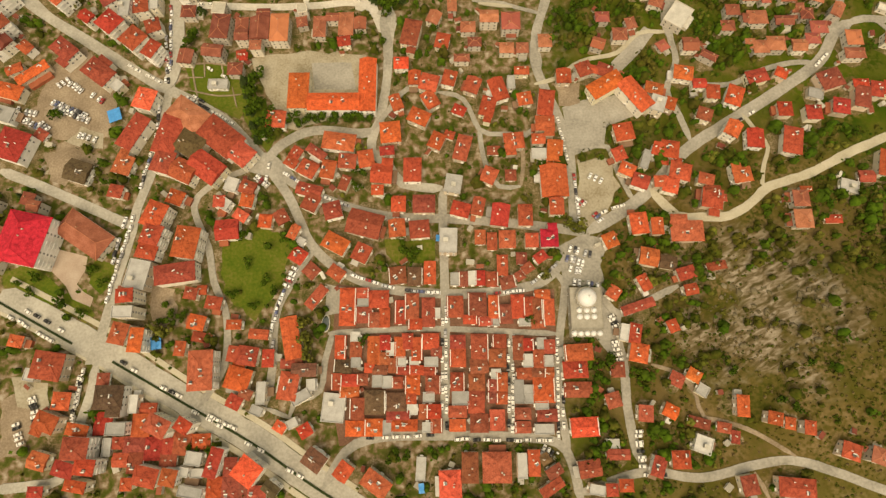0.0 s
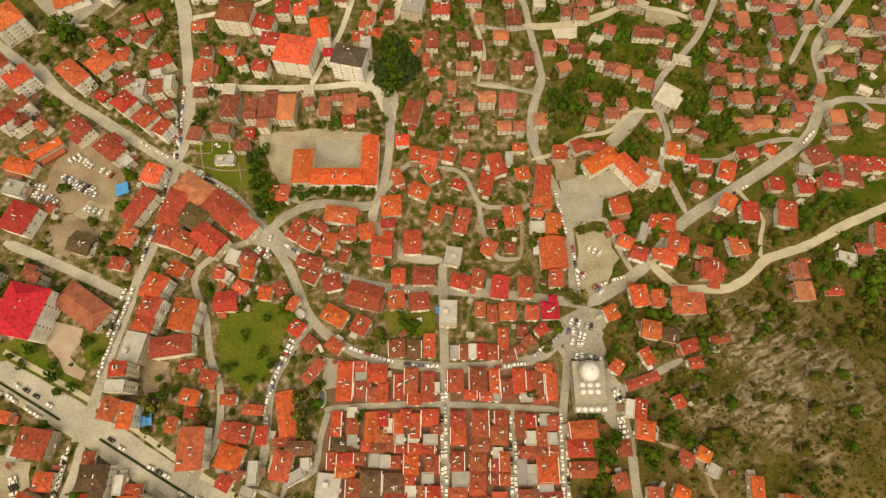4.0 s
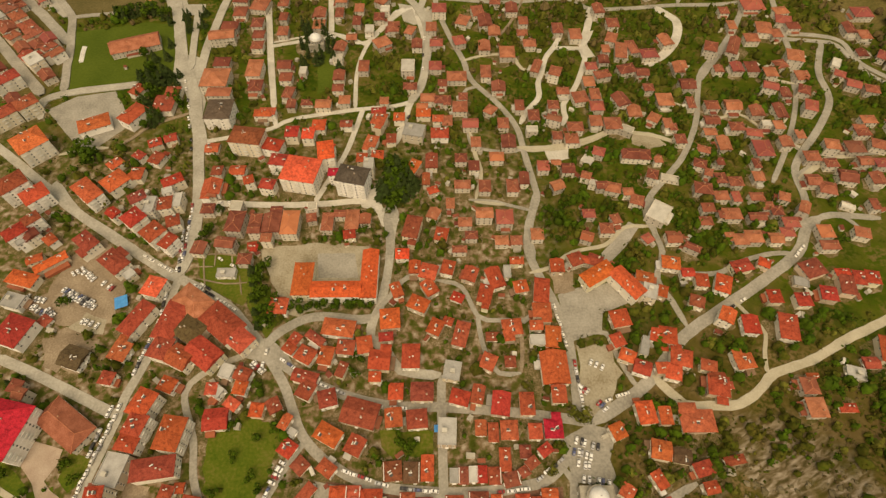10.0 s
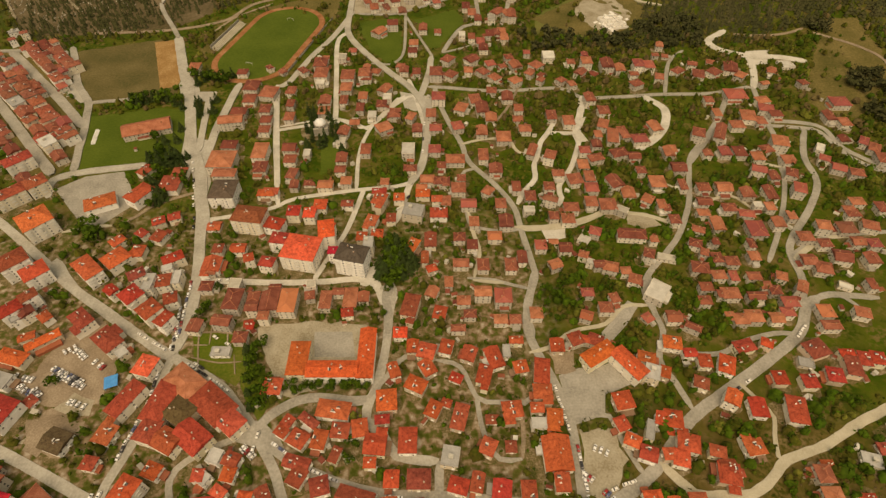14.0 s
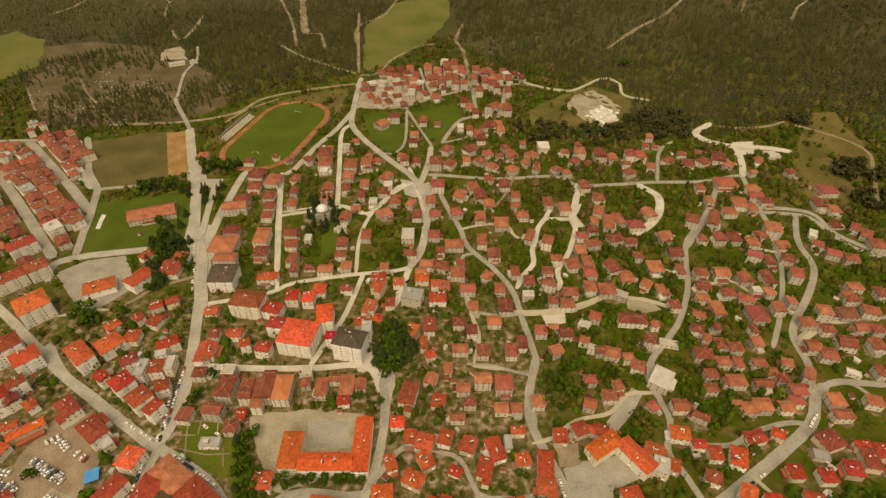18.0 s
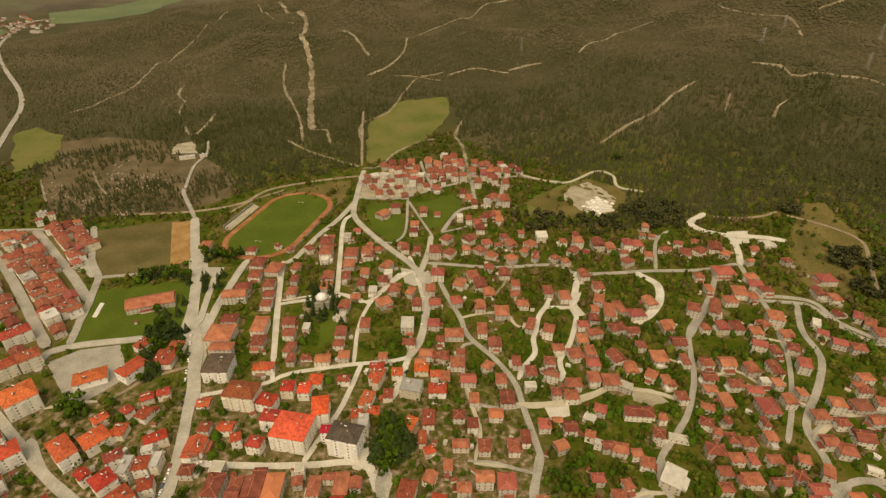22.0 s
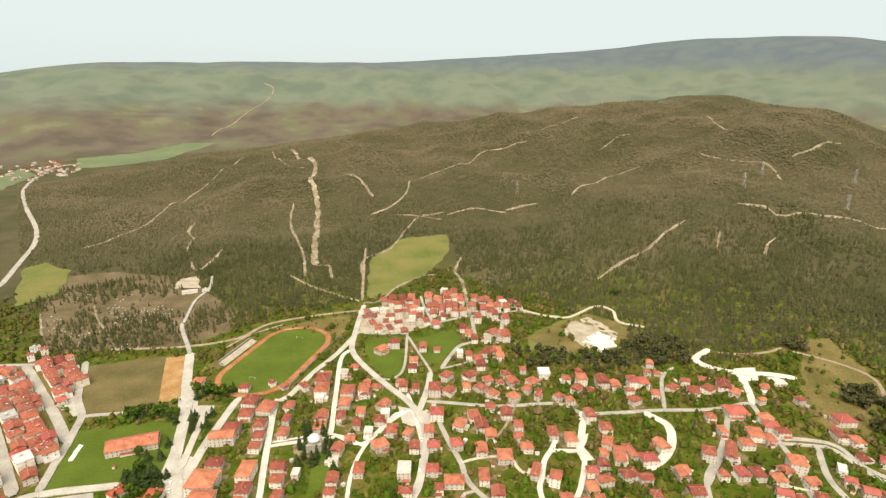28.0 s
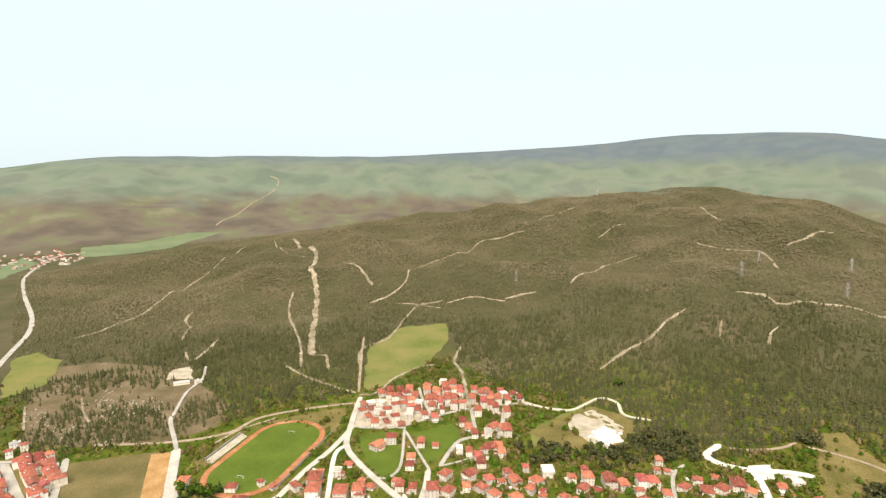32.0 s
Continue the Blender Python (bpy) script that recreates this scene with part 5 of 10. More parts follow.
def yards():
    """Trodden earth and rubble about the houses, in uneven patches."""
    q = random.Random(21)
    v, f = [], []
    for x, y, r in PLACED:
        if q.random() < 0.25 or math.hypot(x, y) > 720:
            continue
        cx, cy, n, k0 = x + q.uniform(-2, 2), y + q.uniform(-2.5, 2), 14, len(v)
        up = 0.02 + 0.02 * q.random()
        v.append((cx, cy, float(height(cx, cy)) + up))
        rr = [r * q.uniform(0.9, 1.5) for _ in range(n)]
        for k in range(n):
            a = 2 * math.pi * k / n
            s = (rr[k] + 0.5 * rr[k - 1]) / 1.5 * q.uniform(0.85, 1.2)
            px, py = cx + s * math.cos(a), cy + s * math.sin(a)
            v.append((px, py, float(height(px, py)) + up))
            f.append((k0, k0 + 1 + k, k0 + 1 + (k + 1) % n))
    tagged(new("yard_ground", mesh("yard_ground", v, f, ["yard"])), "trodden brown earth and rubble in the yards", "ground", kind="stuff")


def sheds():
    """Small huts and stores in the gardens and yards."""
    q = random.Random(33)
    B = Build()
    for x, y, r in PLACED:
        if math.hypot(x, y) > 650 or q.random() < 0.45:
            continue
        a, s = q.uniform(0, 360), r * q.uniform(1.0, 1.5) + 1.5
        px, py = x + s * math.cos(radians(a)), y + s * math.sin(radians(a))
        if any((px - hx) ** 2 + (py - hy) ** 2 < (0.75 * hr + 1.5) ** 2 for hx, hy, hr in PLACED) or float(road_gap(np.array([px]), np.array([py]))[0]) < 2.2:
            continue
        C = lean_to(q.uniform(1.8, 4.5), q.uniform(1.6, 3.0), q.uniform(1.9, 2.5))
        m = pose(px, py, float(height(px, py)), 0, 0, q.uniform(0, 360))
        B.faces([tuple(m @ Vector(p)) for p in C.v], C.f)
        roof = q.choice((1, 1, 2, 3, 1, 2))
        B.i[-len(C.i):] = [roof if k else 0 for k in C.i]
    tagged(new("garden_sheds", B.mesh("garden_sheds", "wall_far", "roof_far_b", "roof_far_g", "roof_far_f")), "small rendered sheds with sheet roofs in the yards", "sheds", kind="stuff")

house(124.3, -41.2, 8.7, 8.2, -0, 2, 'n')
house(136.6, -33.7, 9.0, 8.7, -20, 2, 'f')
house(129.3, 65.1, 8.6, 7.2, -11, 1, 'd')
house(139.4, 48.9, 6.6, 5.3, 10, 2, 'n')
house(137.8, 58.3, 9.2, 6.4, 15, 2, 'n')
house(-90.3, 127.0, 7.0, 5.3, 149, 2, 'n')
house(155.1, -30.3, 3.5, 5.7, -10, 1, 'n')
house(-87.6, 133.1, 6.0, 6.0, 59, 2, 'n')
house(141.1, 83.1, 18.1, 11.5, -0, 2, 'n')
house(-131.1, 102.7, 5.9, 6.3, -0, 2, 'n')
house(158.3, -53.7, 7.6, 8.9, 9, 2, 'n')
house(-124.7, 113.2, 7.3, 8.1, -16, 2, 'f')
house(156.8, 62.9, 10.5, 3.9, 10, 1, 'n')
house(-65.9, 165.1, 30.8, 10.6, -0, 3, 'o')
house(-119.6, 131.6, 13.8, 11.9, -38, 3, 'n')
house(-45.7, 176.4, 9.7, 34.6, -0, 3, 'o')
house(-101.3, 155.1, 10.9, 10.1, -3, 2, 'n')
house(-139.4, 123.0, 19.5, 13.7, -35, 3, 'n')
house(158.3, 102.8, 11.2, 11.1, -11, 2, 'n')
house(-156.8, 105.3, 8.9, 7.8, 160, 2, 'n')
house(-165.2, 93.2, 11.4, 14.2, -20, 4, 'n')
house(181.9, -54.9, 18.1, 8.7, -5, 2, 'n')
house(-87.9, 172.8, 11.7, 23.0, -0, 3, 'o')
house(-152.5, 120.9, 13.4, 12.0, -25, 3, 'n')
house(-133.0, 142.7, 26.1, 16.2, -38, 3, 'n')
house(165.9, 103.9, 3.5, 3.5, -0, 1, 'n')
house(100.4, 175.7, 22.0, 9.9, 31, 3, 'o')
house(-150.8, 138.3, 16.1, 14.2, -30, 3, 'd')
house(118.1, 168.9, 22.3, 10.3, -54, 3, 'o')
house(88.7, 188.2, 8.8, 8.6, 21, 2, 'n')
house(-165.3, 126.7, 11.7, 13.2, -16, 3, 'n')
house(0.4, 208.6, 7.9, 9.8, -12, 2, 'n')
house(207.0, -36.2, 8.4, 7.4, -20, 2, 'n')
house(100.9, 187.3, 9.0, 8.0, -23, 2, 'n')
house(-19.4, 212.8, 10.0, 17.3, -12, 3, 'n')
house(-61.8, 208.7, 7.3, 6.2, 9, 2, 'r')
house(-163.9, 144.3, 13.3, 24.7, -13, 3, 'n')
house(-139.9, 180.7, 12.0, 6.4, -0, 1, 'f')
house(-125.6, 200.1, 4.3, 4.9, -0, 1, 'r')
house(228.6, 90.4, 9.2, 4.2, -0, 1, 'n')
house(-235.7, 78.8, 24.2, 28.6, -12, 5, 'm')
house(-61.9, 251.5, 21.1, 15.1, -13, 6, 'k')
house(-99.7, 259.5, 24.8, 22.1, -11, 5, 's')
house(-84.0, 277.6, 11.2, 16.9, 10, 5, 's')
house(-173.1, 323.7, 19.4, 20.8, -0, 4, 'k')
house(-343.1, 385.7, 15.5, 12.0, -42, 4, 'f')
house(-354.8, 396.3, 12.5, 11.7, -41, 2, 'r')
house(-360.8, 426.3, 13.9, 12.5, -40, 3, 'b')
house(-395.5, 404.0, 10.6, 11.5, -32, 2, 'b')
house(-373.9, 439.9, 13.9, 12.3, -45, 2, 'b')
house(-391.3, 437.1, 16.4, 12.5, -42, 2, 'b')
house(-385.2, 450.5, 15.4, 11.8, -43, 3, 'b')
house(-404.6, 449.8, 15.6, 11.8, -41, 3, 'g')
house(-398.9, 463.2, 15.7, 11.8, -44, 3, 'b')
house(-418.5, 462.4, 16.6, 11.1, -42, 3, 'b')
house(-385.7, 492.6, 17.3, 10.8, -45, 3, 'b')
house(-411.6, 475.6, 14.1, 11.5, -43, 3, 'b')
house(-431.4, 475.0, 16.5, 11.1, -46, 2, 'b')
house(-384.0, 517.7, 18.8, 11.1, -48, 3, 'b')
house(-399.2, 508.3, 15.2, 9.6, -44, 3, 'b')
house(-443.5, 487.8, 15.1, 13.1, -44, 3, 'b')
house(-412.5, 522.0, 16.1, 10.5, -46, 3, 'b')
house(-399.6, 533.2, 19.5, 12.4, -47, 2, 'b')
house(-425.6, 534.9, 17.5, 10.7, -47, 3, 'b')
house(-414.0, 549.5, 17.9, 11.8, -50, 2, 'b')
house(-439.3, 550.1, 17.4, 10.9, -46, 3, 'b')
house(-357.2, 361.4, 12.5, 21.2, -45, 4, 'r')
house(-328.2, 333.0, 13.5, 15.4, -45, 4, 'b')
house(-343.1, 319.7, 12.4, 22.4, -45, 4, 'n')
house(-305.8, 288.8, 21.0, 21.1, -45, 5, 'w')
house(-301.9, 248.3, 14.9, 18.5, -45, 5, 'n')
house(-283.8, 240.4, 14.1, 15.9, -45, 4, 'n')
house(-277.4, 219.0, 8.4, 10.3, -45, 4, 'n')
house(-284.1, 208.4, 10.1, 13.4, -45, 4, 'r')
house(-248.1, 243.4, 22.2, 12.0, -40, 4, 'o')
house(-233.6, 254.6, 14.6, 16.2, -40, 3, 'n')
house(-240.6, 273.5, 8.1, 10.1, -40, 2, 'n')
house(-221.8, 263.4, 8.8, 10.6, 0, 2, 'n')
house(-225.4, 281.5, 8.2, 6.2, -30, 2, 'n')
house(-211.6, 278.6, 8.9, 10.1, -20, 2, 'n')
house(-192.2, 254.5, 13.9, 8.3, 32, 3, 'r')
house(-193.3, 245.0, 7.0, 5.3, 20, 3, 'f')
house(-192.2, 234.0, 9.1, 10.4, 10, 3, 'n')
house(-183.9, 236.8, 5.2, 11.5, 5, 3, 'f')
house(-182.6, 219.0, 8.5, 8.9, 20, 3, 'n')
house(-213.0, 239.5, 10.9, 8.8, 35, 3, 'b')
house(-200.3, 230.7, 6.7, 13.4, 0, 4, 'g')
house(-225.4, 225.7, 8.0, 6.7, -35, 3, 'r')
house(-208.4, 219.8, 12.9, 12.4, -38, 4, 'r')
house(-192.2, 208.2, 12.7, 12.6, -38, 4, 'n')
house(-180.0, 200.6, 7.5, 10.6, -30, 4, 'n')
house(-270.7, 315.2, 23.0, 14.1, 26, 2, 'o')
house(-241.2, 322.7, 13.3, 20.1, -30, 3, 'n')
house(-247.9, 353.4, 9.3, 11.8, -25, 2, 'n')
house(-222.2, 337.2, 15.6, 17.8, 0, 2, 'b')
house(-218.3, 351.3, 11.2, 9.4, 0, 2, 'b')
house(-216.8, 293.9, 9.1, 7.5, 25, 2, 'n')
house(-206.2, 298.8, 8.5, 7.6, 20, 2, 'r')
house(-137.3, 327.5, 11.8, 7.2, 0, 2, 'n')
house(-49.0, 327.6, 10.9, 5.7, 0, 2, 'r')
house(-144.8, 292.7, 23.6, 16.2, -8, 5, 'b')
house(-173.8, 291.2, 9.3, 8.8, 0, 1, 'n')
house(-140.5, 325.5, 13.6, 7.2, 0, 2, 'n')
house(-113.6, 302.0, 9.4, 10.3, 0, 3, 'r')
house(-101.0, 300.2, 8.5, 10.1, 0, 3, 's')
house(-125.8, 288.7, 13.4, 11.0, -15, 3, 'r')
house(-116.9, 270.7, 14.5, 10.2, -8, 4, 'r')
house(-163.7, 266.0, 7.1, 7.9, 0, 2, 'n')
house(-148.5, 266.0, 10.4, 7.9, 0, 2, 'n')
house(-163.9, 250.3, 12.4, 12.8, 0, 2, 'n')
house(-137.7, 254.6, 6.3, 7.0, 20, 3, 'n')
house(-123.5, 250.5, 10.0, 8.3, -10, 3, 'r')
house(-94.6, 311.8, 9.6, 10.6, 0, 2, 'n')
house(-73.3, 313.1, 8.8, 6.7, 0, 2, 'b')
house(-83.8, 282.6, 8.1, 8.7, -20, 4, 's')
house(-76.8, 258.9, 6.9, 6.3, 0, 4, 'm')
house(-52.3, 266.9, 7.1, 10.9, 0, 4, 'g')
house(-47.7, 315.4, 9.7, 11.9, -15, 3, 'n')
house(-32.4, 320.3, 8.0, 8.1, 0, 2, 'n')
house(-52.6, 294.5, 8.5, 11.0, -15, 2, 'n')
house(-37.6, 297.5, 6.8, 8.6, 0, 2, 'n')
house(-58.5, 277.6, 7.3, 8.0, 0, 2, 'n')
house(-47.0, 280.4, 8.2, 8.1, 0, 2, 'n')
house(-13.4, 325.0, 10.8, 8.3, 0, 2, 'o')
house(-20.3, 303.2, 15.6, 12.6, -12, 3, 'g')
house(-0.5, 302.5, 13.0, 10.0, 0, 2, 'n')
house(-1.9, 318.4, 8.0, 6.8, 0, 2, 'n')
house(-20.3, 268.7, 7.3, 13.6, -25, 2, 'o')
house(-6.7, 274.3, 8.1, 13.4, 0, 2, 'n')
house(-10.5, 257.0, 4.6, 10.4, 0, 2, 'b')
house(-5.5, 246.8, 6.9, 5.6, 20, 2, 'n')
house(-127.1, 201.9, 5.4, 4.9, 10, 1, 'r')
house(-165.2, 81.4, 10.4, 10.9, -15, 4, 'n')
house(-168.2, 72.3, 11.0, 8.2, -12, 3, 'n')
house(-145.3, 76.7, 12.9, 17.4, -8, 4, 'n')
house(-150.9, 59.4, 22.1, 10.5, 8, 3, 'n')
house(-172.1, 59.0, 12.1, 16.3, -10, 3, 'g')
house(-174.3, 46.1, 8.6, 6.9, 5, 5, 'r')
house(-174.4, 37.2, 11.0, 6.2, 0, 5, 'f')
house(-176.5, 25.7, 8.5, 10.8, -12, 4, 'b')
house(-166.8, 22.2, 6.7, 12.4, -3, 4, 'o')
house(-142.0, 48.3, 6.4, 5.8, -10, 2, 'n')
house(-137.0, 50.6, 4.6, 4.5, 0, 1, 'n')
house(-128.7, 42.9, 8.2, 6.4, -10, 2, 'n')
house(-137.1, 32.0, 8.7, 7.4, -12, 2, 'o')
house(-136.2, 24.2, 6.9, 4.5, -10, 1, 'n')
house(-144.9, 17.8, 5.0, 7.2, -5, 2, 'n')
house(-214.2, 8.8, 16.1, 14.0, -8, 3, 'n')
house(-205.8, -9.8, 8.9, 8.5, -3, 2, 'n')
house(-225.0, 4.1, 6.1, 6.5, -10, 2, 'f')
house(-210.5, -20.4, 11.4, 8.5, -20, 3, 'n')
house(-194.9, -24.7, 11.0, 5.4, -10, 2, 'o')
house(-178.7, -7.9, 14.6, 11.7, 0, 3, 'd')
house(-175.8, -16.2, 4.7, 4.5, 0, 2, 'f')
house(-172.9, -24.0, 10.3, 6.4, 0, 3, 'g')
house(-166.6, -11.4, 4.5, 9.5, 0, 2, 'f')
house(-150.0, -22.3, 11.8, 8.7, -25, 4, 'n')
house(-136.4, -22.3, 7.5, 6.0, -30, 4, 'r')
house(-130.1, 5.9, 12.4, 20.3, 3, 4, 'n')
house(-235.9, 22.3, 7.4, 5.6, -10, 2, 'n')
house(-124.8, 85.5, 12.6, 11.2, 5, 2, 'r')
house(-117.7, 94.0, 7.7, 5.3, -30, 2, 's')
house(-127.7, 101.1, 6.1, 6.6, -30, 2, 'f')
house(-114.8, 103.3, 6.9, 7.4, -10, 2, 'n')
house(-103.2, 90.5, 6.8, 7.1, -5, 2, 'n')
house(-93.9, 92.8, 6.6, 7.6, 30, 2, 'n')
house(-86.3, 84.0, 4.5, 8.0, -25, 2, 'n')
house(-83.6, 70.4, 8.1, 7.8, -32, 1, 'r')
house(-82.5, 78.8, 4.5, 4.5, -30, 1, 'f')
house(-77.2, 101.8, 8.4, 9.5, -25, 2, 'n')
house(-64.3, 96.8, 9.4, 9.3, 15, 2, 'n')
house(-45.2, 88.5, 19.2, 13.9, -15, 2, 'n')
house(-61.8, 76.9, 13.5, 8.9, -28, 2, 'o')
house(-46.7, 71.2, 8.6, 9.4, -25, 2, 'n')
house(-25.9, 100.5, 7.5, 8.7, 0, 2, 'n')
house(-11.0, 100.4, 12.1, 10.0, 0, 2, 'n')
house(-26.5, 85.7, 8.7, 9.7, 5, 2, 'n')
house(-13.5, 85.0, 10.6, 9.7, 5, 2, 'n')
house(-26.1, 58.4, 9.1, 9.2, 5, 1, 'b')
house(-15.9, 57.7, 7.8, 9.8, 0, 1, 'd')
house(-7.6, 59.9, 5.9, 12.4, 0, 1, 'n')
house(-75.5, 61.5, 7.5, 7.1, -40, 1, 'b')
house(-60.7, 59.6, 8.5, 6.4, -35, 2, 'n')
house(-71.8, 46.2, 5.3, 13.7, -38, 1, 'b')
house(-116.3, 30.7, 7.5, 4.5, 0, 2, 'n')
house(-101.9, 25.3, 9.9, 4.5, -5, 2, 'n')
house(-107.5, 13.6, 10.3, 9.4, -8, 2, 'n')
house(-115.8, 14.8, 4.5, 7.7, -8, 2, 'b')
house(-95.9, 12.2, 5.5, 8.7, 0, 2, 'r')
house(-84.0, 23.2, 8.6, 22.5, 12, 2, 'n')
house(-86.0, 9.3, 6.8, 4.5, 0, 1, 'b')
house(-75.9, 5.8, 12.6, 6.3, 0, 2, 'd')
house(-84.0, -2.6, 9.5, 14.0, -8, 2, 'n')
house(-111.7, 1.4, 12.6, 11.3, -15, 2, 'o')
house(-106.9, -6.6, 6.3, 4.5, -20, 2, 'b')
house(-112.5, -10.7, 6.8, 6.3, -25, 2, 'r')
house(-98.6, -6.1, 4.8, 11.7, 0, 2, 'g')
house(-100.5, -15.2, 6.3, 4.8, -20, 2, 'g')
house(-77.2, -8.4, 10.3, 5.4, 30, 2, 'g')
house(-71.8, -2.1, 4.5, 6.2, 5, 2, 'f')
house(-59.7, -14.1, 12.0, 15.0, -5, 1, 'f')
house(-87.3, -23.7, 5.7, 4.5, -30, 2, 's')
house(-80.9, -21.9, 5.7, 4.5, 30, 2, 'f')
house(-73.8, -25.6, 6.1, 6.0, 32, 2, 'r')
house(-262.7, 205.8, 8.8, 6.3, -38, 2, 'n')
house(-255.1, 187.7, 20.1, 6.1, 38, 2, 'o')
house(-268.9, 175.5, 18.9, 8.9, -15, 2, 'o')
house(-266.6, 190.2, 9.2, 5.4, 25, 2, 'n')
house(-236.0, 202.5, 16.0, 9.8, -38, 3, 'n')
house(-212.4, 186.6, 18.7, 11.6, -37, 3, 'n')
house(-201.4, 178.7, 6.7, 6.6, -40, 2, 'f')
house(-278.7, 206.5, 10.6, 12.2, -45, 3, 'g')
house(-268.1, 159.8, 13.0, 9.5, -15, 2, 'g')
house(-257.3, 138.2, 17.3, 18.2, -18, 3, 'r')
house(-245.0, 147.3, 7.1, 5.6, -30, 1, 'b')
house(-216.7, 122.0, 13.8, 12.3, -18, 2, 'd')
house(-181.3, 167.9, 11.5, 12.6, -15, 3, 's')
house(-185.5, 146.2, 9.9, 22.2, -27, 3, 'n')
house(-190.4, 125.9, 10.5, 10.9, -15, 2, 'n')
house(-192.6, 109.3, 7.6, 6.9, -10, 2, 'n')
house(-62.3, 140.2, 18.9, 10.2, -8, 2, 'n')
house(-75.6, 133.5, 12.1, 4.5, -35, 2, 'b')
house(-80.2, 122.8, 10.3, 8.7, -28, 2, 'n')
house(-68.0, 122.4, 7.7, 10.6, -10, 2, 'n')
house(-56.8, 127.5, 9.8, 8.5, -5, 2, 'b')
house(-45.6, 128.9, 8.4, 10.0, 10, 2, 'n')
house(-58.0, 113.7, 4.5, 8.5, -20, 2, 'n')
house(-78.5, 109.2, 14.3, 6.7, -15, 2, 'n')
house(-36.1, 119.4, 11.7, 11.2, -5, 2, 'n')
house(-38.4, 109.3, 6.2, 5.3, 0, 2, 'n')
house(-114.7, 111.1, 8.5, 7.3, -20, 2, 'n')
house(-31.4, 146.1, 11.4, 12.7, 5, 2, 'o')
house(-33.2, 134.0, 7.8, 4.9, 5, 2, 'r')
house(-17.9, 121.8, 9.7, 14.2, 0, 2, 'n')
house(-3.4, 140.3, 7.6, 9.7, -25, 2, 'n')
house(-7.3, 167.5, 7.8, 10.3, 30, 2, 'n')
house(-14.2, 156.1, 11.8, 8.7, -25, 2, 'n')
house(-28.1, 165.6, 6.0, 9.6, 20, 2, 'n')
house(-8.0, 179.2, 10.3, 10.3, -15, 2, 'n')
house(-17.0, 182.5, 6.8, 8.7, 0, 2, 'n')
house(-25.5, 192.9, 8.3, 7.3, 0, 2, 's')
house(4.5, 182.4, 7.5, 9.6, -15, 2, 'n')
house(18.7, 177.4, 8.5, 9.8, -20, 2, 'n')
house(34.7, 174.5, 8.9, 14.3, 18, 2, 'n')
house(42.8, 179.2, 4.5, 8.7, 0, 2, 'f')
house(27.9, 162.9, 8.1, 12.3, -15, 2, 'n')
house(10.4, 161.8, 7.2, 5.6, -25, 1, 'r')
house(12.0, 135.7, 7.8, 15.4, -15, 2, 'b')
house(4.3, 145.4, 5.3, 4.5, -20, 1, 'n')
house(6.3, 112.9, 9.6, 11.1, -10, 2, 'g')
house(43.1, 140.1, 11.3, 9.5, 5, 2, 'n')
house(27.6, 118.0, 7.9, 9.2, -25, 2, 'n')
house(40.8, 119.1, 5.7, 6.2, 0, 1, 'n')
house(31.1, 135.0, 7.2, 4.9, 0, 1, 'b')
house(50.7, 168.0, 8.1, 7.7, 10, 2, 'n')
house(63.6, 165.1, 8.8, 16.4, -8, 2, 'n')
house(62.4, 151.5, 10.7, 9.0, 0, 2, 'n')
house(57.9, 141.2, 7.2, 5.7, 0, 2, 'n')
house(57.8, 131.6, 8.5, 6.3, 0, 2, 'f')
house(67.4, 133.6, 8.5, 13.1, -5, 2, 'n')
house(66.0, 114.2, 15.0, 19.0, 2, 2, 'n')
house(49.6, 187.1, 8.3, 4.7, 0, 2, 'n')
house(75.6, 183.3, 8.2, 8.8, 0, 2, 'n')
house(91.1, 188.6, 11.2, 4.7, -15, 2, 'n')
house(130.9, 162.8, 8.9, 10.2, -20, 3, 'f')
house(130.8, 174.4, 10.3, 7.0, -15, 2, 'n')
house(109.8, 145.5, 10.7, 10.4, 10, 2, 'n')
house(105.8, 131.2, 6.9, 7.7, 20, 2, 'n')
house(109.8, 121.3, 8.5, 6.9, -25, 2, 'o')
house(117.0, 114.0, 9.0, 8.0, -20, 2, 'n')
house(121.5, 127.6, 4.6, 12.0, -20, 2, 'g')
house(129.0, 134.1, 5.2, 7.7, -20, 2, 'n')
house(128.3, 113.6, 5.6, 6.1, 0, 2, 'n')
house(150.1, 185.0, 11.1, 8.9, -10, 2, 'o')
house(159.1, 177.6, 7.5, 5.5, 0, 2, 'r')
house(167.0, 171.9, 7.4, 8.7, -5, 2, 'n')
house(180.1, 169.4, 9.0, 12.5, -22, 2, 'n')
house(195.6, 182.3, 12.5, 8.1, 15, 2, 'n')
house(211.2, 184.7, 6.7, 6.0, -28, 2, 'n')
house(160.0, 156.8, 8.3, 7.5, -20, 2, 'b')
house(140.0, 164.0, 5.4, 7.6, -20, 2, 'n')
house(174.5, 145.7, 8.1, 9.3, -30, 3, 'o')
house(188.8, 140.9, 9.2, 11.2, -5, 2, 'r')
house(211.2, 139.3, 10.6, 16.6, -12, 2, 'n')
house(209.7, 160.1, 8.0, 8.5, 0, 2, 'r')
house(227.0, 157.7, 8.7, 8.5, 0, 2, 'r')
house(241.1, 180.4, 13.9, 11.5, 18, 2, 'n')
house(232.0, 171.8, 8.9, 6.4, -15, 1, 'g')
house(244.5, 161.9, 9.4, 9.4, -10, 2, 'r')
house(258.8, 168.2, 8.8, 13.7, -12, 2, 'n')
house(259.2, 177.1, 8.9, 4.8, 0, 2, 'r')
house(268.2, 173.0, 6.7, 9.7, -10, 2, 'n')
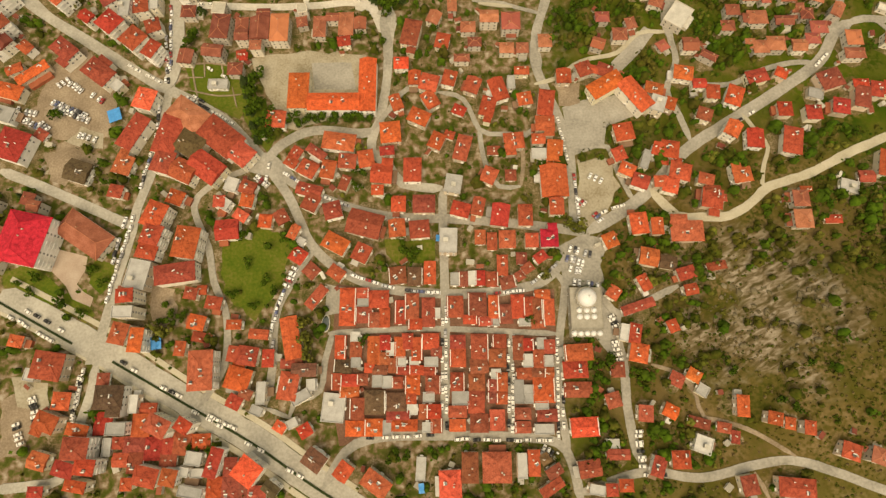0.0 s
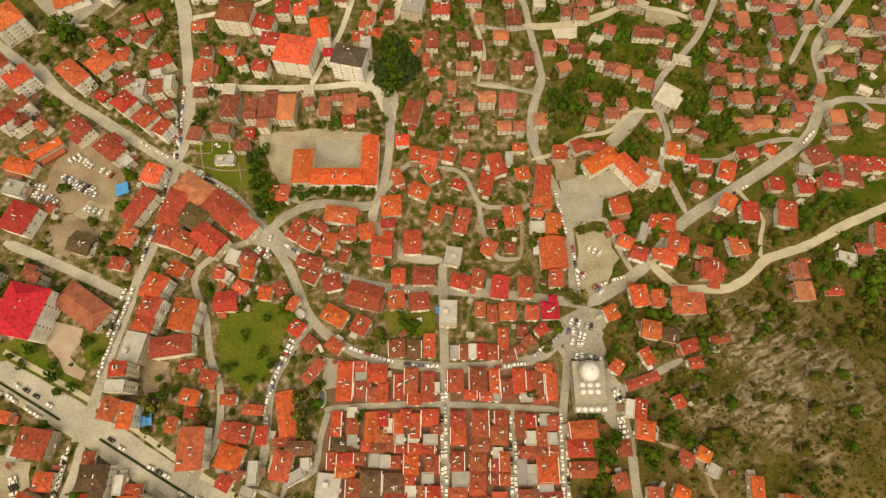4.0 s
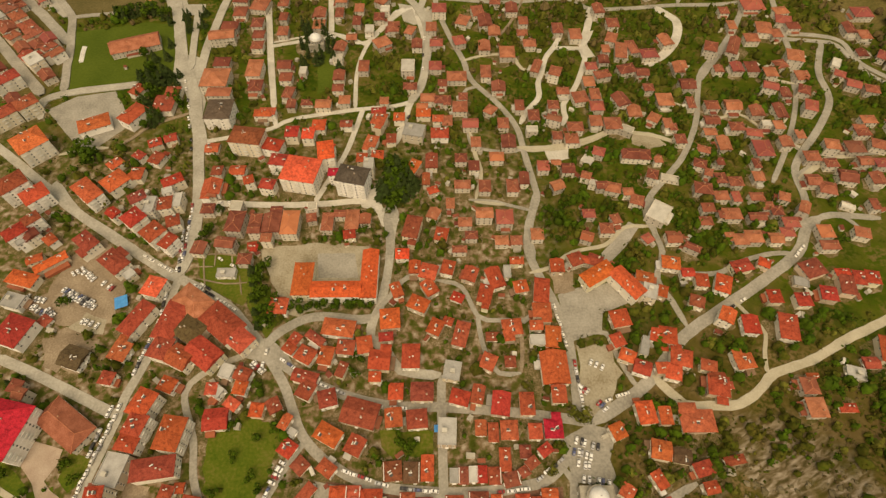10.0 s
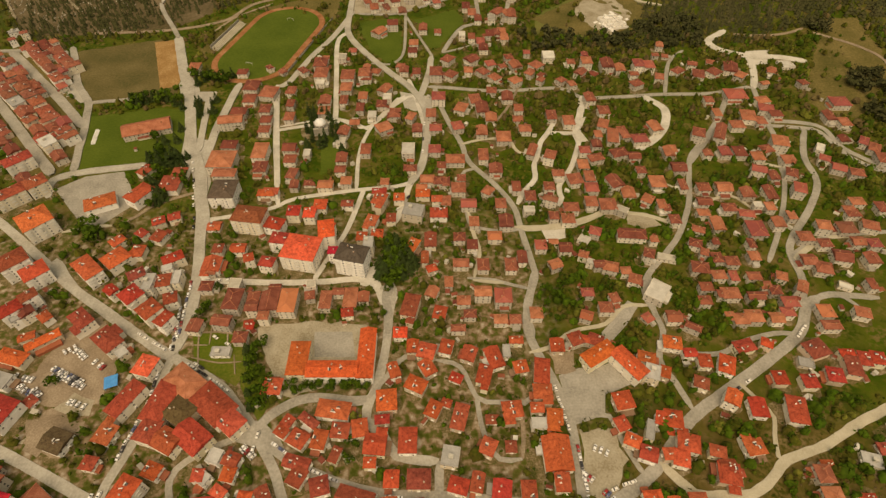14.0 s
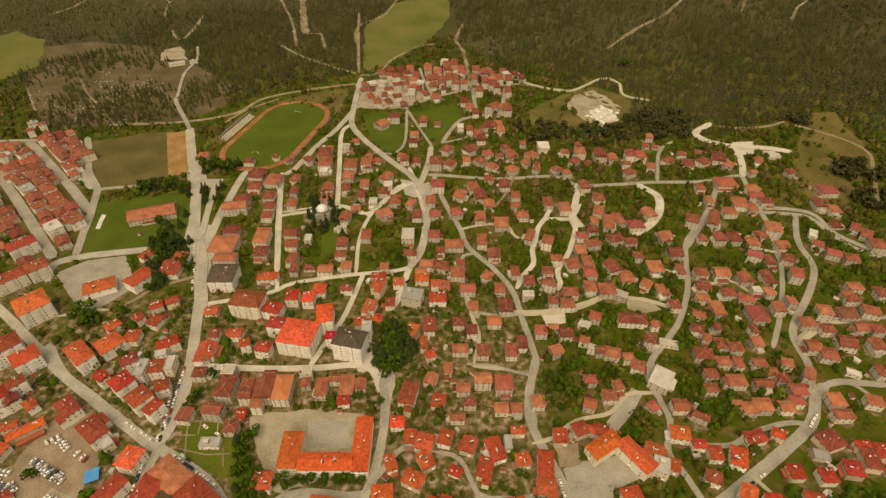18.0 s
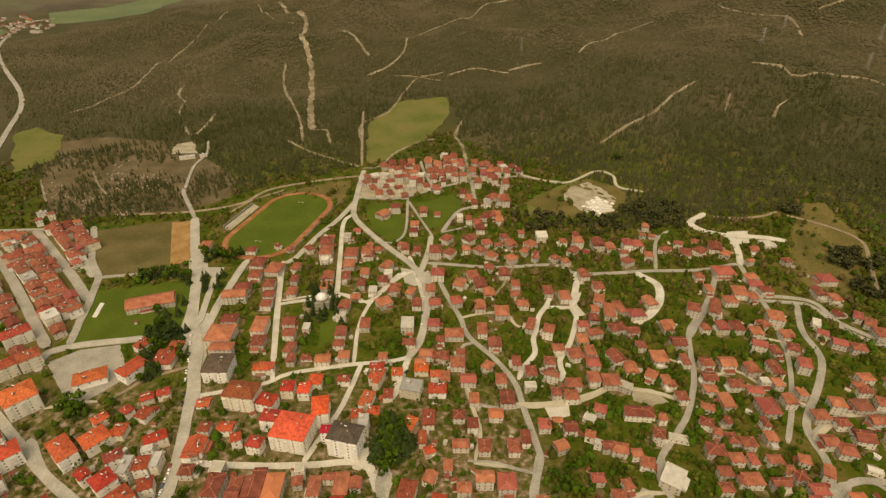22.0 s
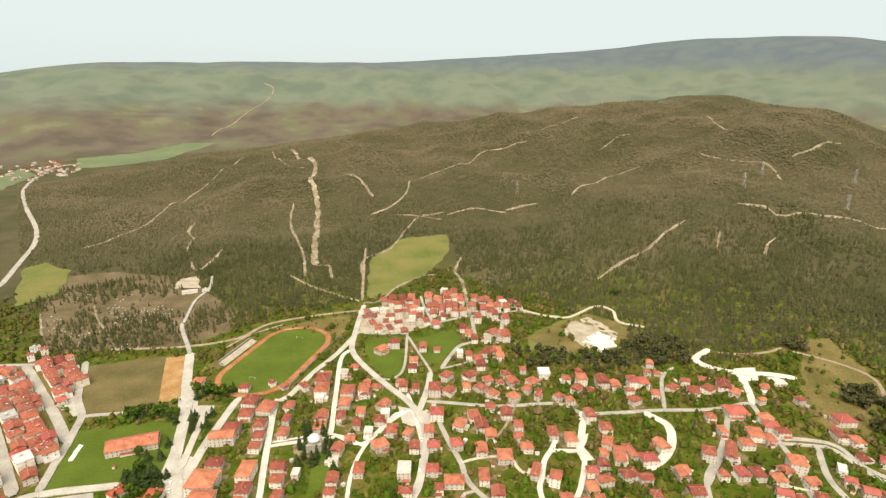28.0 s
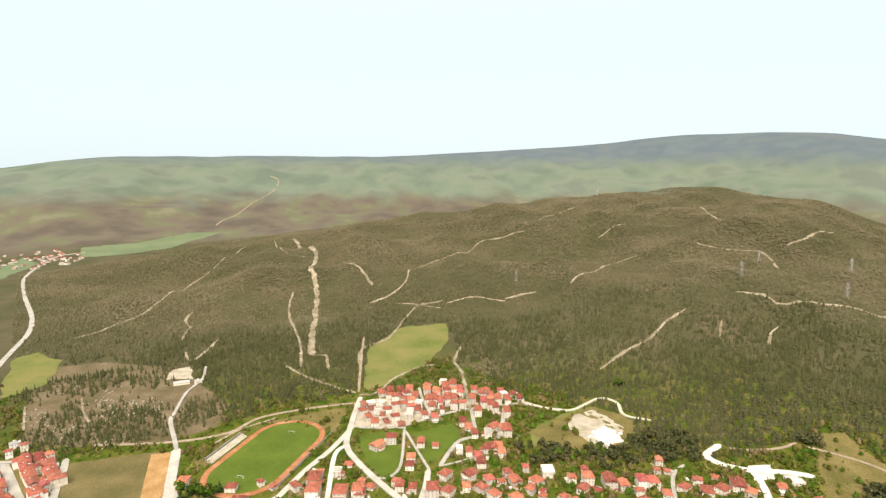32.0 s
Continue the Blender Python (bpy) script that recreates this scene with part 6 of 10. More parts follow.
house(277.1, 173.4, 8.1, 8.9, -10, 2, 'r')
house(136.5, 134.0, 9.8, 10.2, -10, 2, 'n')
house(141.3, 120.0, 11.7, 9.9, -15, 2, 'n')
house(134.7, 111.4, 8.3, 9.0, -15, 2, 's')
house(177.6, 117.3, 10.3, 8.4, 8, 2, 'o')
house(156.0, 114.9, 8.3, 6.2, -15, 2, 'b')
house(158.8, 107.4, 8.2, 5.3, 0, 2, 'n')
house(264.9, 124.2, 8.4, 16.3, -15, 2, 'n')
house(253.3, 117.0, 8.4, 6.4, 0, 1, 'b')
house(241.9, 110.8, 10.4, 7.8, -15, 1, 'f')
house(215.7, 108.2, 6.3, 4.5, 0, 1, 'n')
house(-53.8, 40.6, 8.4, 20.6, 0, 1, 'n')
house(-45.4, 48.3, 5.8, 5.2, 0, 1, 'n')
house(-44.8, 35.9, 8.3, 8.2, 0, 1, 'b')
house(-36.4, 44.8, 10.3, 9.0, 0, 1, 'n')
house(-38.5, 33.1, 6.4, 7.5, 0, 1, 'b')
house(-33.0, 34.3, 5.2, 10.0, 0, 1, 'n')
house(-24.3, 37.4, 5.2, 12.4, 0, 1, 'r')
house(-17.8, 40.4, 7.1, 14.4, 0, 1, 'b')
house(-15.8, 30.6, 7.0, 5.2, 0, 1, 'n')
house(-8.4, 37.3, 6.5, 15.7, 0, 1, 'n')
house(-4.4, 36.7, 5.2, 5.7, 0, 1, 'f')
house(-57.1, 18.0, 5.2, 12.4, 0, 1, 'n')
house(-49.0, 23.9, 5.2, 5.2, 0, 1, 'f')
house(-48.5, 16.5, 5.7, 8.4, 0, 1, 'b')
house(-48.3, 9.8, 5.2, 5.2, 0, 1, 'g')
house(-38.5, 16.4, 6.3, 14.3, 0, 1, 'n')
house(-32.5, 20.5, 5.2, 7.3, 0, 1, 'r')
house(-33.4, 11.7, 5.7, 6.0, 0, 1, 'n')
house(-29.1, 17.0, 5.2, 7.2, 0, 1, 'f')
house(-24.2, 17.8, 5.2, 10.8, 0, 1, 'n')
house(-20.0, 21.1, 5.2, 7.9, 0, 1, 'n')
house(-14.7, 16.9, 5.2, 11.9, 0, 1, 'n')
house(-23.4, 10.0, 5.2, 5.2, 0, 1, 'f')
house(-16.2, 10.0, 5.2, 5.2, 0, 1, 'f')
house(-7.4, 21.0, 8.8, 7.9, 0, 1, 'n')
house(-4.0, 15.1, 5.2, 5.2, 0, 1, 'b')
house(-6.8, 9.9, 7.5, 5.2, 0, 1, 'f')
house(-51.3, 0.1, 9.2, 5.8, 0, 1, 'r')
house(-44.4, 0.6, 5.2, 5.3, 0, 1, 'b')
house(-51.3, -5.8, 9.7, 5.2, 0, 1, 'n')
house(-36.4, -0.3, 5.2, 6.4, 0, 1, 'g')
house(-30.7, -0.8, 5.2, 6.4, 0, 1, 'g')
house(-25.2, -1.1, 5.2, 5.2, 0, 1, 'b')
house(-17.1, -2.3, 7.4, 9.7, 0, 1, 'n')
house(-5.8, -2.3, 7.4, 9.1, 0, 1, 'n')
house(-37.4, -11.4, 10.8, 11.7, 0, 1, 'd')
house(-25.9, -11.4, 10.8, 9.0, 0, 1, 'd')
house(-17.9, -9.3, 5.2, 5.7, 0, 1, 'n')
house(-17.0, -15.3, 5.5, 5.2, 0, 1, 'f')
house(-46.9, -14.7, 7.2, 10.5, 0, 1, 'b')
house(-24.8, -18.8, 11.3, 5.2, 0, 1, 'n')
house(-21.2, -23.4, 13.0, 5.2, 0, 1, 'n')
house(-47.9, -24.9, 8.9, 7.1, 0, 1, 'o')
house(-37.7, -24.4, 8.9, 8.1, 0, 1, 'o')
house(-30.2, -24.5, 5.2, 7.1, 0, 1, 'g')
house(-5.5, -16.4, 7.2, 6.7, 0, 1, 'r')
house(-9.0, -24.5, 5.2, 5.2, 0, 1, 'f')
house(-4.0, -23.5, 5.2, 7.1, 0, 1, 'b')
house(-8.2, -8.8, 6.1, 5.2, 0, 1, 'f')
house(6.6, 40.3, 8.4, 11.3, 0, 1, 'b')
house(19.1, 41.5, 9.6, 12.6, 0, 1, 'b')
house(28.5, 40.2, 5.2, 12.4, 0, 1, 'n')
house(41.9, 40.2, 6.5, 12.6, 0, 1, 'n')
house(48.2, 40.2, 5.2, 10.1, 0, 1, 'n')
house(56.1, 47.0, 7.7, 4.5, 0, 1, 'n')
house(52.8, 38.3, 5.2, 11.3, 0, 1, 'b')
house(59.2, 37.0, 5.8, 14.0, 0, 1, 'n')
house(7.9, 20.7, 7.6, 6.7, 0, 1, 'n')
house(7.8, 11.9, 8.1, 8.9, 0, 1, 'n')
house(20.1, 17.7, 8.8, 13.7, 0, 1, 'b')
house(30.9, 20.9, 6.9, 6.7, 0, 1, 'n')
house(29.6, 11.8, 8.7, 8.9, 0, 1, 'b')
house(41.4, 17.3, 5.2, 12.4, 0, 1, 'b')
house(47.0, 19.0, 5.2, 6.1, 0, 1, 'r')
house(46.6, 10.3, 5.2, 7.1, 0, 1, 'f')
house(54.5, 19.6, 5.2, 6.1, 0, 1, 'f')
house(52.6, 11.4, 5.2, 9.5, 0, 1, 'b')
house(58.8, 17.8, 5.2, 6.7, 0, 1, 'b')
house(57.8, 10.0, 5.2, 6.0, 0, 1, 'f')
house(7.6, -1.0, 6.8, 9.2, 0, 1, 'n')
house(18.1, -1.0, 8.0, 8.1, 0, 1, 'b')
house(17.9, -8.8, 7.9, 5.2, 0, 1, 'n')
house(28.7, 3.2, 5.2, 5.2, 0, 1, 'f')
house(27.0, -2.7, 5.2, 5.8, 0, 1, 'b')
house(31.8, -1.1, 5.2, 9.2, 0, 1, 'n')
house(26.8, -9.2, 5.2, 5.2, 0, 1, 'b')
house(31.5, -9.7, 5.2, 5.2, 0, 1, 'n')
house(40.9, -6.2, 5.2, 12.4, 0, 1, 'g')
house(46.3, -5.3, 5.2, 5.2, 0, 1, 'f')
house(54.5, -5.4, 10.9, 12.5, 0, 1, 'n')
house(7.4, -16.5, 9.0, 5.2, 0, 1, 'b')
house(7.3, -23.5, 7.7, 5.5, 0, 1, 'n')
house(19.0, -22.5, 8.9, 8.7, 0, 1, 'b')
house(28.7, -20.9, 7.2, 9.8, 0, 1, 'n')
house(42.6, -17.7, 7.8, 5.2, 0, 1, 'b')
house(55.7, -18.6, 10.1, 5.6, 0, 1, 'b')
house(42.2, -24.7, 7.7, 5.2, 0, 1, 'b')
house(53.8, -25.8, 10.1, 5.2, 0, 1, 'g')
house(3.1, 77.6, 9.8, 14.1, -2, 3, 'f')
house(10.4, 96.9, 10.1, 7.9, -15, 2, 'r')
house(20.7, 98.6, 6.2, 10.0, -12, 2, 'b')
house(33.4, 93.3, 9.4, 12.6, -8, 2, 'r')
house(48.1, 93.3, 7.4, 12.0, 0, 2, 'n')
house(66.6, 98.4, 7.5, 9.3, 0, 2, 'n')
house(21.7, 80.6, 5.4, 7.7, 0, 1, 'n')
house(28.5, 78.2, 4.8, 9.6, 0, 1, 'b')
house(37.4, 79.5, 8.7, 9.7, 0, 1, 'n')
house(34.1, 64.0, 5.3, 11.3, 0, 1, 'n')
house(51.2, 78.0, 6.6, 7.6, 0, 2, 'n')
house(61.3, 79.3, 9.2, 9.6, 0, 2, 'm')
house(45.2, 67.9, 5.3, 6.1, 0, 1, 'b')
house(55.7, 68.2, 6.4, 4.9, 35, 2, 'r')
house(48.0, 61.7, 5.8, 4.5, 35, 2, 'b')
house(11.5, 56.0, 4.5, 7.9, 0, 1, 'b')
house(16.7, 56.7, 4.5, 7.9, 0, 1, 'f')
house(21.4, 56.6, 4.5, 7.9, 0, 1, 'r')
house(28.1, 55.9, 5.9, 7.9, 0, 1, 'n')
house(36.9, 54.0, 7.8, 6.5, 12, 1, 'b')
house(43.8, 57.8, 4.5, 4.5, 30, 1, 'b')
house(6.5, 56.1, 4.5, 7.2, 0, 1, 'g')
house(113.8, 87.9, 9.3, 11.9, 5, 2, 'o')
house(96.4, 77.9, 7.0, 7.9, 22, 2, 'o')
house(124.3, 86.1, 6.1, 9.1, 0, 2, 'n')
house(117.7, 67.9, 9.8, 9.4, -12, 2, 'n')
house(113.6, 52.9, 5.2, 8.5, 25, 2, 'n')
house(95.7, 47.3, 6.2, 6.3, -35, 2, 'n')
house(109.8, 39.9, 18.3, 4.5, 18, 1, 'b')
house(74.0, 14.4, 14.6, 8.2, 3, 2, 'n')
house(71.7, 5.2, 12.6, 8.0, 2, 2, 'r')
house(73.0, -5.4, 14.3, 7.3, 0, 1, 'b')
house(95.6, 5.2, 6.7, 7.5, 0, 1, 'b')
house(106.0, 24.5, 5.6, 10.2, -12, 2, 'n')
house(100.1, 25.2, 4.5, 9.1, -12, 2, 'f')
house(107.1, 14.0, 9.1, 9.4, -12, 2, 'o')
house(91.1, -10.9, 7.1, 7.1, 15, 2, 'b')
house(107.8, -17.8, 7.0, 7.6, -5, 2, 'n')
house(74.9, -24.6, 13.9, 9.0, 3, 2, 's')
house(127.2, -0.3, 6.9, 6.6, -28, 1, 'b')
house(135.7, 1.9, 6.7, 5.6, -32, 2, 'o')
house(140.5, -6.0, 6.1, 6.0, -32, 1, 'g')
house(121.2, -16.7, 6.7, 6.2, -28, 2, 'o')
house(158.9, -14.1, 5.7, 10.3, -5, 2, 'o')
house(173.3, -20.3, 6.8, 5.8, -12, 2, 'n')
house(181.3, -23.0, 4.5, 5.3, -10, 1, 'n')
house(188.6, -24.8, 5.0, 6.2, -8, 2, 'n')
house(136.8, -22.9, 10.9, 4.5, -15, 1, 'b')
house(149.7, -25.5, 6.7, 4.5, -10, 1, 'b')
house(127.2, 28.6, 5.0, 6.0, 20, 2, 'n')
house(-213.0, -40.0, 9.0, 7.9, -15, 2, 'n')
house(-191.1, -33.4, 12.9, 10.6, -3, 4, 'n')
house(-197.2, -43.9, 10.6, 6.7, -15, 3, 'r')
house(-184.8, -42.4, 9.9, 7.1, -5, 4, 'r')
house(-190.1, -52.0, 10.5, 4.9, -10, 3, 'n')
house(-173.6, -31.6, 5.5, 5.2, 0, 1, 'n')
house(-171.3, -40.1, 7.3, 6.3, 0, 1, 'n')
house(-179.6, -33.6, 4.5, 9.2, 0, 1, 'f')
house(-165.1, -51.6, 5.3, 5.5, 0, 2, 'n')
house(-154.4, -47.6, 11.7, 8.8, -12, 3, 'n')
house(-142.5, -48.0, 7.6, 7.6, -10, 3, 'n')
house(-131.5, -39.2, 8.4, 6.7, -8, 2, 'g')
house(-136.7, -45.8, 6.0, 4.5, -8, 2, 'f')
house(-130.2, -46.8, 6.6, 4.5, 0, 1, 'f')
house(-119.9, -41.0, 5.9, 14.3, -15, 3, 'r')
house(-131.9, -55.7, 12.3, 5.4, -10, 2, 'g')
house(-211.9, -55.1, 7.1, 4.5, 0, 2, 'r')
house(-101.3, -44.8, 12.0, 11.2, -35, 4, 's')
house(-89.2, -53.7, 7.6, 5.2, -35, 3, 'd')
house(-67.6, -39.9, 10.2, 8.6, -35, 3, 'd')
house(-52.2, -45.5, 7.2, 8.1, -35, 3, 'n')
house(-35.2, -51.5, 14.0, 8.4, -35, 3, 'n')
house(-12.3, -45.3, 4.9, 11.7, -3, 1, 'f')
house(3.1, -53.1, 10.6, 14.1, 2, 2, 's')
house(13.5, -44.4, 7.7, 14.4, 0, 2, 'b')
house(27.6, -44.4, 14.2, 14.4, 0, 2, 'n')
house(40.9, -43.7, 4.8, 12.5, 0, 2, 'f')
house(47.1, -42.3, 5.4, 12.2, 0, 2, 'n')
house(52.8, -40.4, 4.5, 4.5, 30, 2, 'd')
house(57.5, -46.5, 7.8, 4.5, 30, 2, 'b')
house(55.9, -54.4, 12.1, 4.5, 32, 2, 'n')
house(76.1, -45.3, 10.7, 7.7, 8, 2, 'n')
house(92.2, -38.8, 11.4, 4.5, 0, 1, 'b')
house(89.8, -33.2, 6.7, 4.5, 0, 1, 'f')
house(112.3, -44.6, 5.8, 9.6, -20, 2, 'n')
house(94.5, -53.6, 6.5, 5.4, 0, 2, 'n')
house(79.3, -55.7, 7.7, 4.9, -10, 2, 'f')
house(87.0, -55.7, 5.3, 5.4, 0, 2, 'n')
house(35.0, 36.0, 7, 10, 2, 1, 'b')
house(9.0, -9.5, 9, 7, 0, 1, 'g')
house(19.5, 7.5, 9, 7, 2, 1, 'b')
house(-55.5, 8.0, 9, 7, -2, 1, 'd')
house(17.5, -14.2, 8, 5.5, 2, 1, 'b')
house(44.5, 3.2, 8, 5.5, 1, 1, 'b')
house(-58.5, -0.5, 5, 8, 1, 1, 'b')
house(-11.0, -16.5, 4.2, 7, -1, 1, 'b')
house(-28.0, 8.0, 4.2, 7, -2, 1, 'b')
house(-35.0, 5.5, 7, 4.2, 2, 1, 'b')
house(-22.0, 5.5, 7, 4.2, -2, 1, 'n')
house(23.5, 32.0, 7, 4.2, 2, 1, 'n')
house(46.0, 31.5, 7, 4.2, 1, 1, 'g')
house(-8.0, 5.0, 7, 4.2, -1, 1, 'n')
house(52.0, 3.5, 7, 4.2, -2, 1, 'b')
house(15.0, 33.0, 7, 4.2, -1, 1, 'n')
house(-15.0, 5.5, 7, 4.2, 0, 1, 'n')
house(-45.0, 43.0, 7, 4.2, 1, 1, 'g')
house(53.0, -13.5, 7, 4.2, 2, 1, 'g')
house(53.0, 30.5, 7, 4.2, 2, 1, 'b')
house(57.8, 3.8, 4.5, 4.5, -2, 1, 'n')
house(-40.8, 6.8, 4.5, 4.5, -1, 1, 'n')
house(46.2, -10.2, 4.5, 4.5, 2, 1, 'g')
house(29.2, 31.8, 4.5, 4.5, -1, 1, 'g')
house(-154.5, -34.5, 9, 11, 0, 1, 'r')
house(-112.0, -54.5, 9, 11, 1, 1, 'b')
house(-140.0, -32.0, 9, 11, -2, 1, 'b')
house(-162.5, -22.5, 9, 11, 0, 1, 'n')
house(-183.0, -21.5, 9, 11, 1, 1, 'r')
house(-165.0, -32.5, 11, 8, 2, 1, 'b')
house(-120.5, -54.0, 7, 10, -1, 1, 'n')
house(-163.5, -41.5, 7, 10, -1, 1, 'n')
house(-98.0, -57.0, 9, 7, -2, 1, 'b')
house(-129.5, -31.0, 9, 7, 2, 1, 'n')
house(-113.0, -44.0, 6, 9, -1, 1, 'b')
house(-146.0, -40.2, 8, 5.5, -1, 1, 'b')
house(-159.5, -14.2, 8, 5.5, -1, 1, 'n')
house(-147.0, -33.5, 5, 8, -1, 1, 'r')
house(-105.0, -55.5, 5, 8, -1, 1, 'b')
house(-186.5, 1.5, 6, 6, 0, 1, 'b')
far_house(-154.3, 156.8, 22.8, 15.9, -35, 3, 'n')
far_house(219.8, -38.3, 6.2, 7.4, -20, 2, 'n')
far_house(-207.1, 83.2, 31.6, 15.6, -33, 2, 'n')
far_house(-5.0, 225.8, 7.4, 8.3, -23, 2, 'n')
far_house(-52.0, 221.6, 7.5, 6.8, 90, 2, 'b')
far_house(209.3, 90.0, 9.7, 10.3, -0, 2, 'n')
far_house(-129.0, 189.6, 8.6, 7.5, -0, 2, 'n')
far_house(-61.0, 221.2, 8.6, 15.7, -0, 2, 'n')
far_house(-77.7, 219.3, 7.2, 14.1, -0, 2, 'n')
far_house(209.9, 102.5, 8.5, 9.1, -0, 2, 'n')
far_house(-116.6, 204.4, 6.7, 5.9, -0, 3, 'n')
far_house(-69.8, 226.2, 7.2, 5.1, -0, 2, 'n')
far_house(-102.5, 216.9, 10.7, 18.8, -0, 3, 'o')
far_house(-89.1, 222.9, 6.1, 6.3, 10, 2, 'n')
far_house(-114.9, 216.2, 11.4, 14.7, -0, 3, 'n')
far_house(-125.7, 211.5, 6.9, 7.7, 90, 3, 'n')
far_house(-143.1, 200.8, 11.8, 7.7, -7, 3, 'n')
far_house(-88.9, 230.5, 6.1, 6.2, 10, 3, 'g')
far_house(-161.0, 198.5, 8.9, 8.4, 83, 2, 'n')
far_house(-127.3, 221.7, 8.5, 7.6, 90, 2, 'n')
far_house(-114.1, 229.4, 7.6, 5.6, 1, 2, 'n')
far_house(-237.0, 99.5, 6.3, 5.9, -12, 3, 'n')
far_house(-139.9, 218.0, 10.7, 16.4, -4, 3, 'n')
far_house(-243.5, 104.9, 7.0, 6.8, -14, 2, 'b')
far_house(-257.5, 66.4, 8.9, 10.1, -14, 2, 'n')
far_house(-253.8, 81.6, 9.5, 10.5, -12, 3, 'n')
far_house(-141.9, 231.3, 8.3, 8.1, -4, 3, 'g')
far_house(-264.4, 80.4, 8.4, 7.3, -12, 2, 'n')
far_house(-265.1, 89.9, 8.5, 9.3, -12, 2, 'f')
far_house(-162.3, 231.0, 8.6, 7.8, -0, 2, 'n')
far_house(-265.4, 101.3, 10.8, 7.4, -12, 3, 'n')
far_house(-164.0, 246.7, 8.7, 10.5, -0, 2, 'n')
far_house(-275.9, 208.5, 9.7, 9.0, -41, 3, 'b')
far_house(-290.3, 210.9, 9.8, 8.1, 55, 2, 'n')
far_house(-268.3, 413.8, 40.7, 18.8, 20, 2, 'n')
far_house(76.7, 491.5, 10.7, 10.9, -57, 2, 'n')
far_house(56.3, 497.1, 9.6, 11.2, 40, 2, 'n')
far_house(11.5, 502.6, 10.7, 11.9, -35, 2, 'n')
far_house(102.5, 492.4, 7.0, 6.4, 53, 2, 'n')
far_house(-3.6, 503.5, 12.0, 15.8, 0, 3, 'n')
far_house(133.2, 485.7, 6.8, 8.9, 18, 2, 'n')
far_house(-93.0, 497.2, 12.9, 17.0, 0, 3, 'n')
far_house(-76.7, 500.8, 10.9, 14.4, 0, 3, 'n')
far_house(123.6, 492.3, 8.1, 7.7, 38, 2, 'n')
far_house(45.0, 508.6, 9.8, 11.6, 41, 2, 'n')
far_house(29.9, 510.9, 8.0, 10.6, 0, 2, 'n')
far_house(103.8, 501.3, 6.7, 5.2, 53, 2, 'b')
far_house(-120.4, 500.5, 13.0, 17.1, 0, 3, 'n')
far_house(93.5, 506.5, 8.4, 11.1, -37, 2, 'n')
far_house(-66.2, 513.0, 8.9, 8.8, -17, 1, 'b')
house(-330.7, 398.4, 9.0, 11.5, -41, 3, 'b')
far_house(-40.9, 519.1, 7.7, 7.9, -12, 2, 'n')
far_house(-75.9, 516.7, 7.0, 7.2, -12, 2, 'n')
far_house(65.9, 518.2, 7.1, 7.0, 19, 2, 'n')
far_house(198.8, 486.6, 10.1, 11.6, -64, 2, 'n')
far_house(53.5, 523.8, 9.4, 10.3, 19, 2, 'r')
far_house(79.8, 520.8, 10.6, 12.9, 19, 2, 'n')
far_house(145.3, 506.8, 8.9, 11.8, -39, 2, 'n')
far_house(-140.5, 510.0, 10.6, 7.3, -47, 2, 'n')
house(-339.5, 405.8, 9.1, 11.8, -39, 3, 'b')
far_house(101.5, 520.9, 11.8, 11.9, 39, 2, 'n')
far_house(8.7, 532.7, 10.5, 12.9, -36, 2, 'n')
far_house(159.6, 508.4, 7.7, 9.1, 51, 1, 'b')
far_house(33.9, 532.9, 12.6, 12.4, 42, 2, 'n')
far_house(-123.7, 520.7, 13.3, 17.6, 0, 3, 'n')
far_house(-162.7, 511.6, 6.9, 6.8, -47, 1, 'n')
far_house(200.3, 503.7, 8.6, 6.7, 0, 2, 'n')
far_house(73.9, 537.2, 8.3, 9.6, 13, 2, 'n')
far_house(-176.5, 515.4, 6.6, 5.5, -47, 2, 'n')
far_house(138.8, 527.2, 7.8, 9.4, 0, 2, 'n')
far_house(-202.5, 506.6, 9.5, 10.1, 90, 2, 'b')
far_house(224.9, 498.0, 8.2, 10.8, -16, 2, 'n')
far_house(-103.5, 537.1, 8.1, 10.7, 0, 2, 'g')
far_house(154.5, 524.8, 10.3, 13.5, 0, 3, 'w')
far_house(174.9, 518.8, 12.4, 16.3, 0, 3, 'n')
far_house(188.2, 515.3, 9.6, 12.6, 0, 2, 'n')
far_house(116.7, 539.7, 12.7, 15.6, 0, 2, 'f')
far_house(-121.8, 539.2, 6.7, 7.0, 0, 1, 'n')
far_house(94.0, 546.4, 7.2, 6.6, 90, 2, 'r')
far_house(207.7, 518.9, 10.2, 13.5, 0, 3, 'r')
far_house(218.1, 516.6, 10.2, 13.4, 0, 3, 'r')
far_house(-94.7, 554.1, 7.9, 8.1, 0, 1, 'r')
far_house(155.9, 542.2, 7.4, 6.4, 90, 2, 'r')
house(-377.6, 421.4, 10.3, 10.6, -34, 3, 'b')
far_house(246.8, 509.7, 11.4, 9.2, 35, 2, 'n')
far_house(266.8, 504.0, 11.3, 14.9, -16, 2, 'n')
far_house(-255.0, 516.5, 10.5, 13.9, 0, 2, 'n')
far_house(284.0, 507.6, 11.9, 11.5, 34, 2, 'n')
far_house(328.2, 486.5, 5.7, 7.6, -73, 2, 'n')
far_house(266.0, 523.2, 9.1, 7.8, -13, 2, 'n')
far_house(231.8, 541.0, 7.0, 5.5, -6, 2, 'n')
far_house(309.7, 502.1, 9.0, 11.9, -44, 2, 'n')
far_house(243.5, 543.4, 6.2, 6.8, -13, 1, 'n')
far_house(-68.6, 593.1, 11.8, 14.9, -36, 2, 'n')
far_house(70.4, 594.1, 8.9, 11.8, 0, 2, 'n')
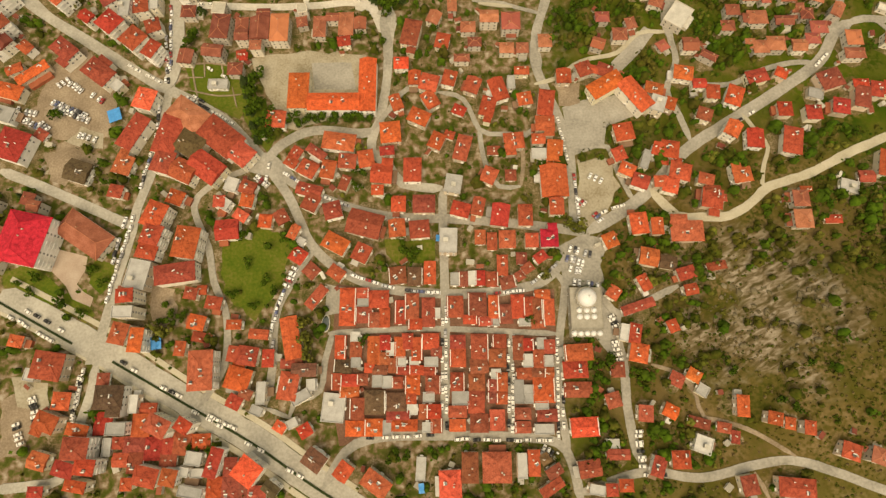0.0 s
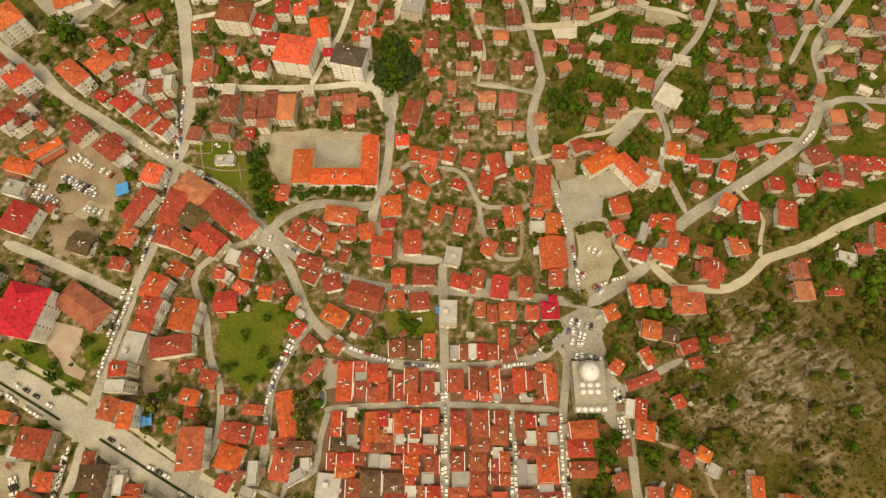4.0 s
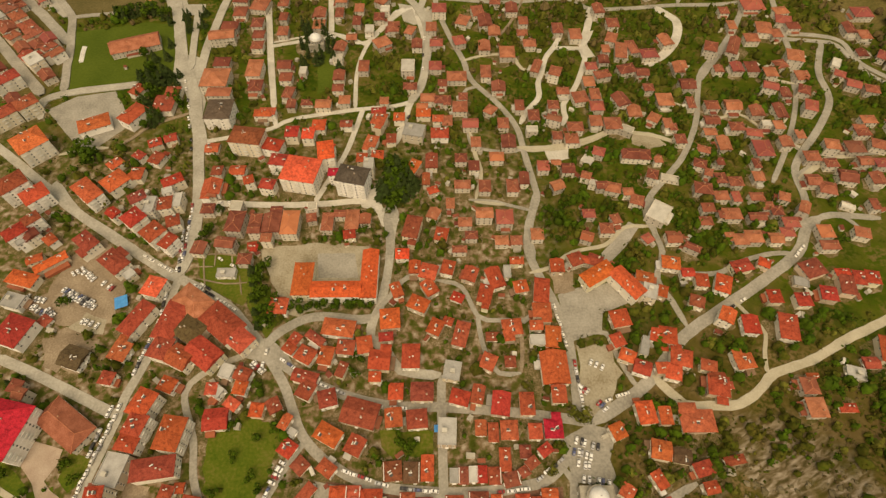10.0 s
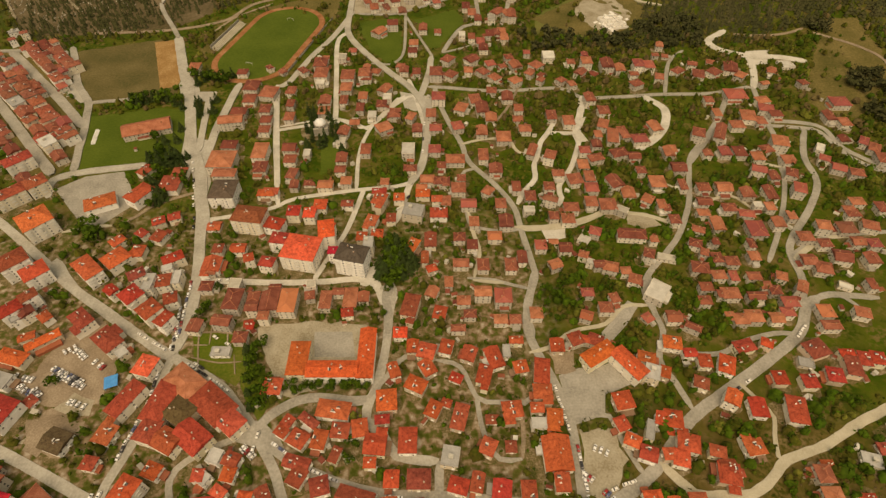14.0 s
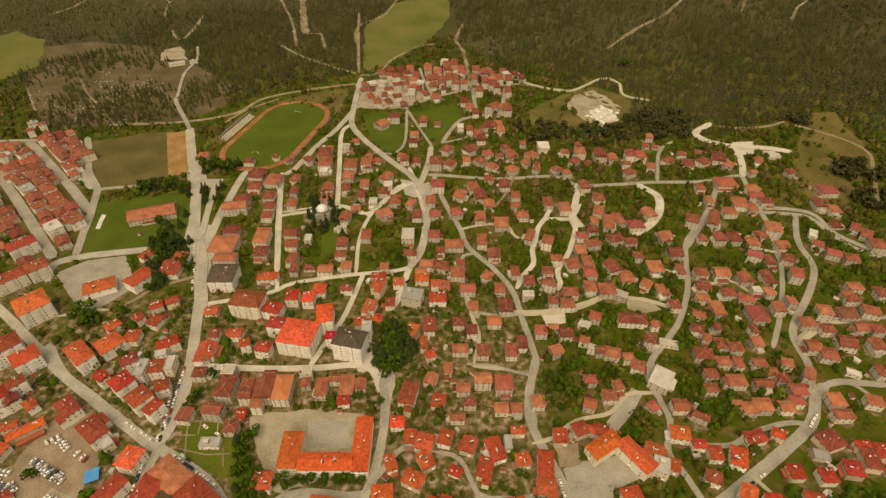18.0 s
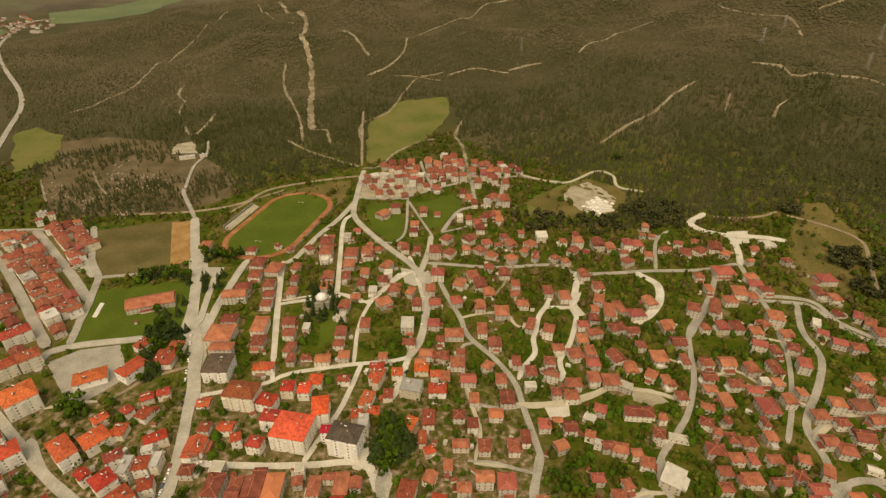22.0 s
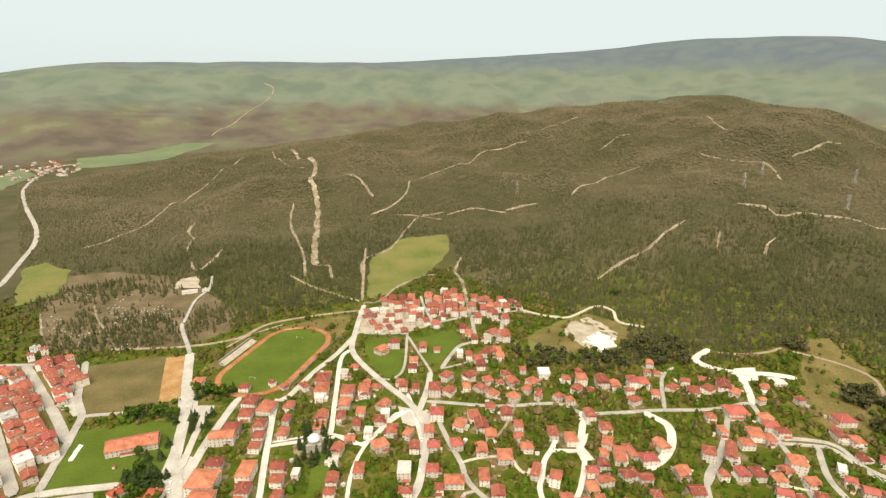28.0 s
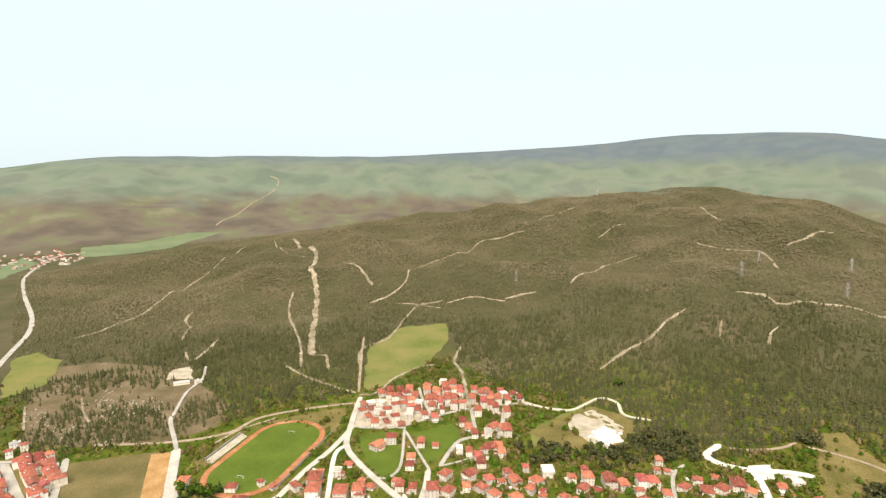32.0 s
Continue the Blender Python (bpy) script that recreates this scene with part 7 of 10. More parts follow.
far_house(304.2, 515.7, 13.3, 17.6, -17, 2, 'n')
far_house(289.4, 530.7, 9.2, 7.8, -17, 1, 'n')
far_house(367.0, 486.5, 8.1, 8.2, 17, 2, 'n')
far_house(241.9, 561.5, 9.3, 7.4, 77, 2, 'n')
far_house(344.1, 509.3, 9.0, 11.9, -17, 2, 'n')
far_house(364.7, 522.5, 13.6, 14.0, 0, 1, 'f')
far_house(81.0, 635.7, 10.2, 13.5, 21, 2, 'n')
far_house(68.5, 640.4, 11.4, 15.1, -41, 2, 'n')
house(-448.9, 517.5, 8.6, 10.0, -30, 3, 'b')
house(-469.8, 568.4, 5.9, 6.7, -52, 3, 'b')
house(-464.1, 583.4, 6.5, 7.4, -60, 3, 'b')
house(-480.7, 590.7, 7.2, 10.7, -47, 2, 'g')
far_house(51.6, 473.4, 9.3, 9.5, -5, 2, 's')
far_house(34.7, 458.8, 10.2, 15.2, 10, 2, 'n')
far_house(66.2, 463.0, 10.3, 13.4, 0, 2, 'n')
far_house(20.7, 444.8, 10.1, 13.7, -20, 2, 'n')
far_house(40.7, 443.9, 11.1, 16.5, 5, 2, 'n')
far_house(48.4, 427.8, 9.7, 12.0, 0, 2, 'n')
far_house(75.5, 443.1, 7.8, 10.6, 0, 2, 'b')
far_house(73.2, 426.0, 8.6, 8.2, 0, 2, 'n')
far_house(105.5, 432.6, 8.7, 14.2, 0, 2, 'n')
far_house(120.3, 423.4, 9.7, 13.8, 0, 2, 'n')
far_house(16.7, 415.8, 9.5, 11.5, 15, 2, 'r')
far_house(38.6, 407.9, 9.4, 12.9, 0, 2, 'n')
far_house(57.9, 399.3, 12.4, 14.3, 0, 2, 'n')
far_house(78.5, 411.5, 10.5, 9.6, 0, 2, 'n')
far_house(81.4, 380.3, 6.5, 15.3, -20, 2, 'n')
far_house(145.5, 457.0, 9.1, 13.4, 5, 3, 'n')
far_house(156.3, 439.5, 10.0, 12.7, 0, 2, 'n')
far_house(151.7, 418.9, 8.8, 13.0, -20, 2, 'n')
far_house(143.9, 402.9, 6.2, 9.5, 0, 2, 'n')
far_house(157.1, 401.2, 9.3, 20.1, -10, 2, 'n')
far_house(167.6, 405.6, 7.3, 16.9, 10, 2, 'n')
far_house(139.8, 388.6, 8.1, 9.1, 0, 2, 'n')
far_house(180.5, 397.0, 13.4, 11.2, 5, 2, 'r')
far_house(198.6, 414.5, 9.6, 13.9, 15, 2, 'n')
far_house(13.7, 368.3, 15.7, 11.3, 0, 2, 'n')
far_house(38.2, 373.8, 7.9, 14.7, 0, 2, 'n')
far_house(47.8, 355.4, 10.5, 10.8, 0, 2, 'n')
far_house(95.7, 370.4, 8.9, 10.9, -20, 3, 'n')
far_house(127.9, 380.4, 9.0, 8.8, 0, 2, 'r')
far_house(123.0, 360.8, 8.7, 11.3, 0, 2, 'n')
far_house(100.1, 349.6, 9.5, 7.8, 0, 2, 'n')
far_house(135.8, 370.1, 12.8, 8.5, 15, 2, 'n')
far_house(157.2, 376.4, 14.0, 10.4, 15, 2, 'n')
far_house(169.7, 372.5, 9.9, 8.7, 0, 2, 'n')
far_house(201.5, 378.1, 8.0, 12.3, 0, 2, 'n')
far_house(144.2, 335.8, 10.7, 13.4, 20, 3, 'n')
far_house(181.1, 339.0, 12.2, 13.6, 0, 2, 'n')
far_house(170.9, 353.4, 7.6, 8.1, 0, 2, 'n')
far_house(113.2, 342.5, 11.2, 12.0, 10, 2, 'n')
far_house(125.8, 346.1, 7.5, 12.2, 0, 2, 'n')
far_house(125.2, 332.0, 10.1, 10.1, 0, 2, 'r')
far_house(90.4, 333.3, 8.2, 8.7, 0, 2, 'n')
far_house(88.7, 315.5, 11.0, 5.5, -20, 3, 'd')
far_house(63.3, 333.3, 6.4, 11.4, 0, 2, 'b')
far_house(73.6, 321.8, 8.1, 10.9, 0, 2, 's')
far_house(15.7, 331.8, 11.0, 11.3, 0, 2, 'n')
far_house(18.4, 343.7, 6.5, 7.5, 0, 2, 'n')
far_house(39.7, 328.4, 7.5, 9.2, -35, 2, 'n')
far_house(23.4, 313.2, 11.5, 9.2, 0, 2, 'r')
far_house(49.0, 313.3, 7.9, 10.5, 0, 2, 'n')
far_house(104.6, 308.8, 11.4, 9.2, 0, 2, 'n')
far_house(121.7, 315.3, 8.9, 10.8, 0, 2, 'n')
far_house(134.5, 312.1, 12.4, 12.1, 0, 2, 'n')
far_house(153.8, 325.2, 10.0, 11.4, 0, 2, 'n')
far_house(168.0, 318.6, 8.1, 9.3, -35, 2, 'n')
far_house(5.4, 316.4, 7.0, 10.6, 0, 2, 'n')
far_house(177.4, 312.1, 6.1, 9.7, 0, 2, 'n')
far_house(5.5, 338.8, 5.5, 10.1, 0, 2, 'n')
far_house(291.9, 467.0, 19.7, 16.9, 0, 2, 'r')
far_house(262.5, 457.6, 8.0, 9.7, 0, 2, 'n')
far_house(263.4, 436.0, 6.6, 11.2, 0, 2, 'n')
far_house(314.5, 456.8, 12.6, 10.0, 10, 2, 'n')
far_house(313.2, 443.8, 13.4, 11.8, -15, 2, 'r')
far_house(318.3, 434.2, 11.0, 9.4, 0, 2, 'b')
far_house(291.2, 431.3, 13.2, 15.3, -10, 2, 'n')
far_house(275.6, 417.4, 11.8, 10.6, 0, 2, 'n')
far_house(299.9, 423.9, 8.7, 11.0, 0, 2, 'n')
far_house(234.4, 402.0, 10.3, 12.8, -20, 3, 'n')
far_house(254.1, 402.9, 8.6, 22.3, -25, 3, 'n')
far_house(303.2, 389.4, 13.3, 13.6, -15, 3, 'n')
far_house(263.6, 378.2, 10.0, 12.8, 0, 2, 'b')
far_house(251.0, 378.2, 9.0, 11.0, 0, 2, 'r')
far_house(234.9, 375.8, 7.0, 7.4, 0, 2, 'n')
far_house(277.5, 371.9, 9.9, 10.9, 0, 2, 'n')
far_house(288.9, 381.5, 10.1, 9.6, 15, 2, 'n')
far_house(302.8, 367.3, 10.8, 11.0, 0, 2, 'n')
far_house(269.5, 351.8, 11.1, 8.4, -20, 3, 'r')
far_house(297.8, 350.0, 8.7, 9.9, -25, 2, 'n')
far_house(281.1, 346.3, 7.5, 10.1, 0, 2, 'n')
far_house(269.5, 325.4, 8.2, 15.2, 0, 2, 'n')
far_house(294.3, 328.4, 9.0, 11.7, -20, 3, 'r')
far_house(334.5, 368.9, 8.1, 7.8, -30, 2, 'r')
far_house(341.2, 356.7, 10.4, 9.0, -25, 2, 'r')
far_house(353.5, 350.1, 10.5, 9.1, -15, 2, 'n')
far_house(337.2, 383.1, 6.6, 11.3, -30, 2, 'f')
far_house(388.6, 454.0, 16.9, 14.5, 0, 2, 'r')
far_house(367.6, 430.6, 8.8, 13.9, 0, 2, 'n')
far_house(377.7, 421.4, 9.7, 11.5, 0, 2, 'n')
far_house(367.9, 399.5, 8.4, 8.7, 0, 1, 'b')
far_house(381.3, 393.3, 6.8, 12.0, -35, 2, 'r')
far_house(385.7, 383.4, 8.4, 11.7, -35, 2, 'n')
far_house(387.0, 369.0, 11.9, 13.6, -10, 2, 'n')
far_house(205.8, 382.2, 6.0, 9.1, 0, 2, 'n')
far_house(203.7, 357.2, 11.6, 11.5, 0, 2, 'n')
far_house(201.2, 335.5, 5.5, 12.1, 0, 2, 'n')
far_house(217.3, 332.1, 10.1, 9.2, 0, 2, 'n')
far_house(233.7, 332.1, 12.0, 10.8, 0, 2, 'n')
far_house(250.9, 325.3, 10.0, 10.6, 0, 2, 'n')
far_house(212.5, 315.4, 10.7, 8.6, 0, 2, 'n')
far_house(230.1, 308.3, 10.6, 8.5, 0, 2, 'n')
far_house(254.1, 311.4, 7.0, 5.9, 0, 2, 'f')
far_house(335.6, 315.5, 10.8, 8.0, 0, 2, 'n')
far_house(324.9, 306.5, 8.8, 6.2, 0, 2, 'n')
far_house(352.1, 309.1, 7.9, 10.9, 0, 2, 'n')
far_house(263.1, 309.6, 7.0, 8.7, 0, 2, 'n')
far_house(180.7, 308.3, 5.2, 6.9, 0, 2, 'n')
far_house(15.2, 277.1, 8.2, 7.9, 0, 2, 'n')
far_house(26.9, 293.4, 6.7, 9.7, 0, 2, 'n')
far_house(51.7, 293.4, 10.2, 12.1, 0, 2, 'n')
far_house(41.9, 278.2, 9.9, 8.0, 0, 2, 'o')
far_house(70.8, 306.2, 8.7, 6.5, 0, 2, 'f')
far_house(24.6, 269.3, 7.2, 8.8, 0, 2, 'b')
far_house(15.7, 251.8, 10.9, 7.1, 0, 2, 'n')
far_house(31.7, 250.3, 7.7, 10.1, 0, 2, 'n')
far_house(51.7, 250.3, 7.7, 11.2, 0, 2, 'n')
far_house(60.5, 257.0, 6.2, 10.5, 0, 2, 'b')
far_house(6.7, 234.5, 5.1, 8.4, 0, 2, 'n')
far_house(30.0, 224.0, 11.0, 8.0, 0, 3, 'n')
far_house(43.7, 220.8, 10.9, 11.6, 0, 3, 'r')
far_house(16.7, 218.4, 8.6, 6.9, 0, 2, 'n')
far_house(20.7, 207.5, 7.7, 5.7, 0, 2, 'n')
far_house(12.4, 196.3, 8.9, 4.5, 0, 2, 'n')
far_house(40.9, 203.3, 8.3, 6.5, 0, 2, 'n')
far_house(50.7, 203.3, 6.9, 6.5, 0, 2, 'n')
far_house(65.2, 208.3, 7.7, 8.4, 0, 2, 'n')
far_house(75.6, 268.8, 8.0, 8.8, 0, 2, 'r')
far_house(85.3, 272.1, 6.4, 4.5, 0, 2, 'n')
far_house(93.5, 266.6, 8.8, 8.8, 0, 2, 'n')
far_house(83.8, 250.3, 8.3, 7.6, 20, 2, 'n')
far_house(100.2, 296.4, 9.4, 10.0, 0, 2, 'n')
far_house(89.7, 299.5, 6.8, 7.6, 0, 2, 'n')
far_house(109.9, 276.8, 8.2, 7.6, -35, 1, 'f')
far_house(118.7, 282.8, 8.2, 7.8, -20, 2, 'r')
far_house(105.8, 259.6, 6.5, 6.1, -20, 2, 'n')
far_house(109.7, 252.8, 5.0, 4.5, -20, 2, 'f')
far_house(115.5, 250.3, 6.9, 6.2, 0, 2, 'n')
far_house(123.5, 248.3, 10.1, 8.3, -15, 2, 'n')
far_house(133.6, 244.3, 6.8, 6.1, 0, 2, 'n')
far_house(138.3, 236.9, 8.1, 8.2, -20, 2, 'n')
far_house(102.6, 225.2, 8.1, 6.4, 0, 2, 'r')
far_house(120.5, 220.6, 5.7, 7.3, 15, 2, 'n')
far_house(112.9, 212.6, 8.6, 7.9, 0, 2, 'n')
far_house(98.6, 206.2, 7.5, 6.9, -20, 2, 'o')
far_house(146.1, 280.0, 21.0, 9.6, -5, 2, 'n')
far_house(153.0, 258.3, 7.1, 8.1, -20, 3, 'n')
far_house(161.6, 274.9, 5.6, 5.9, 0, 2, 'n')
far_house(151.6, 226.4, 13.1, 16.8, -35, 2, 'f')
far_house(140.3, 205.9, 6.3, 6.3, 30, 1, 'r')
far_house(144.4, 306.2, 9.4, 6.5, -30, 2, 'g')
far_house(183.1, 295.3, 7.7, 9.1, 0, 2, 'n')
far_house(207.8, 302.7, 8.7, 6.9, 0, 2, 'n')
far_house(198.1, 284.6, 9.0, 6.2, -20, 2, 'n')
far_house(215.0, 290.5, 8.5, 13.0, 0, 2, 'n')
far_house(206.9, 272.1, 4.8, 6.1, 0, 2, 'b')
far_house(191.6, 270.5, 8.7, 7.8, -20, 2, 'n')
far_house(195.5, 261.8, 5.1, 6.6, -20, 2, 'n')
far_house(202.9, 256.5, 7.1, 9.0, 0, 2, 'n')
far_house(213.0, 253.4, 9.4, 7.9, 0, 2, 'n')
far_house(188.0, 247.3, 11.7, 9.7, -10, 2, 'n')
far_house(198.8, 240.3, 9.2, 7.3, 0, 2, 'n')
far_house(209.1, 239.3, 5.2, 8.4, 0, 2, 'r')
far_house(223.7, 239.3, 9.2, 6.4, 0, 2, 'n')
far_house(230.9, 258.1, 7.1, 8.1, 0, 2, 'n')
far_house(233.5, 270.5, 4.8, 8.6, 0, 2, 'n')
far_house(243.4, 285.8, 12.7, 15.6, 0, 2, 'r')
far_house(241.5, 301.5, 11.3, 7.0, -10, 2, 'r')
far_house(262.6, 291.7, 8.5, 9.5, 0, 2, 'n')
far_house(276.1, 299.6, 6.0, 8.5, 0, 2, 'n')
far_house(276.9, 277.2, 10.8, 9.1, 0, 2, 'n')
far_house(294.3, 286.7, 10.1, 9.6, -10, 3, 'n')
far_house(288.5, 270.5, 9.0, 7.7, 0, 2, 'n')
far_house(312.8, 286.4, 12.8, 11.1, 0, 2, 'd')
far_house(325.5, 302.1, 10.5, 7.5, 0, 2, 'n')
far_house(269.1, 254.4, 9.5, 9.5, 0, 2, 'n')
far_house(277.1, 246.8, 10.9, 10.4, -15, 2, 'n')
far_house(295.4, 257.6, 12.0, 11.0, -10, 2, 'n')
far_house(332.9, 288.8, 11.3, 9.4, -20, 2, 'n')
far_house(314.3, 272.2, 9.0, 8.0, 0, 2, 'n')
far_house(325.9, 270.5, 9.0, 8.0, 0, 2, 'r')
far_house(316.6, 255.5, 9.5, 9.9, 0, 2, 'n')
far_house(287.1, 232.3, 8.8, 4.5, -25, 1, 'f')
far_house(304.1, 232.1, 5.1, 9.0, 0, 2, 'b')
far_house(243.4, 239.3, 6.9, 7.1, -20, 2, 'n')
far_house(228.9, 231.2, 7.4, 6.2, 0, 2, 'n')
far_house(233.8, 227.0, 7.4, 7.2, 0, 2, 's')
far_house(251.8, 227.6, 6.0, 9.5, -30, 3, 'n')
far_house(239.9, 217.0, 10.2, 7.9, 0, 2, 'r')
far_house(234.6, 208.6, 8.5, 6.6, 0, 2, 'r')
far_house(225.3, 204.0, 8.4, 7.3, 0, 2, 'n')
far_house(210.8, 205.2, 10.6, 9.1, 0, 2, 'n')
far_house(218.5, 221.9, 11.1, 5.9, 0, 2, 'n')
far_house(201.5, 224.2, 11.9, 8.8, 0, 2, 'n')
far_house(186.5, 229.8, 8.2, 6.9, 0, 2, 'b')
far_house(182.1, 218.3, 7.9, 6.6, 0, 2, 'b')
far_house(194.9, 223.7, 4.5, 5.8, 0, 2, 'b')
far_house(194.7, 205.3, 5.5, 6.2, 0, 2, 'n')
far_house(201.1, 203.2, 9.1, 8.1, 0, 2, 'n')
far_house(261.0, 209.5, 9.3, 9.8, 0, 2, 'o')
far_house(259.3, 198.1, 11.9, 6.5, 0, 2, 'n')
far_house(285.4, 208.2, 9.3, 8.0, -15, 2, 'n')
far_house(156.9, 205.3, 9.2, 8.7, 0, 2, 'b')
far_house(167.8, 258.8, 13.7, 5.5, -15, 1, 'g')
far_house(167.4, 197.0, 9.8, 4.5, -30, 2, 'n')
far_house(-99.8, 702.9, 6.8, 15.5, 20, 2, 'd')
far_house(-88.2, 667.0, 7.7, 14.2, 20, 2, 'b')
far_house(-78.5, 683.8, 8.9, 17.8, 10, 1, 'g')
far_house(-64.9, 658.3, 7.0, 13.9, 20, 1, 'd')
far_house(-78.6, 652.0, 9.3, 14.6, 10, 2, 'b')
far_house(-88.3, 695.9, 6.7, 14.4, 10, 1, 'd')
far_house(-71.9, 677.2, 6.5, 13.7, 0, 1, 'd')
far_house(-80.2, 745.8, 9.6, 18.4, 15, 2, 'b')
far_house(-68.4, 752.4, 9.7, 18.6, 10, 2, 'b')
far_house(-54.4, 754.7, 9.7, 20.9, 5, 2, 'b')
far_house(-41.3, 759.3, 9.8, 18.9, 5, 2, 'n')
far_house(-31.8, 728.7, 8.6, 19.8, 0, 3, 'b')
far_house(-36.0, 678.5, 8.8, 21.3, 0, 2, 'g')
far_house(-45.1, 648.8, 9.2, 12.7, 10, 1, 'd')
far_house(-26.6, 691.4, 7.4, 18.0, 0, 2, 'b')
far_house(-61.4, 710.5, 6.8, 12.8, 0, 1, 'g')
far_house(-16.1, 754.6, 9.7, 21.0, 5, 3, 'n')
far_house(-5.9, 720.6, 9.3, 19.4, 0, 3, 'b')
far_house(-1.1, 741.7, 8.7, 18.3, 0, 3, 'n')
far_house(10.6, 766.1, 9.8, 19.3, 0, 3, 'b')
far_house(21.7, 775.3, 9.9, 19.7, 0, 3, 'b')
far_house(14.1, 720.8, 8.5, 19.4, 0, 3, 'n')
far_house(-7.3, 703.2, 8.3, 16.6, 0, 2, 'b')
far_house(-14.0, 725.3, 7.0, 17.5, 0, 2, 'b')
far_house(23.0, 723.0, 6.9, 18.0, 0, 3, 'b')
far_house(31.5, 760.0, 7.3, 18.9, 0, 2, 'r')
far_house(3.7, 708.6, 6.8, 16.9, 0, 3, 'r')
far_house(6.0, 691.7, 5.9, 12.3, 0, 2, 'n')
far_house(52.4, 760.2, 9.8, 16.7, 0, 2, 'b')
far_house(61.9, 740.1, 9.6, 18.2, 0, 3, 'n')
far_house(62.4, 711.1, 8.4, 19.1, 0, 3, 'r')
far_house(71.2, 703.2, 9.1, 18.7, 0, 3, 'b')
far_house(83.1, 721.5, 8.5, 17.5, 0, 3, 'b')
far_house(90.2, 751.8, 8.9, 16.5, 0, 2, 'r')
far_house(95.8, 719.5, 7.7, 19.5, 0, 3, 'b')
far_house(105.8, 743.2, 8.8, 16.2, 0, 2, 'b')
far_house(47.9, 723.2, 8.5, 17.5, 0, 3, 'b')
far_house(52.8, 683.8, 8.9, 15.9, 0, 3, 'n')
far_house(76.7, 693.5, 8.2, 16.4, 0, 3, 'b')
far_house(90.3, 682.2, 8.1, 17.8, 0, 3, 'b')
far_house(74.4, 740.8, 7.9, 16.0, 0, 2, 'n')
far_house(113.9, 728.6, 7.0, 15.7, 0, 2, 'b')
far_house(31.9, 655.3, 8.6, 16.5, 0, 2, 'b')
far_house(38.5, 638.2, 9.1, 15.8, 0, 2, 'n')
far_house(-16.9, 674.7, 8.0, 13.6, 15, 2, 'b')
far_house(-3.9, 667.5, 8.7, 13.4, 10, 2, 'r')
far_house(84.8, 629.2, 9.0, 18.9, 0, 3, 'b')
far_house(60.9, 624.5, 8.2, 15.2, 0, 2, 'g')
far_house(45.0, 623.3, 7.5, 13.5, 0, 2, 'b')
far_house(45.5, 570.3, 8.3, 13.1, 0, 2, 'r')
far_house(56.8, 587.7, 8.5, 13.8, 0, 2, 'b')
far_house(65.3, 590.8, 7.8, 13.9, 0, 2, 'n')
far_house(72.4, 579.1, 8.4, 13.5, 0, 2, 'n')
far_house(48.0, 556.4, 9.4, 12.6, 0, 2, 'b')
far_house(35.9, 580.3, 7.0, 12.0, 0, 2, 'b')
far_house(25.3, 585.5, 7.1, 10.7, 0, 2, 'f')
far_house(-53.8, 607.3, 11.5, 13.0, 5, 3, 'b')
far_house(-18.8, 600.8, 8.6, 14.2, 0, 2, 'n')
far_house(-2.1, 597.4, 7.2, 9.5, 0, 1, 'n')
far_house(-28.5, 567.0, 9.5, 11.5, 0, 2, 'n')
far_house(-29.1, 550.5, 9.3, 11.0, 0, 2, 'b')
far_house(-36.7, 511.2, 8.7, 10.9, 0, 2, 'n')
far_house(-23.6, 507.6, 7.5, 10.8, 0, 2, 'b')
far_house(-187.6, 482.1, 14.0, 16.8, -5, 2, 'n')
far_house(-168.0, 470.5, 14.9, 18.3, -10, 2, 'n')
far_house(-184.5, 459.1, 11.3, 13.6, 0, 2, 'b')
far_house(-190.0, 438.3, 14.2, 10.8, 0, 2, 'b')
far_house(-165.8, 442.3, 9.9, 12.8, 0, 2, 'n')
far_house(-161.7, 425.3, 9.6, 10.3, 0, 2, 'b')
far_house(-146.1, 472.7, 8.1, 11.8, 0, 2, 's')
far_house(-143.4, 451.2, 6.7, 11.1, 0, 2, 'b')
far_house(-140.7, 430.0, 8.6, 12.3, 0, 2, 'n')
far_house(-192.6, 421.2, 21.2, 12.2, 8, 3, 'n')
far_house(-160.1, 410.0, 9.4, 9.8, 0, 2, 'n')
far_house(-186.2, 387.8, 13.1, 10.9, 0, 2, 'b')
far_house(-186.0, 364.4, 21.3, 21.3, 0, 3, 'n')
far_house(-179.1, 346.6, 18.7, 9.4, 0, 3, 's')
far_house(-155.8, 376.2, 11.8, 20.2, 0, 3, 'n')
far_house(-152.3, 358.1, 10.5, 12.8, 0, 2, 'n')
far_house(-132.1, 383.8, 11.0, 10.5, 0, 2, 'b')
far_house(-128.8, 368.0, 9.7, 9.9, 0, 2, 'b')
far_house(-123.9, 349.3, 7.5, 12.3, -10, 2, 'n')
far_house(-119.7, 335.8, 6.4, 8.8, 0, 2, 'n')
far_house(-115.7, 376.5, 5.9, 8.6, 0, 2, 'f')
far_house(-107.9, 340.3, 9.3, 6.1, 0, 1, 'n')
far_house(-120.0, 488.7, 8.3, 10.1, 0, 2, 'f')
far_house(-110.7, 456.3, 10.1, 13.2, 0, 2, 'n')
far_house(-109.7, 439.6, 9.9, 12.5, 0, 2, 'n')
far_house(-92.7, 456.4, 6.8, 13.1, 0, 2, 'n')
far_house(-75.7, 444.5, 6.6, 12.6, 0, 2, 'b')
far_house(-74.9, 463.6, 8.0, 11.3, 0, 2, 'n')
far_house(-92.9, 479.3, 10.5, 14.1, 0, 2, 'n')
far_house(-74.4, 498.1, 9.6, 12.5, 0, 2, 'n')
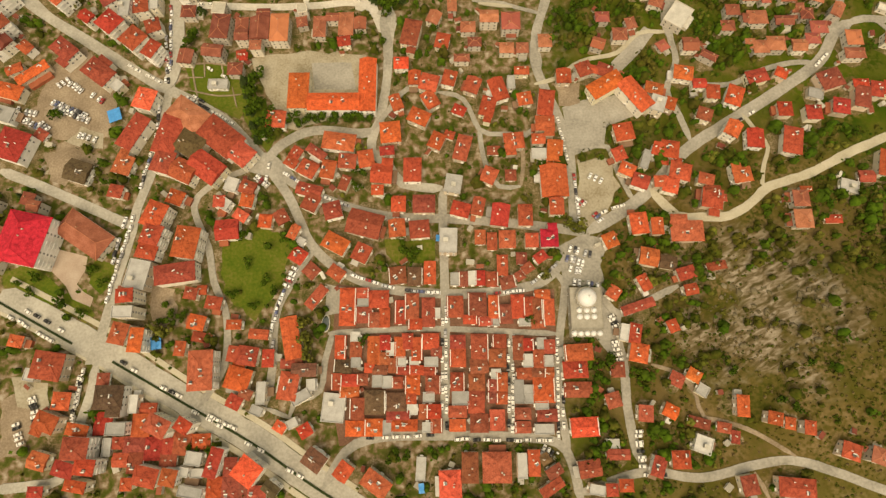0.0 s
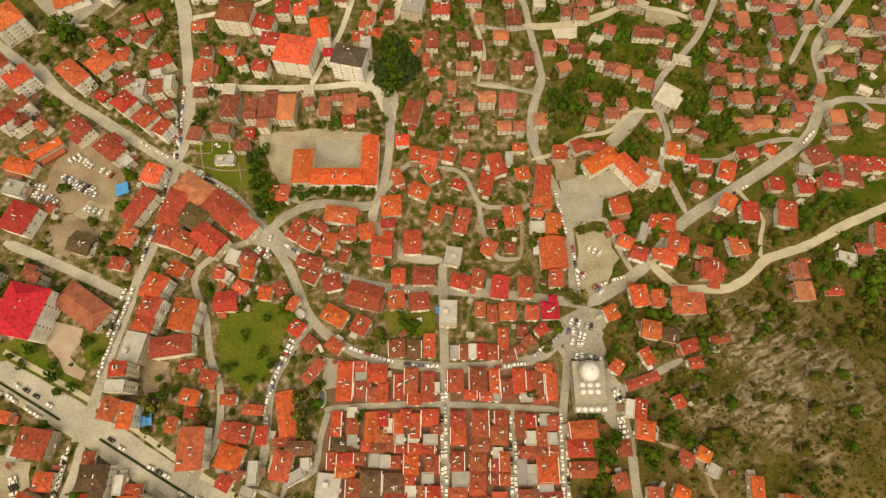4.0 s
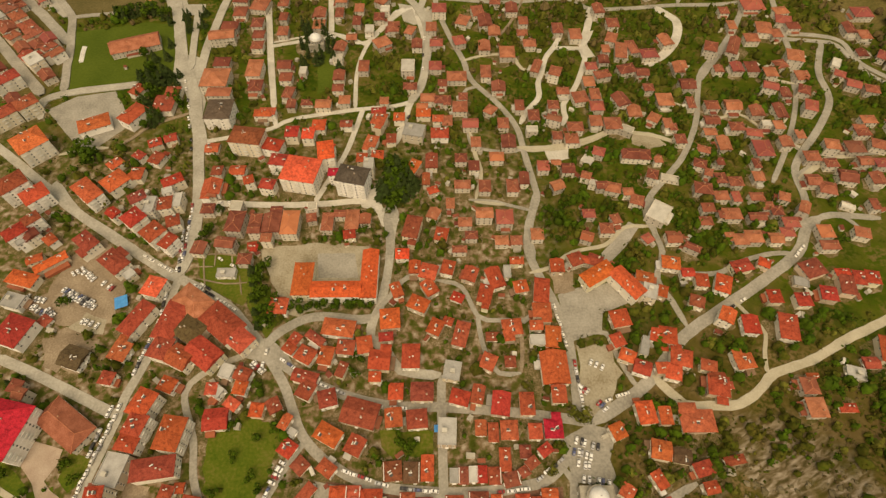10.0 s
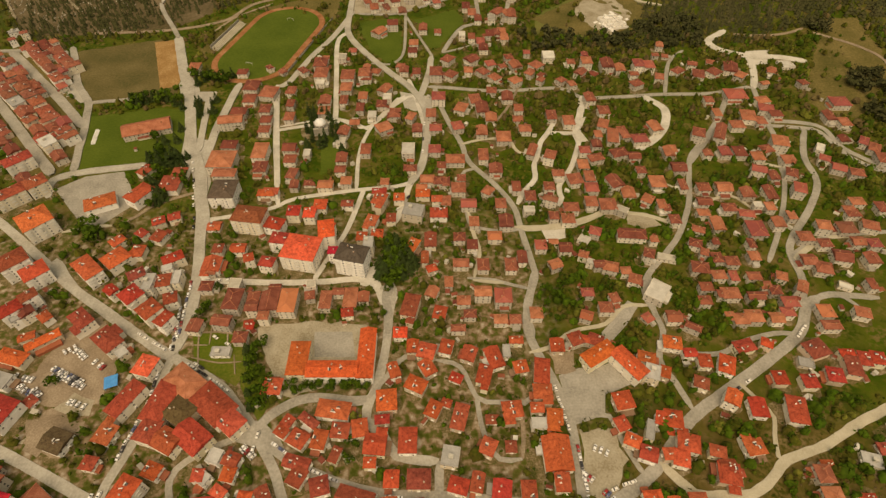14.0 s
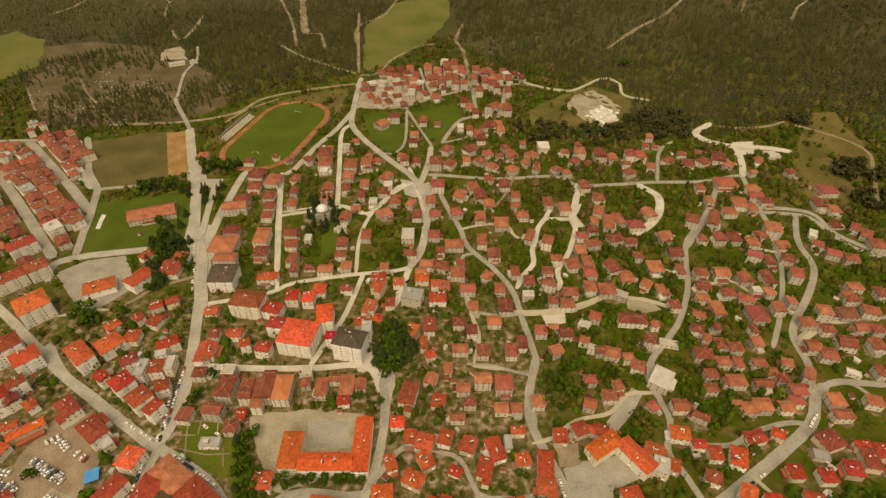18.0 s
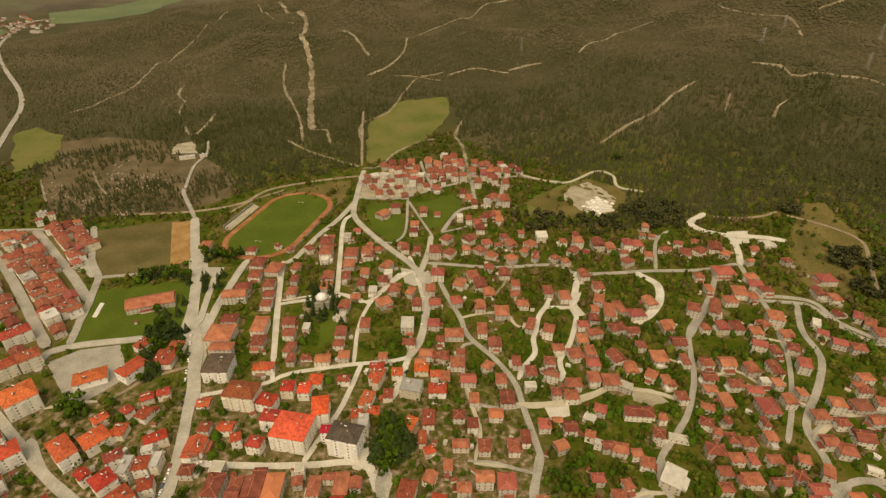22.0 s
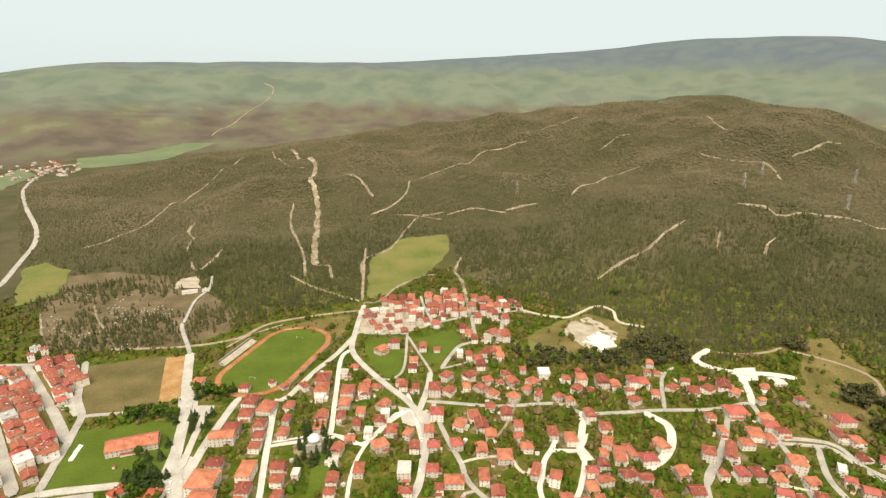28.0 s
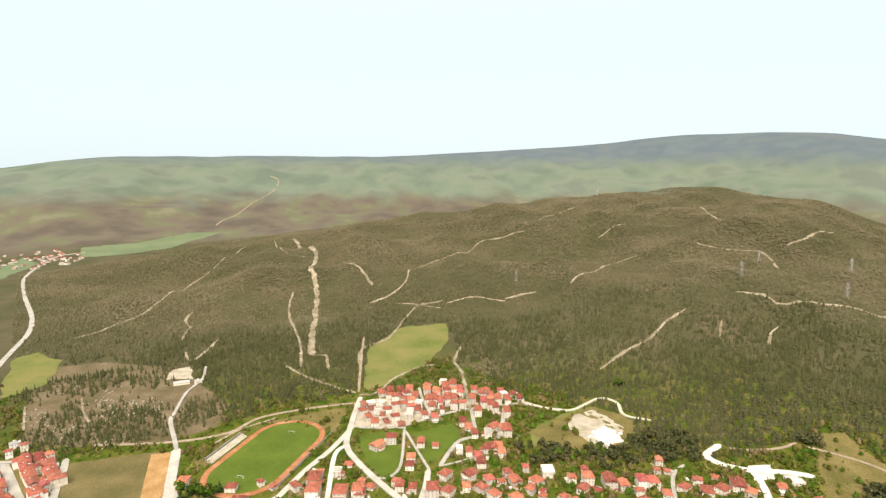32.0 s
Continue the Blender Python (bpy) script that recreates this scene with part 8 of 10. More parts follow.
far_house(-54.3, 476.2, 9.6, 13.3, -30, 2, 'n')
far_house(-51.0, 462.4, 8.0, 9.2, 0, 2, 'f')
far_house(-55.7, 450.5, 8.9, 10.8, 0, 2, 'n')
far_house(-63.5, 432.8, 7.6, 10.3, 0, 2, 'f')
far_house(-41.9, 435.0, 9.8, 14.1, 0, 2, 'n')
far_house(-51.1, 413.8, 13.1, 12.4, 30, 2, 'n')
far_house(-26.9, 430.3, 7.1, 11.5, -20, 2, 'n')
far_house(-20.3, 411.2, 8.4, 11.3, 0, 2, 'n')
far_house(-87.3, 407.5, 9.4, 11.3, -10, 2, 'n')
far_house(-88.0, 392.8, 8.1, 7.3, 0, 2, 'g')
far_house(-79.2, 424.9, 8.6, 8.2, 0, 1, 'n')
far_house(-64.7, 381.5, 8.0, 13.5, 0, 2, 'b')
far_house(-84.7, 369.6, 8.8, 11.4, 0, 2, 'b')
far_house(-84.1, 354.5, 8.5, 7.9, 0, 2, 'b')
far_house(-94.1, 335.8, 12.0, 8.8, 0, 2, 'n')
far_house(-77.3, 340.0, 8.3, 8.9, 0, 2, 'n')
far_house(-27.2, 378.7, 10.9, 14.9, 0, 3, 'f')
far_house(-24.8, 356.1, 10.5, 7.8, 0, 2, 'n')
far_house(-8.0, 435.1, 8.7, 12.2, 0, 2, 'n')
far_house(-3.4, 412.2, 10.5, 9.6, 0, 2, 'r')
far_house(-4.2, 381.7, 10.0, 10.2, 0, 2, 'r')
far_house(-0.9, 459.5, 12.4, 13.2, 0, 3, 'r')
far_house(-10.1, 342.3, 11.2, 8.9, 0, 2, 'n')
far_house(1.8, 359.8, 6.7, 7.9, 0, 2, 'b')
far_house(-14.5, 332.5, 8.2, 5.8, 0, 2, 'o')
far_house(-45.2, 338.7, 6.4, 7.3, 0, 2, 'n')
far_house(-0.6, 340.1, 8.3, 8.8, 0, 2, 'n')
far_house(-438.8, 503.2, 13, 10, -46, 2, 'n')
far_house(-365.6, 408.8, 13, 10, -47, 2, 'n')
far_house(-422.2, 491.5, 13, 10, -47, 2, 'b')
far_house(-344.1, 417.6, 13, 10, -47, 3, 'r')
far_house(-329.6, 372.0, 13, 10, -47, 2, 'n')
far_house(-353.6, 413.0, 13, 10, -44, 2, 'n')
far_house(-434.9, 512.0, 11, 8, -47, 2, 'r')
far_house(-426.8, 503.9, 11, 8, -47, 2, 'n')
far_house(-400.3, 478.8, 9, 7, -47, 2, 'b')
far_house(-448.0, 500.3, 9, 7, -43, 2, 'r')
far_house(-452.3, 528.6, 9, 7, -47, 2, 'b')
far_house(-427.5, 484.8, 9, 7, -43, 3, 'n')
far_house(-408.8, 486.6, 9, 7, -45, 2, 'n')
far_house(-392.5, 471.0, 9, 7, -43, 2, 'n')
far_house(-436.2, 423.5, 13, 10, -45, 2, 'n')
far_house(-411.1, 393.4, 13, 10, -46, 3, 'f')
far_house(-394.5, 372.6, 13, 10, -47, 3, 'b')
far_house(-466.6, 465.9, 13, 10, -43, 2, 'b')
far_house(-344.6, 342.5, 13, 10, -47, 2, 'n')
far_house(-449.3, 452.1, 13, 10, -44, 2, 'n')
far_house(-375.0, 381.4, 13, 10, -43, 2, 'b')
far_house(-405.8, 416.4, 13, 10, -44, 2, 'n')
far_house(-389.9, 390.6, 13, 10, -46, 2, 'n')
far_house(-429.5, 406.9, 13, 10, -45, 2, 'r')
far_house(-427.4, 433.0, 13, 10, -44, 3, 'n')
far_house(-380.4, 362.0, 13, 10, -45, 2, 'n')
far_house(-437.3, 445.8, 13, 10, -47, 2, 'n')
far_house(-420.3, 421.0, 13, 10, -44, 2, 'n')
far_house(-428.7, 558.0, 13, 10, -43, 2, 'b')
far_house(-437.6, 565.4, 10, 12, -46, 2, 'b')
far_house(-376.4, 480.9, 11, 8, -45, 2, 'r')
far_house(-421.3, 563.3, 9, 7, -43, 3, 'n')
far_house(-384.2, 504.2, 9, 7, -43, 3, 'r')
far_house(-389.3, 511.1, 8, 5.5, -47, 2, 'f')
far_house(-421.9, 544.3, 8, 5.5, -46, 2, 'f')
far_house(-416.2, 538.0, 8, 5.5, -44, 3, 'b')
far_house(-396.4, 516.8, 8, 5.5, -46, 2, 'n')
far_house(-445.7, 560.1, 6, 6, -46, 3, 'r')
far_house(-474.5, 534.5, 13, 10, -47, 2, 'n')
far_house(-479.5, 524.6, 13, 10, -43, 3, 'n')
far_house(-490.8, 533.8, 13, 10, -44, 2, 'n')
far_house(-470.3, 517.5, 10, 12, -45, 2, 'f')
far_house(-483.7, 540.9, 8, 10, -47, 2, 'r')
far_house(-497.9, 540.2, 6, 9, -45, 2, 'n')
far_house(-470.2, 541.0, 8, 5.5, -45, 2, 'n')
far_house(-467.8, 527.8, 6, 6, -46, 2, 'r')
far_house(-465.7, 510.8, 6, 6, -44, 3, 'n')
far_house(-44.0, 736.5, 10, 10, 25, 3, 'b')
far_house(-45.5, 724.0, 10, 10, -20, 2, 'b')
far_house(-35.5, 699.0, 10, 10, 23, 2, 'r')
far_house(-2.0, 757.0, 10, 10, -23, 2, 'n')
far_house(32.0, 740.5, 10, 10, -16, 3, 'r')
far_house(-46.0, 707.5, 10, 10, 12, 2, 'b')
far_house(22.0, 753.0, 10, 10, 23, 3, 'n')
far_house(-67.0, 737.0, 10, 10, -2, 2, 'b')
far_house(73.5, 726.0, 10, 10, 24, 2, 'n')
far_house(-26.0, 711.5, 10, 10, -8, 2, 'f')
far_house(7.5, 781.5, 10, 10, -13, 3, 'f')
far_house(12.0, 747.5, 10, 10, 1, 3, 'b')
far_house(-36.0, 714.0, 10, 10, 9, 3, 'n')
far_house(-16.0, 773.5, 10, 10, -19, 2, 'n')
far_house(-59.0, 725.0, 10, 10, 11, 3, 'n')
far_house(92.5, 736.5, 10, 10, 19, 3, 'f')
far_house(22.5, 702.0, 10, 10, -9, 3, 'n')
far_house(32.5, 705.0, 10, 10, 14, 3, 'n')
far_house(69.5, 756.0, 10, 10, -20, 2, 'b')
far_house(4.5, 725.5, 10, 10, -4, 2, 'n')
far_house(14.0, 737.0, 10, 10, -2, 2, 'n')
far_house(-55.5, 736.0, 10, 10, -9, 2, 'b')
far_house(-54.5, 668.5, 10, 10, 19, 2, 'b')
far_house(-90.5, 709.0, 10, 10, 23, 2, 'f')
far_house(-56.5, 698.0, 10, 10, 19, 3, 'n')
far_house(-98.5, 685.0, 10, 10, 25, 2, 'b')
far_house(-76.5, 709.0, 10, 10, -19, 2, 'f')
far_house(-67.0, 689.5, 10, 10, 12, 2, 'b')
finish_far()


# ---- boulevard: median, pavements ----
def strip(name, material, width, h, label, category, *pts, off=0.0, kind="structure"):
    """A raised band with vertical sides along a line, or beside it."""
    line = spline(pts, 6)
    v, f = [], []
    for i, p in enumerate(line):
        a = (line[min(i + 1, len(line) - 1)] - line[max(i - 1, 0)]).normalized()
        s = Vector((a.y, -a.x, 0))
        for u, z in ((-0.5, -0.2), (-0.5, h), (0.5, h), (0.5, -0.2)):
            q = p + s * (off + u * width)
            v.append((q.x, q.y, float(height(q.x, q.y)) + z))
    for i in range(len(line) - 1):
        for k in range(3):
            f.append((i * 4 + k, (i + 1) * 4 + k, (i + 1) * 4 + k + 1, i * 4 + k + 1))
    n = len(v)
    f += [(0, 1, 2, 3), (n - 1, n - 2, n - 3, n - 4)]
    return tagged(new(name, mesh(name, v, [q[::-1] for q in f], [material])), label, category, kind=kind)


MEDIAN = (((-184, 11), (-141, -12), (-102, -33), (-74, -51), (-52, -64)), ((-254, 45), (-233, 34), (-208, 21)))
for pts in MEDIAN:
    strip("median_kerb", "concrete", 2.0, 0.3, "pale kerbed median of the boulevard", "kerb", *pts)
    strip("median_hedge", "hedge", 1.1, 0.9, "clipped dark green hedge on the boulevard median", "hedge", *pts, kind="stuff")
BOULEVARD = ((-253, 50), (-222, 35), (-181, 14), (-141, -10), (-102, -31), (-73, -50), (-50, -64))
for off in (-9.2, 9.2):
    strip("pavement", "gravel", 3.0, 0.24, "pale paved footway along the boulevard", "pavement", *BOULEVARD, off=off)


# ---- stadium ----
def oval(r, straight, n=20):
    pts = []
    for k in range(n + 1):
        a = math.pi * k / n
        pts.append((r * math.cos(a), straight / 2 + r * math.sin(a)))
    for k in range(n + 1):
        a = math.pi + math.pi * k / n
        pts.append((r * math.cos(a), -straight / 2 + r * math.sin(a)))
    return pts


def stadium(x, y, rot):
    root = thing("stadium", pose(x, y, 0.0, 0, 0, rot), "athletics ground with a red track round green grass", "stadium")
    outer, inner = oval(43.5, 84), oval(37, 84)
    n = len(outer)
    v = [(*p, 0.75) for p in outer] + [(*p, 0.75) for p in inner] + [(*p, 0.0) for p in outer]
    f = [(k, (k + 1) % n, n + (k + 1) % n, n + k) for k in range(n)] + [(2 * n + k, 2 * n + (k + 1) % n, (k + 1) % n, k) for k in range(n)]
    part("running_track", mesh("running_track", v, f, ["track"]), root, "red-brown running track")
    part("infield", mesh("infield", [(*p, 0.8) for p in inner] + [(*p, 0.7) for p in inner],
                         [tuple(range(n))] + [(n + k, n + (k + 1) % n, (k + 1) % n, k) for k in range(n)], ["lawn"]), root, "bright green grass infield")
    B = Build()
    for s in (-1, 1):
        for a in (-3.66, 3.66):
            B.bar((a, s * 51, 0.8), (a, s * 51, 3.2), 0.08)
        B.bar((-3.66, s * 51, 3.2), (3.66, s * 51, 3.2), 0.08)
    part("goal", B.mesh("goal", "frame"), root, "white goal frames")
    for k in range(5):
        z = 0.8 + 0.6 * k
        part("terrace_step", Build().box(-48.5 - k * 1.4, -33, 0, -47.1 - k * 1.4, 30, z).mesh("terrace_step", "gravel"), root)
    part("back_wall", Build().box(-56, -33, 0, -55.5, 30, 5.2).mesh("back_wall", "stone"), root)
    for k in range(16):
        part("wall_panel", Build().box(45.5, -62 + k * 8.2, 0, 45.9, -54.2 + k * 8.2, 2.2).mesh("wall_panel", "asphalt"), root)


stadium(-189, 578, -14.9)
OPEN.append(("lawn", [tuple((pose(-189, 578, 0, 0, 0, -14.9) @ Vector((*p, 0)))[:2]) for p in oval(46, 86, 8)]))
OPEN.append(("lawn", [tuple((pose(-189, 578, 0, 0, 0, -14.9) @ Vector((*p, 0)))[:2]) for p in ((-58, -36), (-44, -36), (-44, 34), (-58, 34))]))


# ---- mosques ----
def dome_profile(r, z0, n=7):
    return [(r * math.cos(math.pi / 2 * k / n) + 0.02, z0 + r * 0.85 * math.sin(math.pi / 2 * k / n)) for k in range(n + 1)]


def mosque(x, y, rot, w, d, r, small, front, label):
    root = thing("mosque", pose(x, y, float(height(x, y)), 0, 0, rot), label, "mosque")
    h = 6.8
    part("prayer_hall", walls(w, d, h, 2).mesh("prayer_hall", "stone", "stone"), root, "pale cut-stone walls")
    part("roof", flat_roof(w, d, 0.5).mesh("roof", "stone", "stone"), root, m=pose(0, 0, h))
    cy = d / 2 - r - 0.6 if small else 0
    drum = part("drum", Build().lathe([(r + 0.5, 0), (r + 0.5, 2.4), (r + 0.9, 2.5), (r + 0.9, 2.8), (r + 0.1, 2.9)], 24).mesh("drum", "stone"), root, m=pose(0, cy, h))
    big = part("dome", Build().lathe(dome_profile(r, 0), 28).mesh("dome", "lead", smooth=True), root, "pale lead-covered dome", m=pose(0, cy, h + 2.8))
    part("finial", Build().lathe([(0.25, 0), (0.35, 0.4), (0.12, 0.7), (0.2, 1.0), (0.03, 2.2)], 8).mesh("finial", "steel"), big, m=pose(0, 0, r * 0.85))
    for a in range(0, 360, 30):
        part("drum_window", WINDOW, drum, m=Matrix.Rotation(radians(a), 4, "Z") @ pose(0, -r - 0.5, 0.6))
    little = Build().lathe([(1.6, 0), (1.6, 0.5), *dome_profile(1.45, 0.5, 4)], 14).mesh("small_dome", "lead")
    for k in range(small):
        part("small_dome", little, root, m=pose((k % 3 - 1) * 4.0, -1.0 - (k // 3) * 3.7, h + 0.05))
    if front:
        porch = part("porch", Build().box(-w / 2, -d / 2 - 4.2, -0.5, w / 2, -d / 2, 0.3).box(-w / 2, -d / 2 - 4.2, 4.4, w / 2, -d / 2 - 0.02, 4.9).mesh("porch", "stone"), root)
        for k in range(front):
            u = (k + 0.5) / front * w - w / 2
            part("porch_dome", little, porch, m=pose(u, -d / 2 - 2.1, 4.9))
        for k in range(front + 1):
            u = k / front * (w - 0.6) - w / 2 + 0.3
            part("column", Build().lathe([(0.32, 0.3), (0.25, 0.6), (0.25, 4.0), (0.38, 4.4)], 8).mesh("column", "stone"), porch, m=pose(u, -d / 2 - 3.9, 0))
    for a in (0, 90, 180, 270):
        run, off = (w, d / 2) if a % 180 == 0 else (d, w / 2)
        if front and a == 0:
            continue
        for j in range(4):
            part("window", WINDOW, root, m=Matrix.Rotation(radians(a), 4, "Z") @ pose((j + 0.5) / 4 * run - run / 2, -off - 0.02, 1.2))
    PLACED.append((x, y, 14))
    return root


mosque(79.6, 38.5, 0, 17.5, 23, 5.2, 6, 5, "pale stone mosque with one large and many small domes")
mosque(-109, 414, 8, 13, 13, 5.0, 0, 0, "grey stone mosque with a large dome among cypresses")


# ---- small structures of the town ----
def canopy(x, y, w, d, rot, h=2.6):
    root = thing("canopy", pose(x, y, float(height(x, y)), 0, 0, rot), "blue plastic sheet stretched on thin steel poles", "canopy")
    n = 6
    v = [(w * (i / n - 0.5), d * (j / n - 0.5), h + 0.25 * math.sin(3 * i / n * math.pi) * math.sin(j / n * math.pi) + 0.3 * (i / n)) for i in range(n + 1) for j in range(n + 1)]
    f = [(i * (n + 1) + j, (i + 1) * (n + 1) + j, (i + 1) * (n + 1) + j + 1, i * (n + 1) + j + 1) for i in range(n) for j in range(n)]
    part("sheet", mesh("sheet", v, f, ["tarp"]), root)
    for i in (-1, 1):
        for j in (-1, 1):
            part("pole", Build().bar((i * w * 0.47, j * d * 0.47, -0.2), (i * w * 0.47, j * d * 0.47, h + (0.3 if i > 0 else 0)), 0.05).mesh("pole", "steel"), root)


canopy(-202, 160, 8, 8.5, 20)
canopy(-160, 21, 6, 7, 10)
canopy(-2.6, 80.5, 3, 4, 0)
canopy(-12, -55, 3, 5, 5)


def basin(x, y, rx, ry):
    root = thing("fountain", pose(x, y, 0.1), "oval stone fountain basin with pale water", "fountain")
    v, f, n = [], [], 24
    for s, z in ((1.0, 0.0), (1.0, 0.8), (0.86, 0.8), (0.86, 0.3)):
        for k in range(n):
            a = 2 * math.pi * k / n
            v.append((rx * s * math.cos(a), ry * s * math.sin(a), z))
    for j in range(3):
        for k in range(n):
            a, b = j * n + k, j * n + (k + 1) % n
            f.append((a, b, b + n, a + n))
    part("rim", mesh("rim", v, f, ["concrete"]), root)
    part("water", mesh("water", v[-n:], [tuple(range(n))], ["water"]), root, m=pose(0, 0, 0.15))


basin(-66.4, 31.5, 2.4, 5.0)


def pylon(x, y, h=32):
    root = thing("pylon", pose(x, y, float(height(x, y)) - 0.5), "grey steel lattice power pylon on the wooded hill", "pylon", "pylons on the hill")
    top = 0.5
    for sx, sy in ((1, 1), (-1, 1), (-1, -1), (1, -1)):
        part("leg", Build().bar((sx * 3, sy * 3, 0), (sx * top, sy * top, h), 0.14).mesh("leg", "steel"), root)
    for k in range(8):
        z0, z1 = h * k / 8, h * (k + 1) / 8
        a, b = 3 + (top - 3) * k / 8, 3 + (top - 3) * (k + 1) / 8
        for (sx, sy), (tx, ty) in zip(((1, 1), (-1, 1), (-1, -1), (1, -1)), ((-1, 1), (-1, -1), (1, -1), (1, 1))):
            part("brace", Build().bar((sx * a, sy * a, z0), (tx * b, ty * b, z1), 0.08).mesh("brace", "steel"), root)
    for z in (0.72, 0.84, 0.96):
        part("cross_arm", Build().bar((-5, 0, h * z), (5, 0, h * z), 0.16).bar((-5, 0, h * z), (0, 0, h * z + 1.6), 0.09).bar((5, 0, h * z), (0, 0, h * z + 1.6), 0.09).mesh("cross_arm", "steel"), root)


for px, py in ((619, 1100), (781, 1022), (776, 1309), (678, 2367), (190, 1330), (905, 1180)):
    pylon(px, py)


def building_site(x, y, rot):
    root = thing("building_site", pose(x, y, 0.3, 0, 0, rot), "new white concrete foundation walls on a pale gravel site", "construction")
    part("slab", Build().box(-13, -15, -0.4, 13, 15, 0.5).mesh("slab", "concrete"), root)
    for k in range(6):
        part("foundation_wall", Build().box(-12.6, -14.5 + k * 5.7, 0.5, 12.6, -14.0 + k * 5.7, 2.2 + (k % 2)).mesh("foundation_wall", "frame"), root)
    for k in range(5):
        part("foundation_wall", Build().box(-12.5 + k * 6.0, -14.0, 0.5, -12.1 + k * 6.0, 14.3, 2.0 + (k % 2) * 0.8).mesh("foundation_wall", "frame"), root)


building_site(204, 621, 15)


def spectator_stand(x, y, length, rot):
    root = thing("spectator_stand", pose(x, y, float(height(x, y)), 0, 0, rot), "low white concrete stand beside a green playing field", "stand", "")
    for k in range(3):
        part("step", Build().box(-length / 2, k * 1.1 - 1.6, -0.5, length / 2, k * 1.1 - 0.53, 0.45 * (k + 1)).mesh("step", "frame"), root)


spectator_stand(-313.0, 400.0, 10.2, 101)
spectator_stand(-315.0, 410.0, 12.2, 99)


def building_site(corners):
    """Pale slabs, low walls and stacks of blocks of a house not yet built, inside four corners."""
    r = random.Random(31)
    x, y = (sum(c[k] for c in corners) / 4 for k in (0, 1))
    root = thing("building_site", pose(x, y, float(height(x, y))), "unfinished white concrete slabs and block stacks on sand", "building site", "")
    a, b, c, d = corners
    for i in range(5):
        for j in range(6):
            u, v = (i + r.uniform(0.3, 0.7)) / 5, (j + r.uniform(0.3, 0.7)) / 6
            px = (1 - u) * ((1 - v) * a[0] + v * d[0]) + u * ((1 - v) * b[0] + v * c[0])
            py = (1 - u) * ((1 - v) * a[1] + v * d[1]) + u * ((1 - v) * b[1] + v * c[1])
            if r.random() < 0.2:
                continue
            w, e, h = r.uniform(1.6, 3.8), r.uniform(1.4, 3.2), r.choice((0.3, 0.5, 1.1, 2.4))
            part("slab", Build().box(-w, -e, -1.5, w, e, h).mesh("slab", "frame"), root, m=pose(px - x, py - y, float(height(px, py) - height(x, y)), 0, 0, r.uniform(-12, 12) + 35))


building_site(((182, 624), (208, 652), (226, 632), (198, 596)))


# ---- cemetery: rows of stones on the slope below the wood ----
def cemetery():
    r = np.random.default_rng(8)
    B = Build()
    for _ in range(1500):
        a, d = r.uniform(-39, -19), r.uniform(700, 985)
        x, y = d * math.sin(radians(a)), d * math.cos(radians(a))
        if waves(x, y, 30) < -0.05 + 0.04 * (a + 39):
            continue
        z = float(height(x, y))
        h, w = r.uniform(0.6, 1.6), r.uniform(0.4, 0.8)
        B.box(x - w, y - 1.1, z - 0.3, x + w, y + 1.0, z + 0.35, 0, 0.05)
        B.box(x - w, y + 1.02, z - 0.3, x + w, y + 1.25, z + h, 0, 0.03)
    tagged(new("gravestones", B.mesh("gravestones", "grave")), "rows of pale gravestones on a grassy slope", "graves", kind="stuff")
    for x, y, w, d in ((-382, 782, 22, 9), (-360, 790, 12, 8)):
        house(x, y, w, d, 25, 1, "f")


cemetery()


# ---- a village in the valley beyond ----
def village():
    r = random.Random(6)
    FAR.clear()
    for _ in range(60):
        a, d = radians(r.uniform(-41, -33.5)), r.uniform(2130, 2480)
        far_house(d * math.sin(a), d * math.cos(a), r.uniform(8, 14), r.uniform(7, 11), r.uniform(0, 90), 2, r.choice("bbnggn"))
    finish_far()


village()


# ---- cars ----
CAR_PAINT = ((0.75, 0.75, 0.73), (0.78, 0.78, 0.77), (0.72, 0.72, 0.7), (0.8, 0.8, 0.78), (0.7, 0.7, 0.7), (0.45, 0.46, 0.47), (0.3, 0.3, 0.31), (0.03, 0.03, 0.035), (0.3, 0.02, 0.02), (0.08, 0.1, 0.2), (0.62, 0.6, 0.55))
CAR_WORD = ("white", "white", "white", "white", "silver", "grey", "dark grey", "black", "red", "dark blue", "cream")


def loft(sections, material):
    """sections: (x, half width, z low, z high) from tail to nose."""
    v, f = [], []
    for x, w, lo, hi in sections:
        v += [(x, -w, lo), (x, -w * 1.02, (lo + hi) / 2), (x, -w * 0.93, hi), (x, w * 0.93, hi), (x, w * 1.02, (lo + hi) / 2), (x, w, lo)]
    for j in range(len(sections) - 1):
        for k in range(6):
            a, b = j * 6 + k, j * 6 + (k + 1) % 6
            f.append((a, a + 6, b + 6, b))
    n = len(v)
    f += [(0, 1, 2, 3, 4, 5), tuple(range(n - 1, n - 7, -1))]
    return mesh("car_part", v, f, [material])


CAR_BODY = loft([(-2.15, 0.7, 0.45, 0.75), (-2.05, 0.85, 0.3, 0.98), (-1.2, 0.88, 0.25, 1.02), (0.9, 0.88, 0.25, 0.98), (1.8, 0.85, 0.28, 0.85), (2.1, 0.72, 0.35, 0.65)], "paint")
CAR_GLASS = loft([(-1.85, 0.74, 0.97, 1.03), (-1.3, 0.7, 0.97, 1.38), (0.35, 0.7, 0.97, 1.38), (1.15, 0.74, 0.95, 1.0)], "glass")
CAR_ROOF = loft([(-1.35, 0.64, 1.36, 1.42), (-1.1, 0.66, 1.38, 1.47), (0.1, 0.66, 1.38, 1.47), (0.42, 0.62, 1.36, 1.41)], "paint")
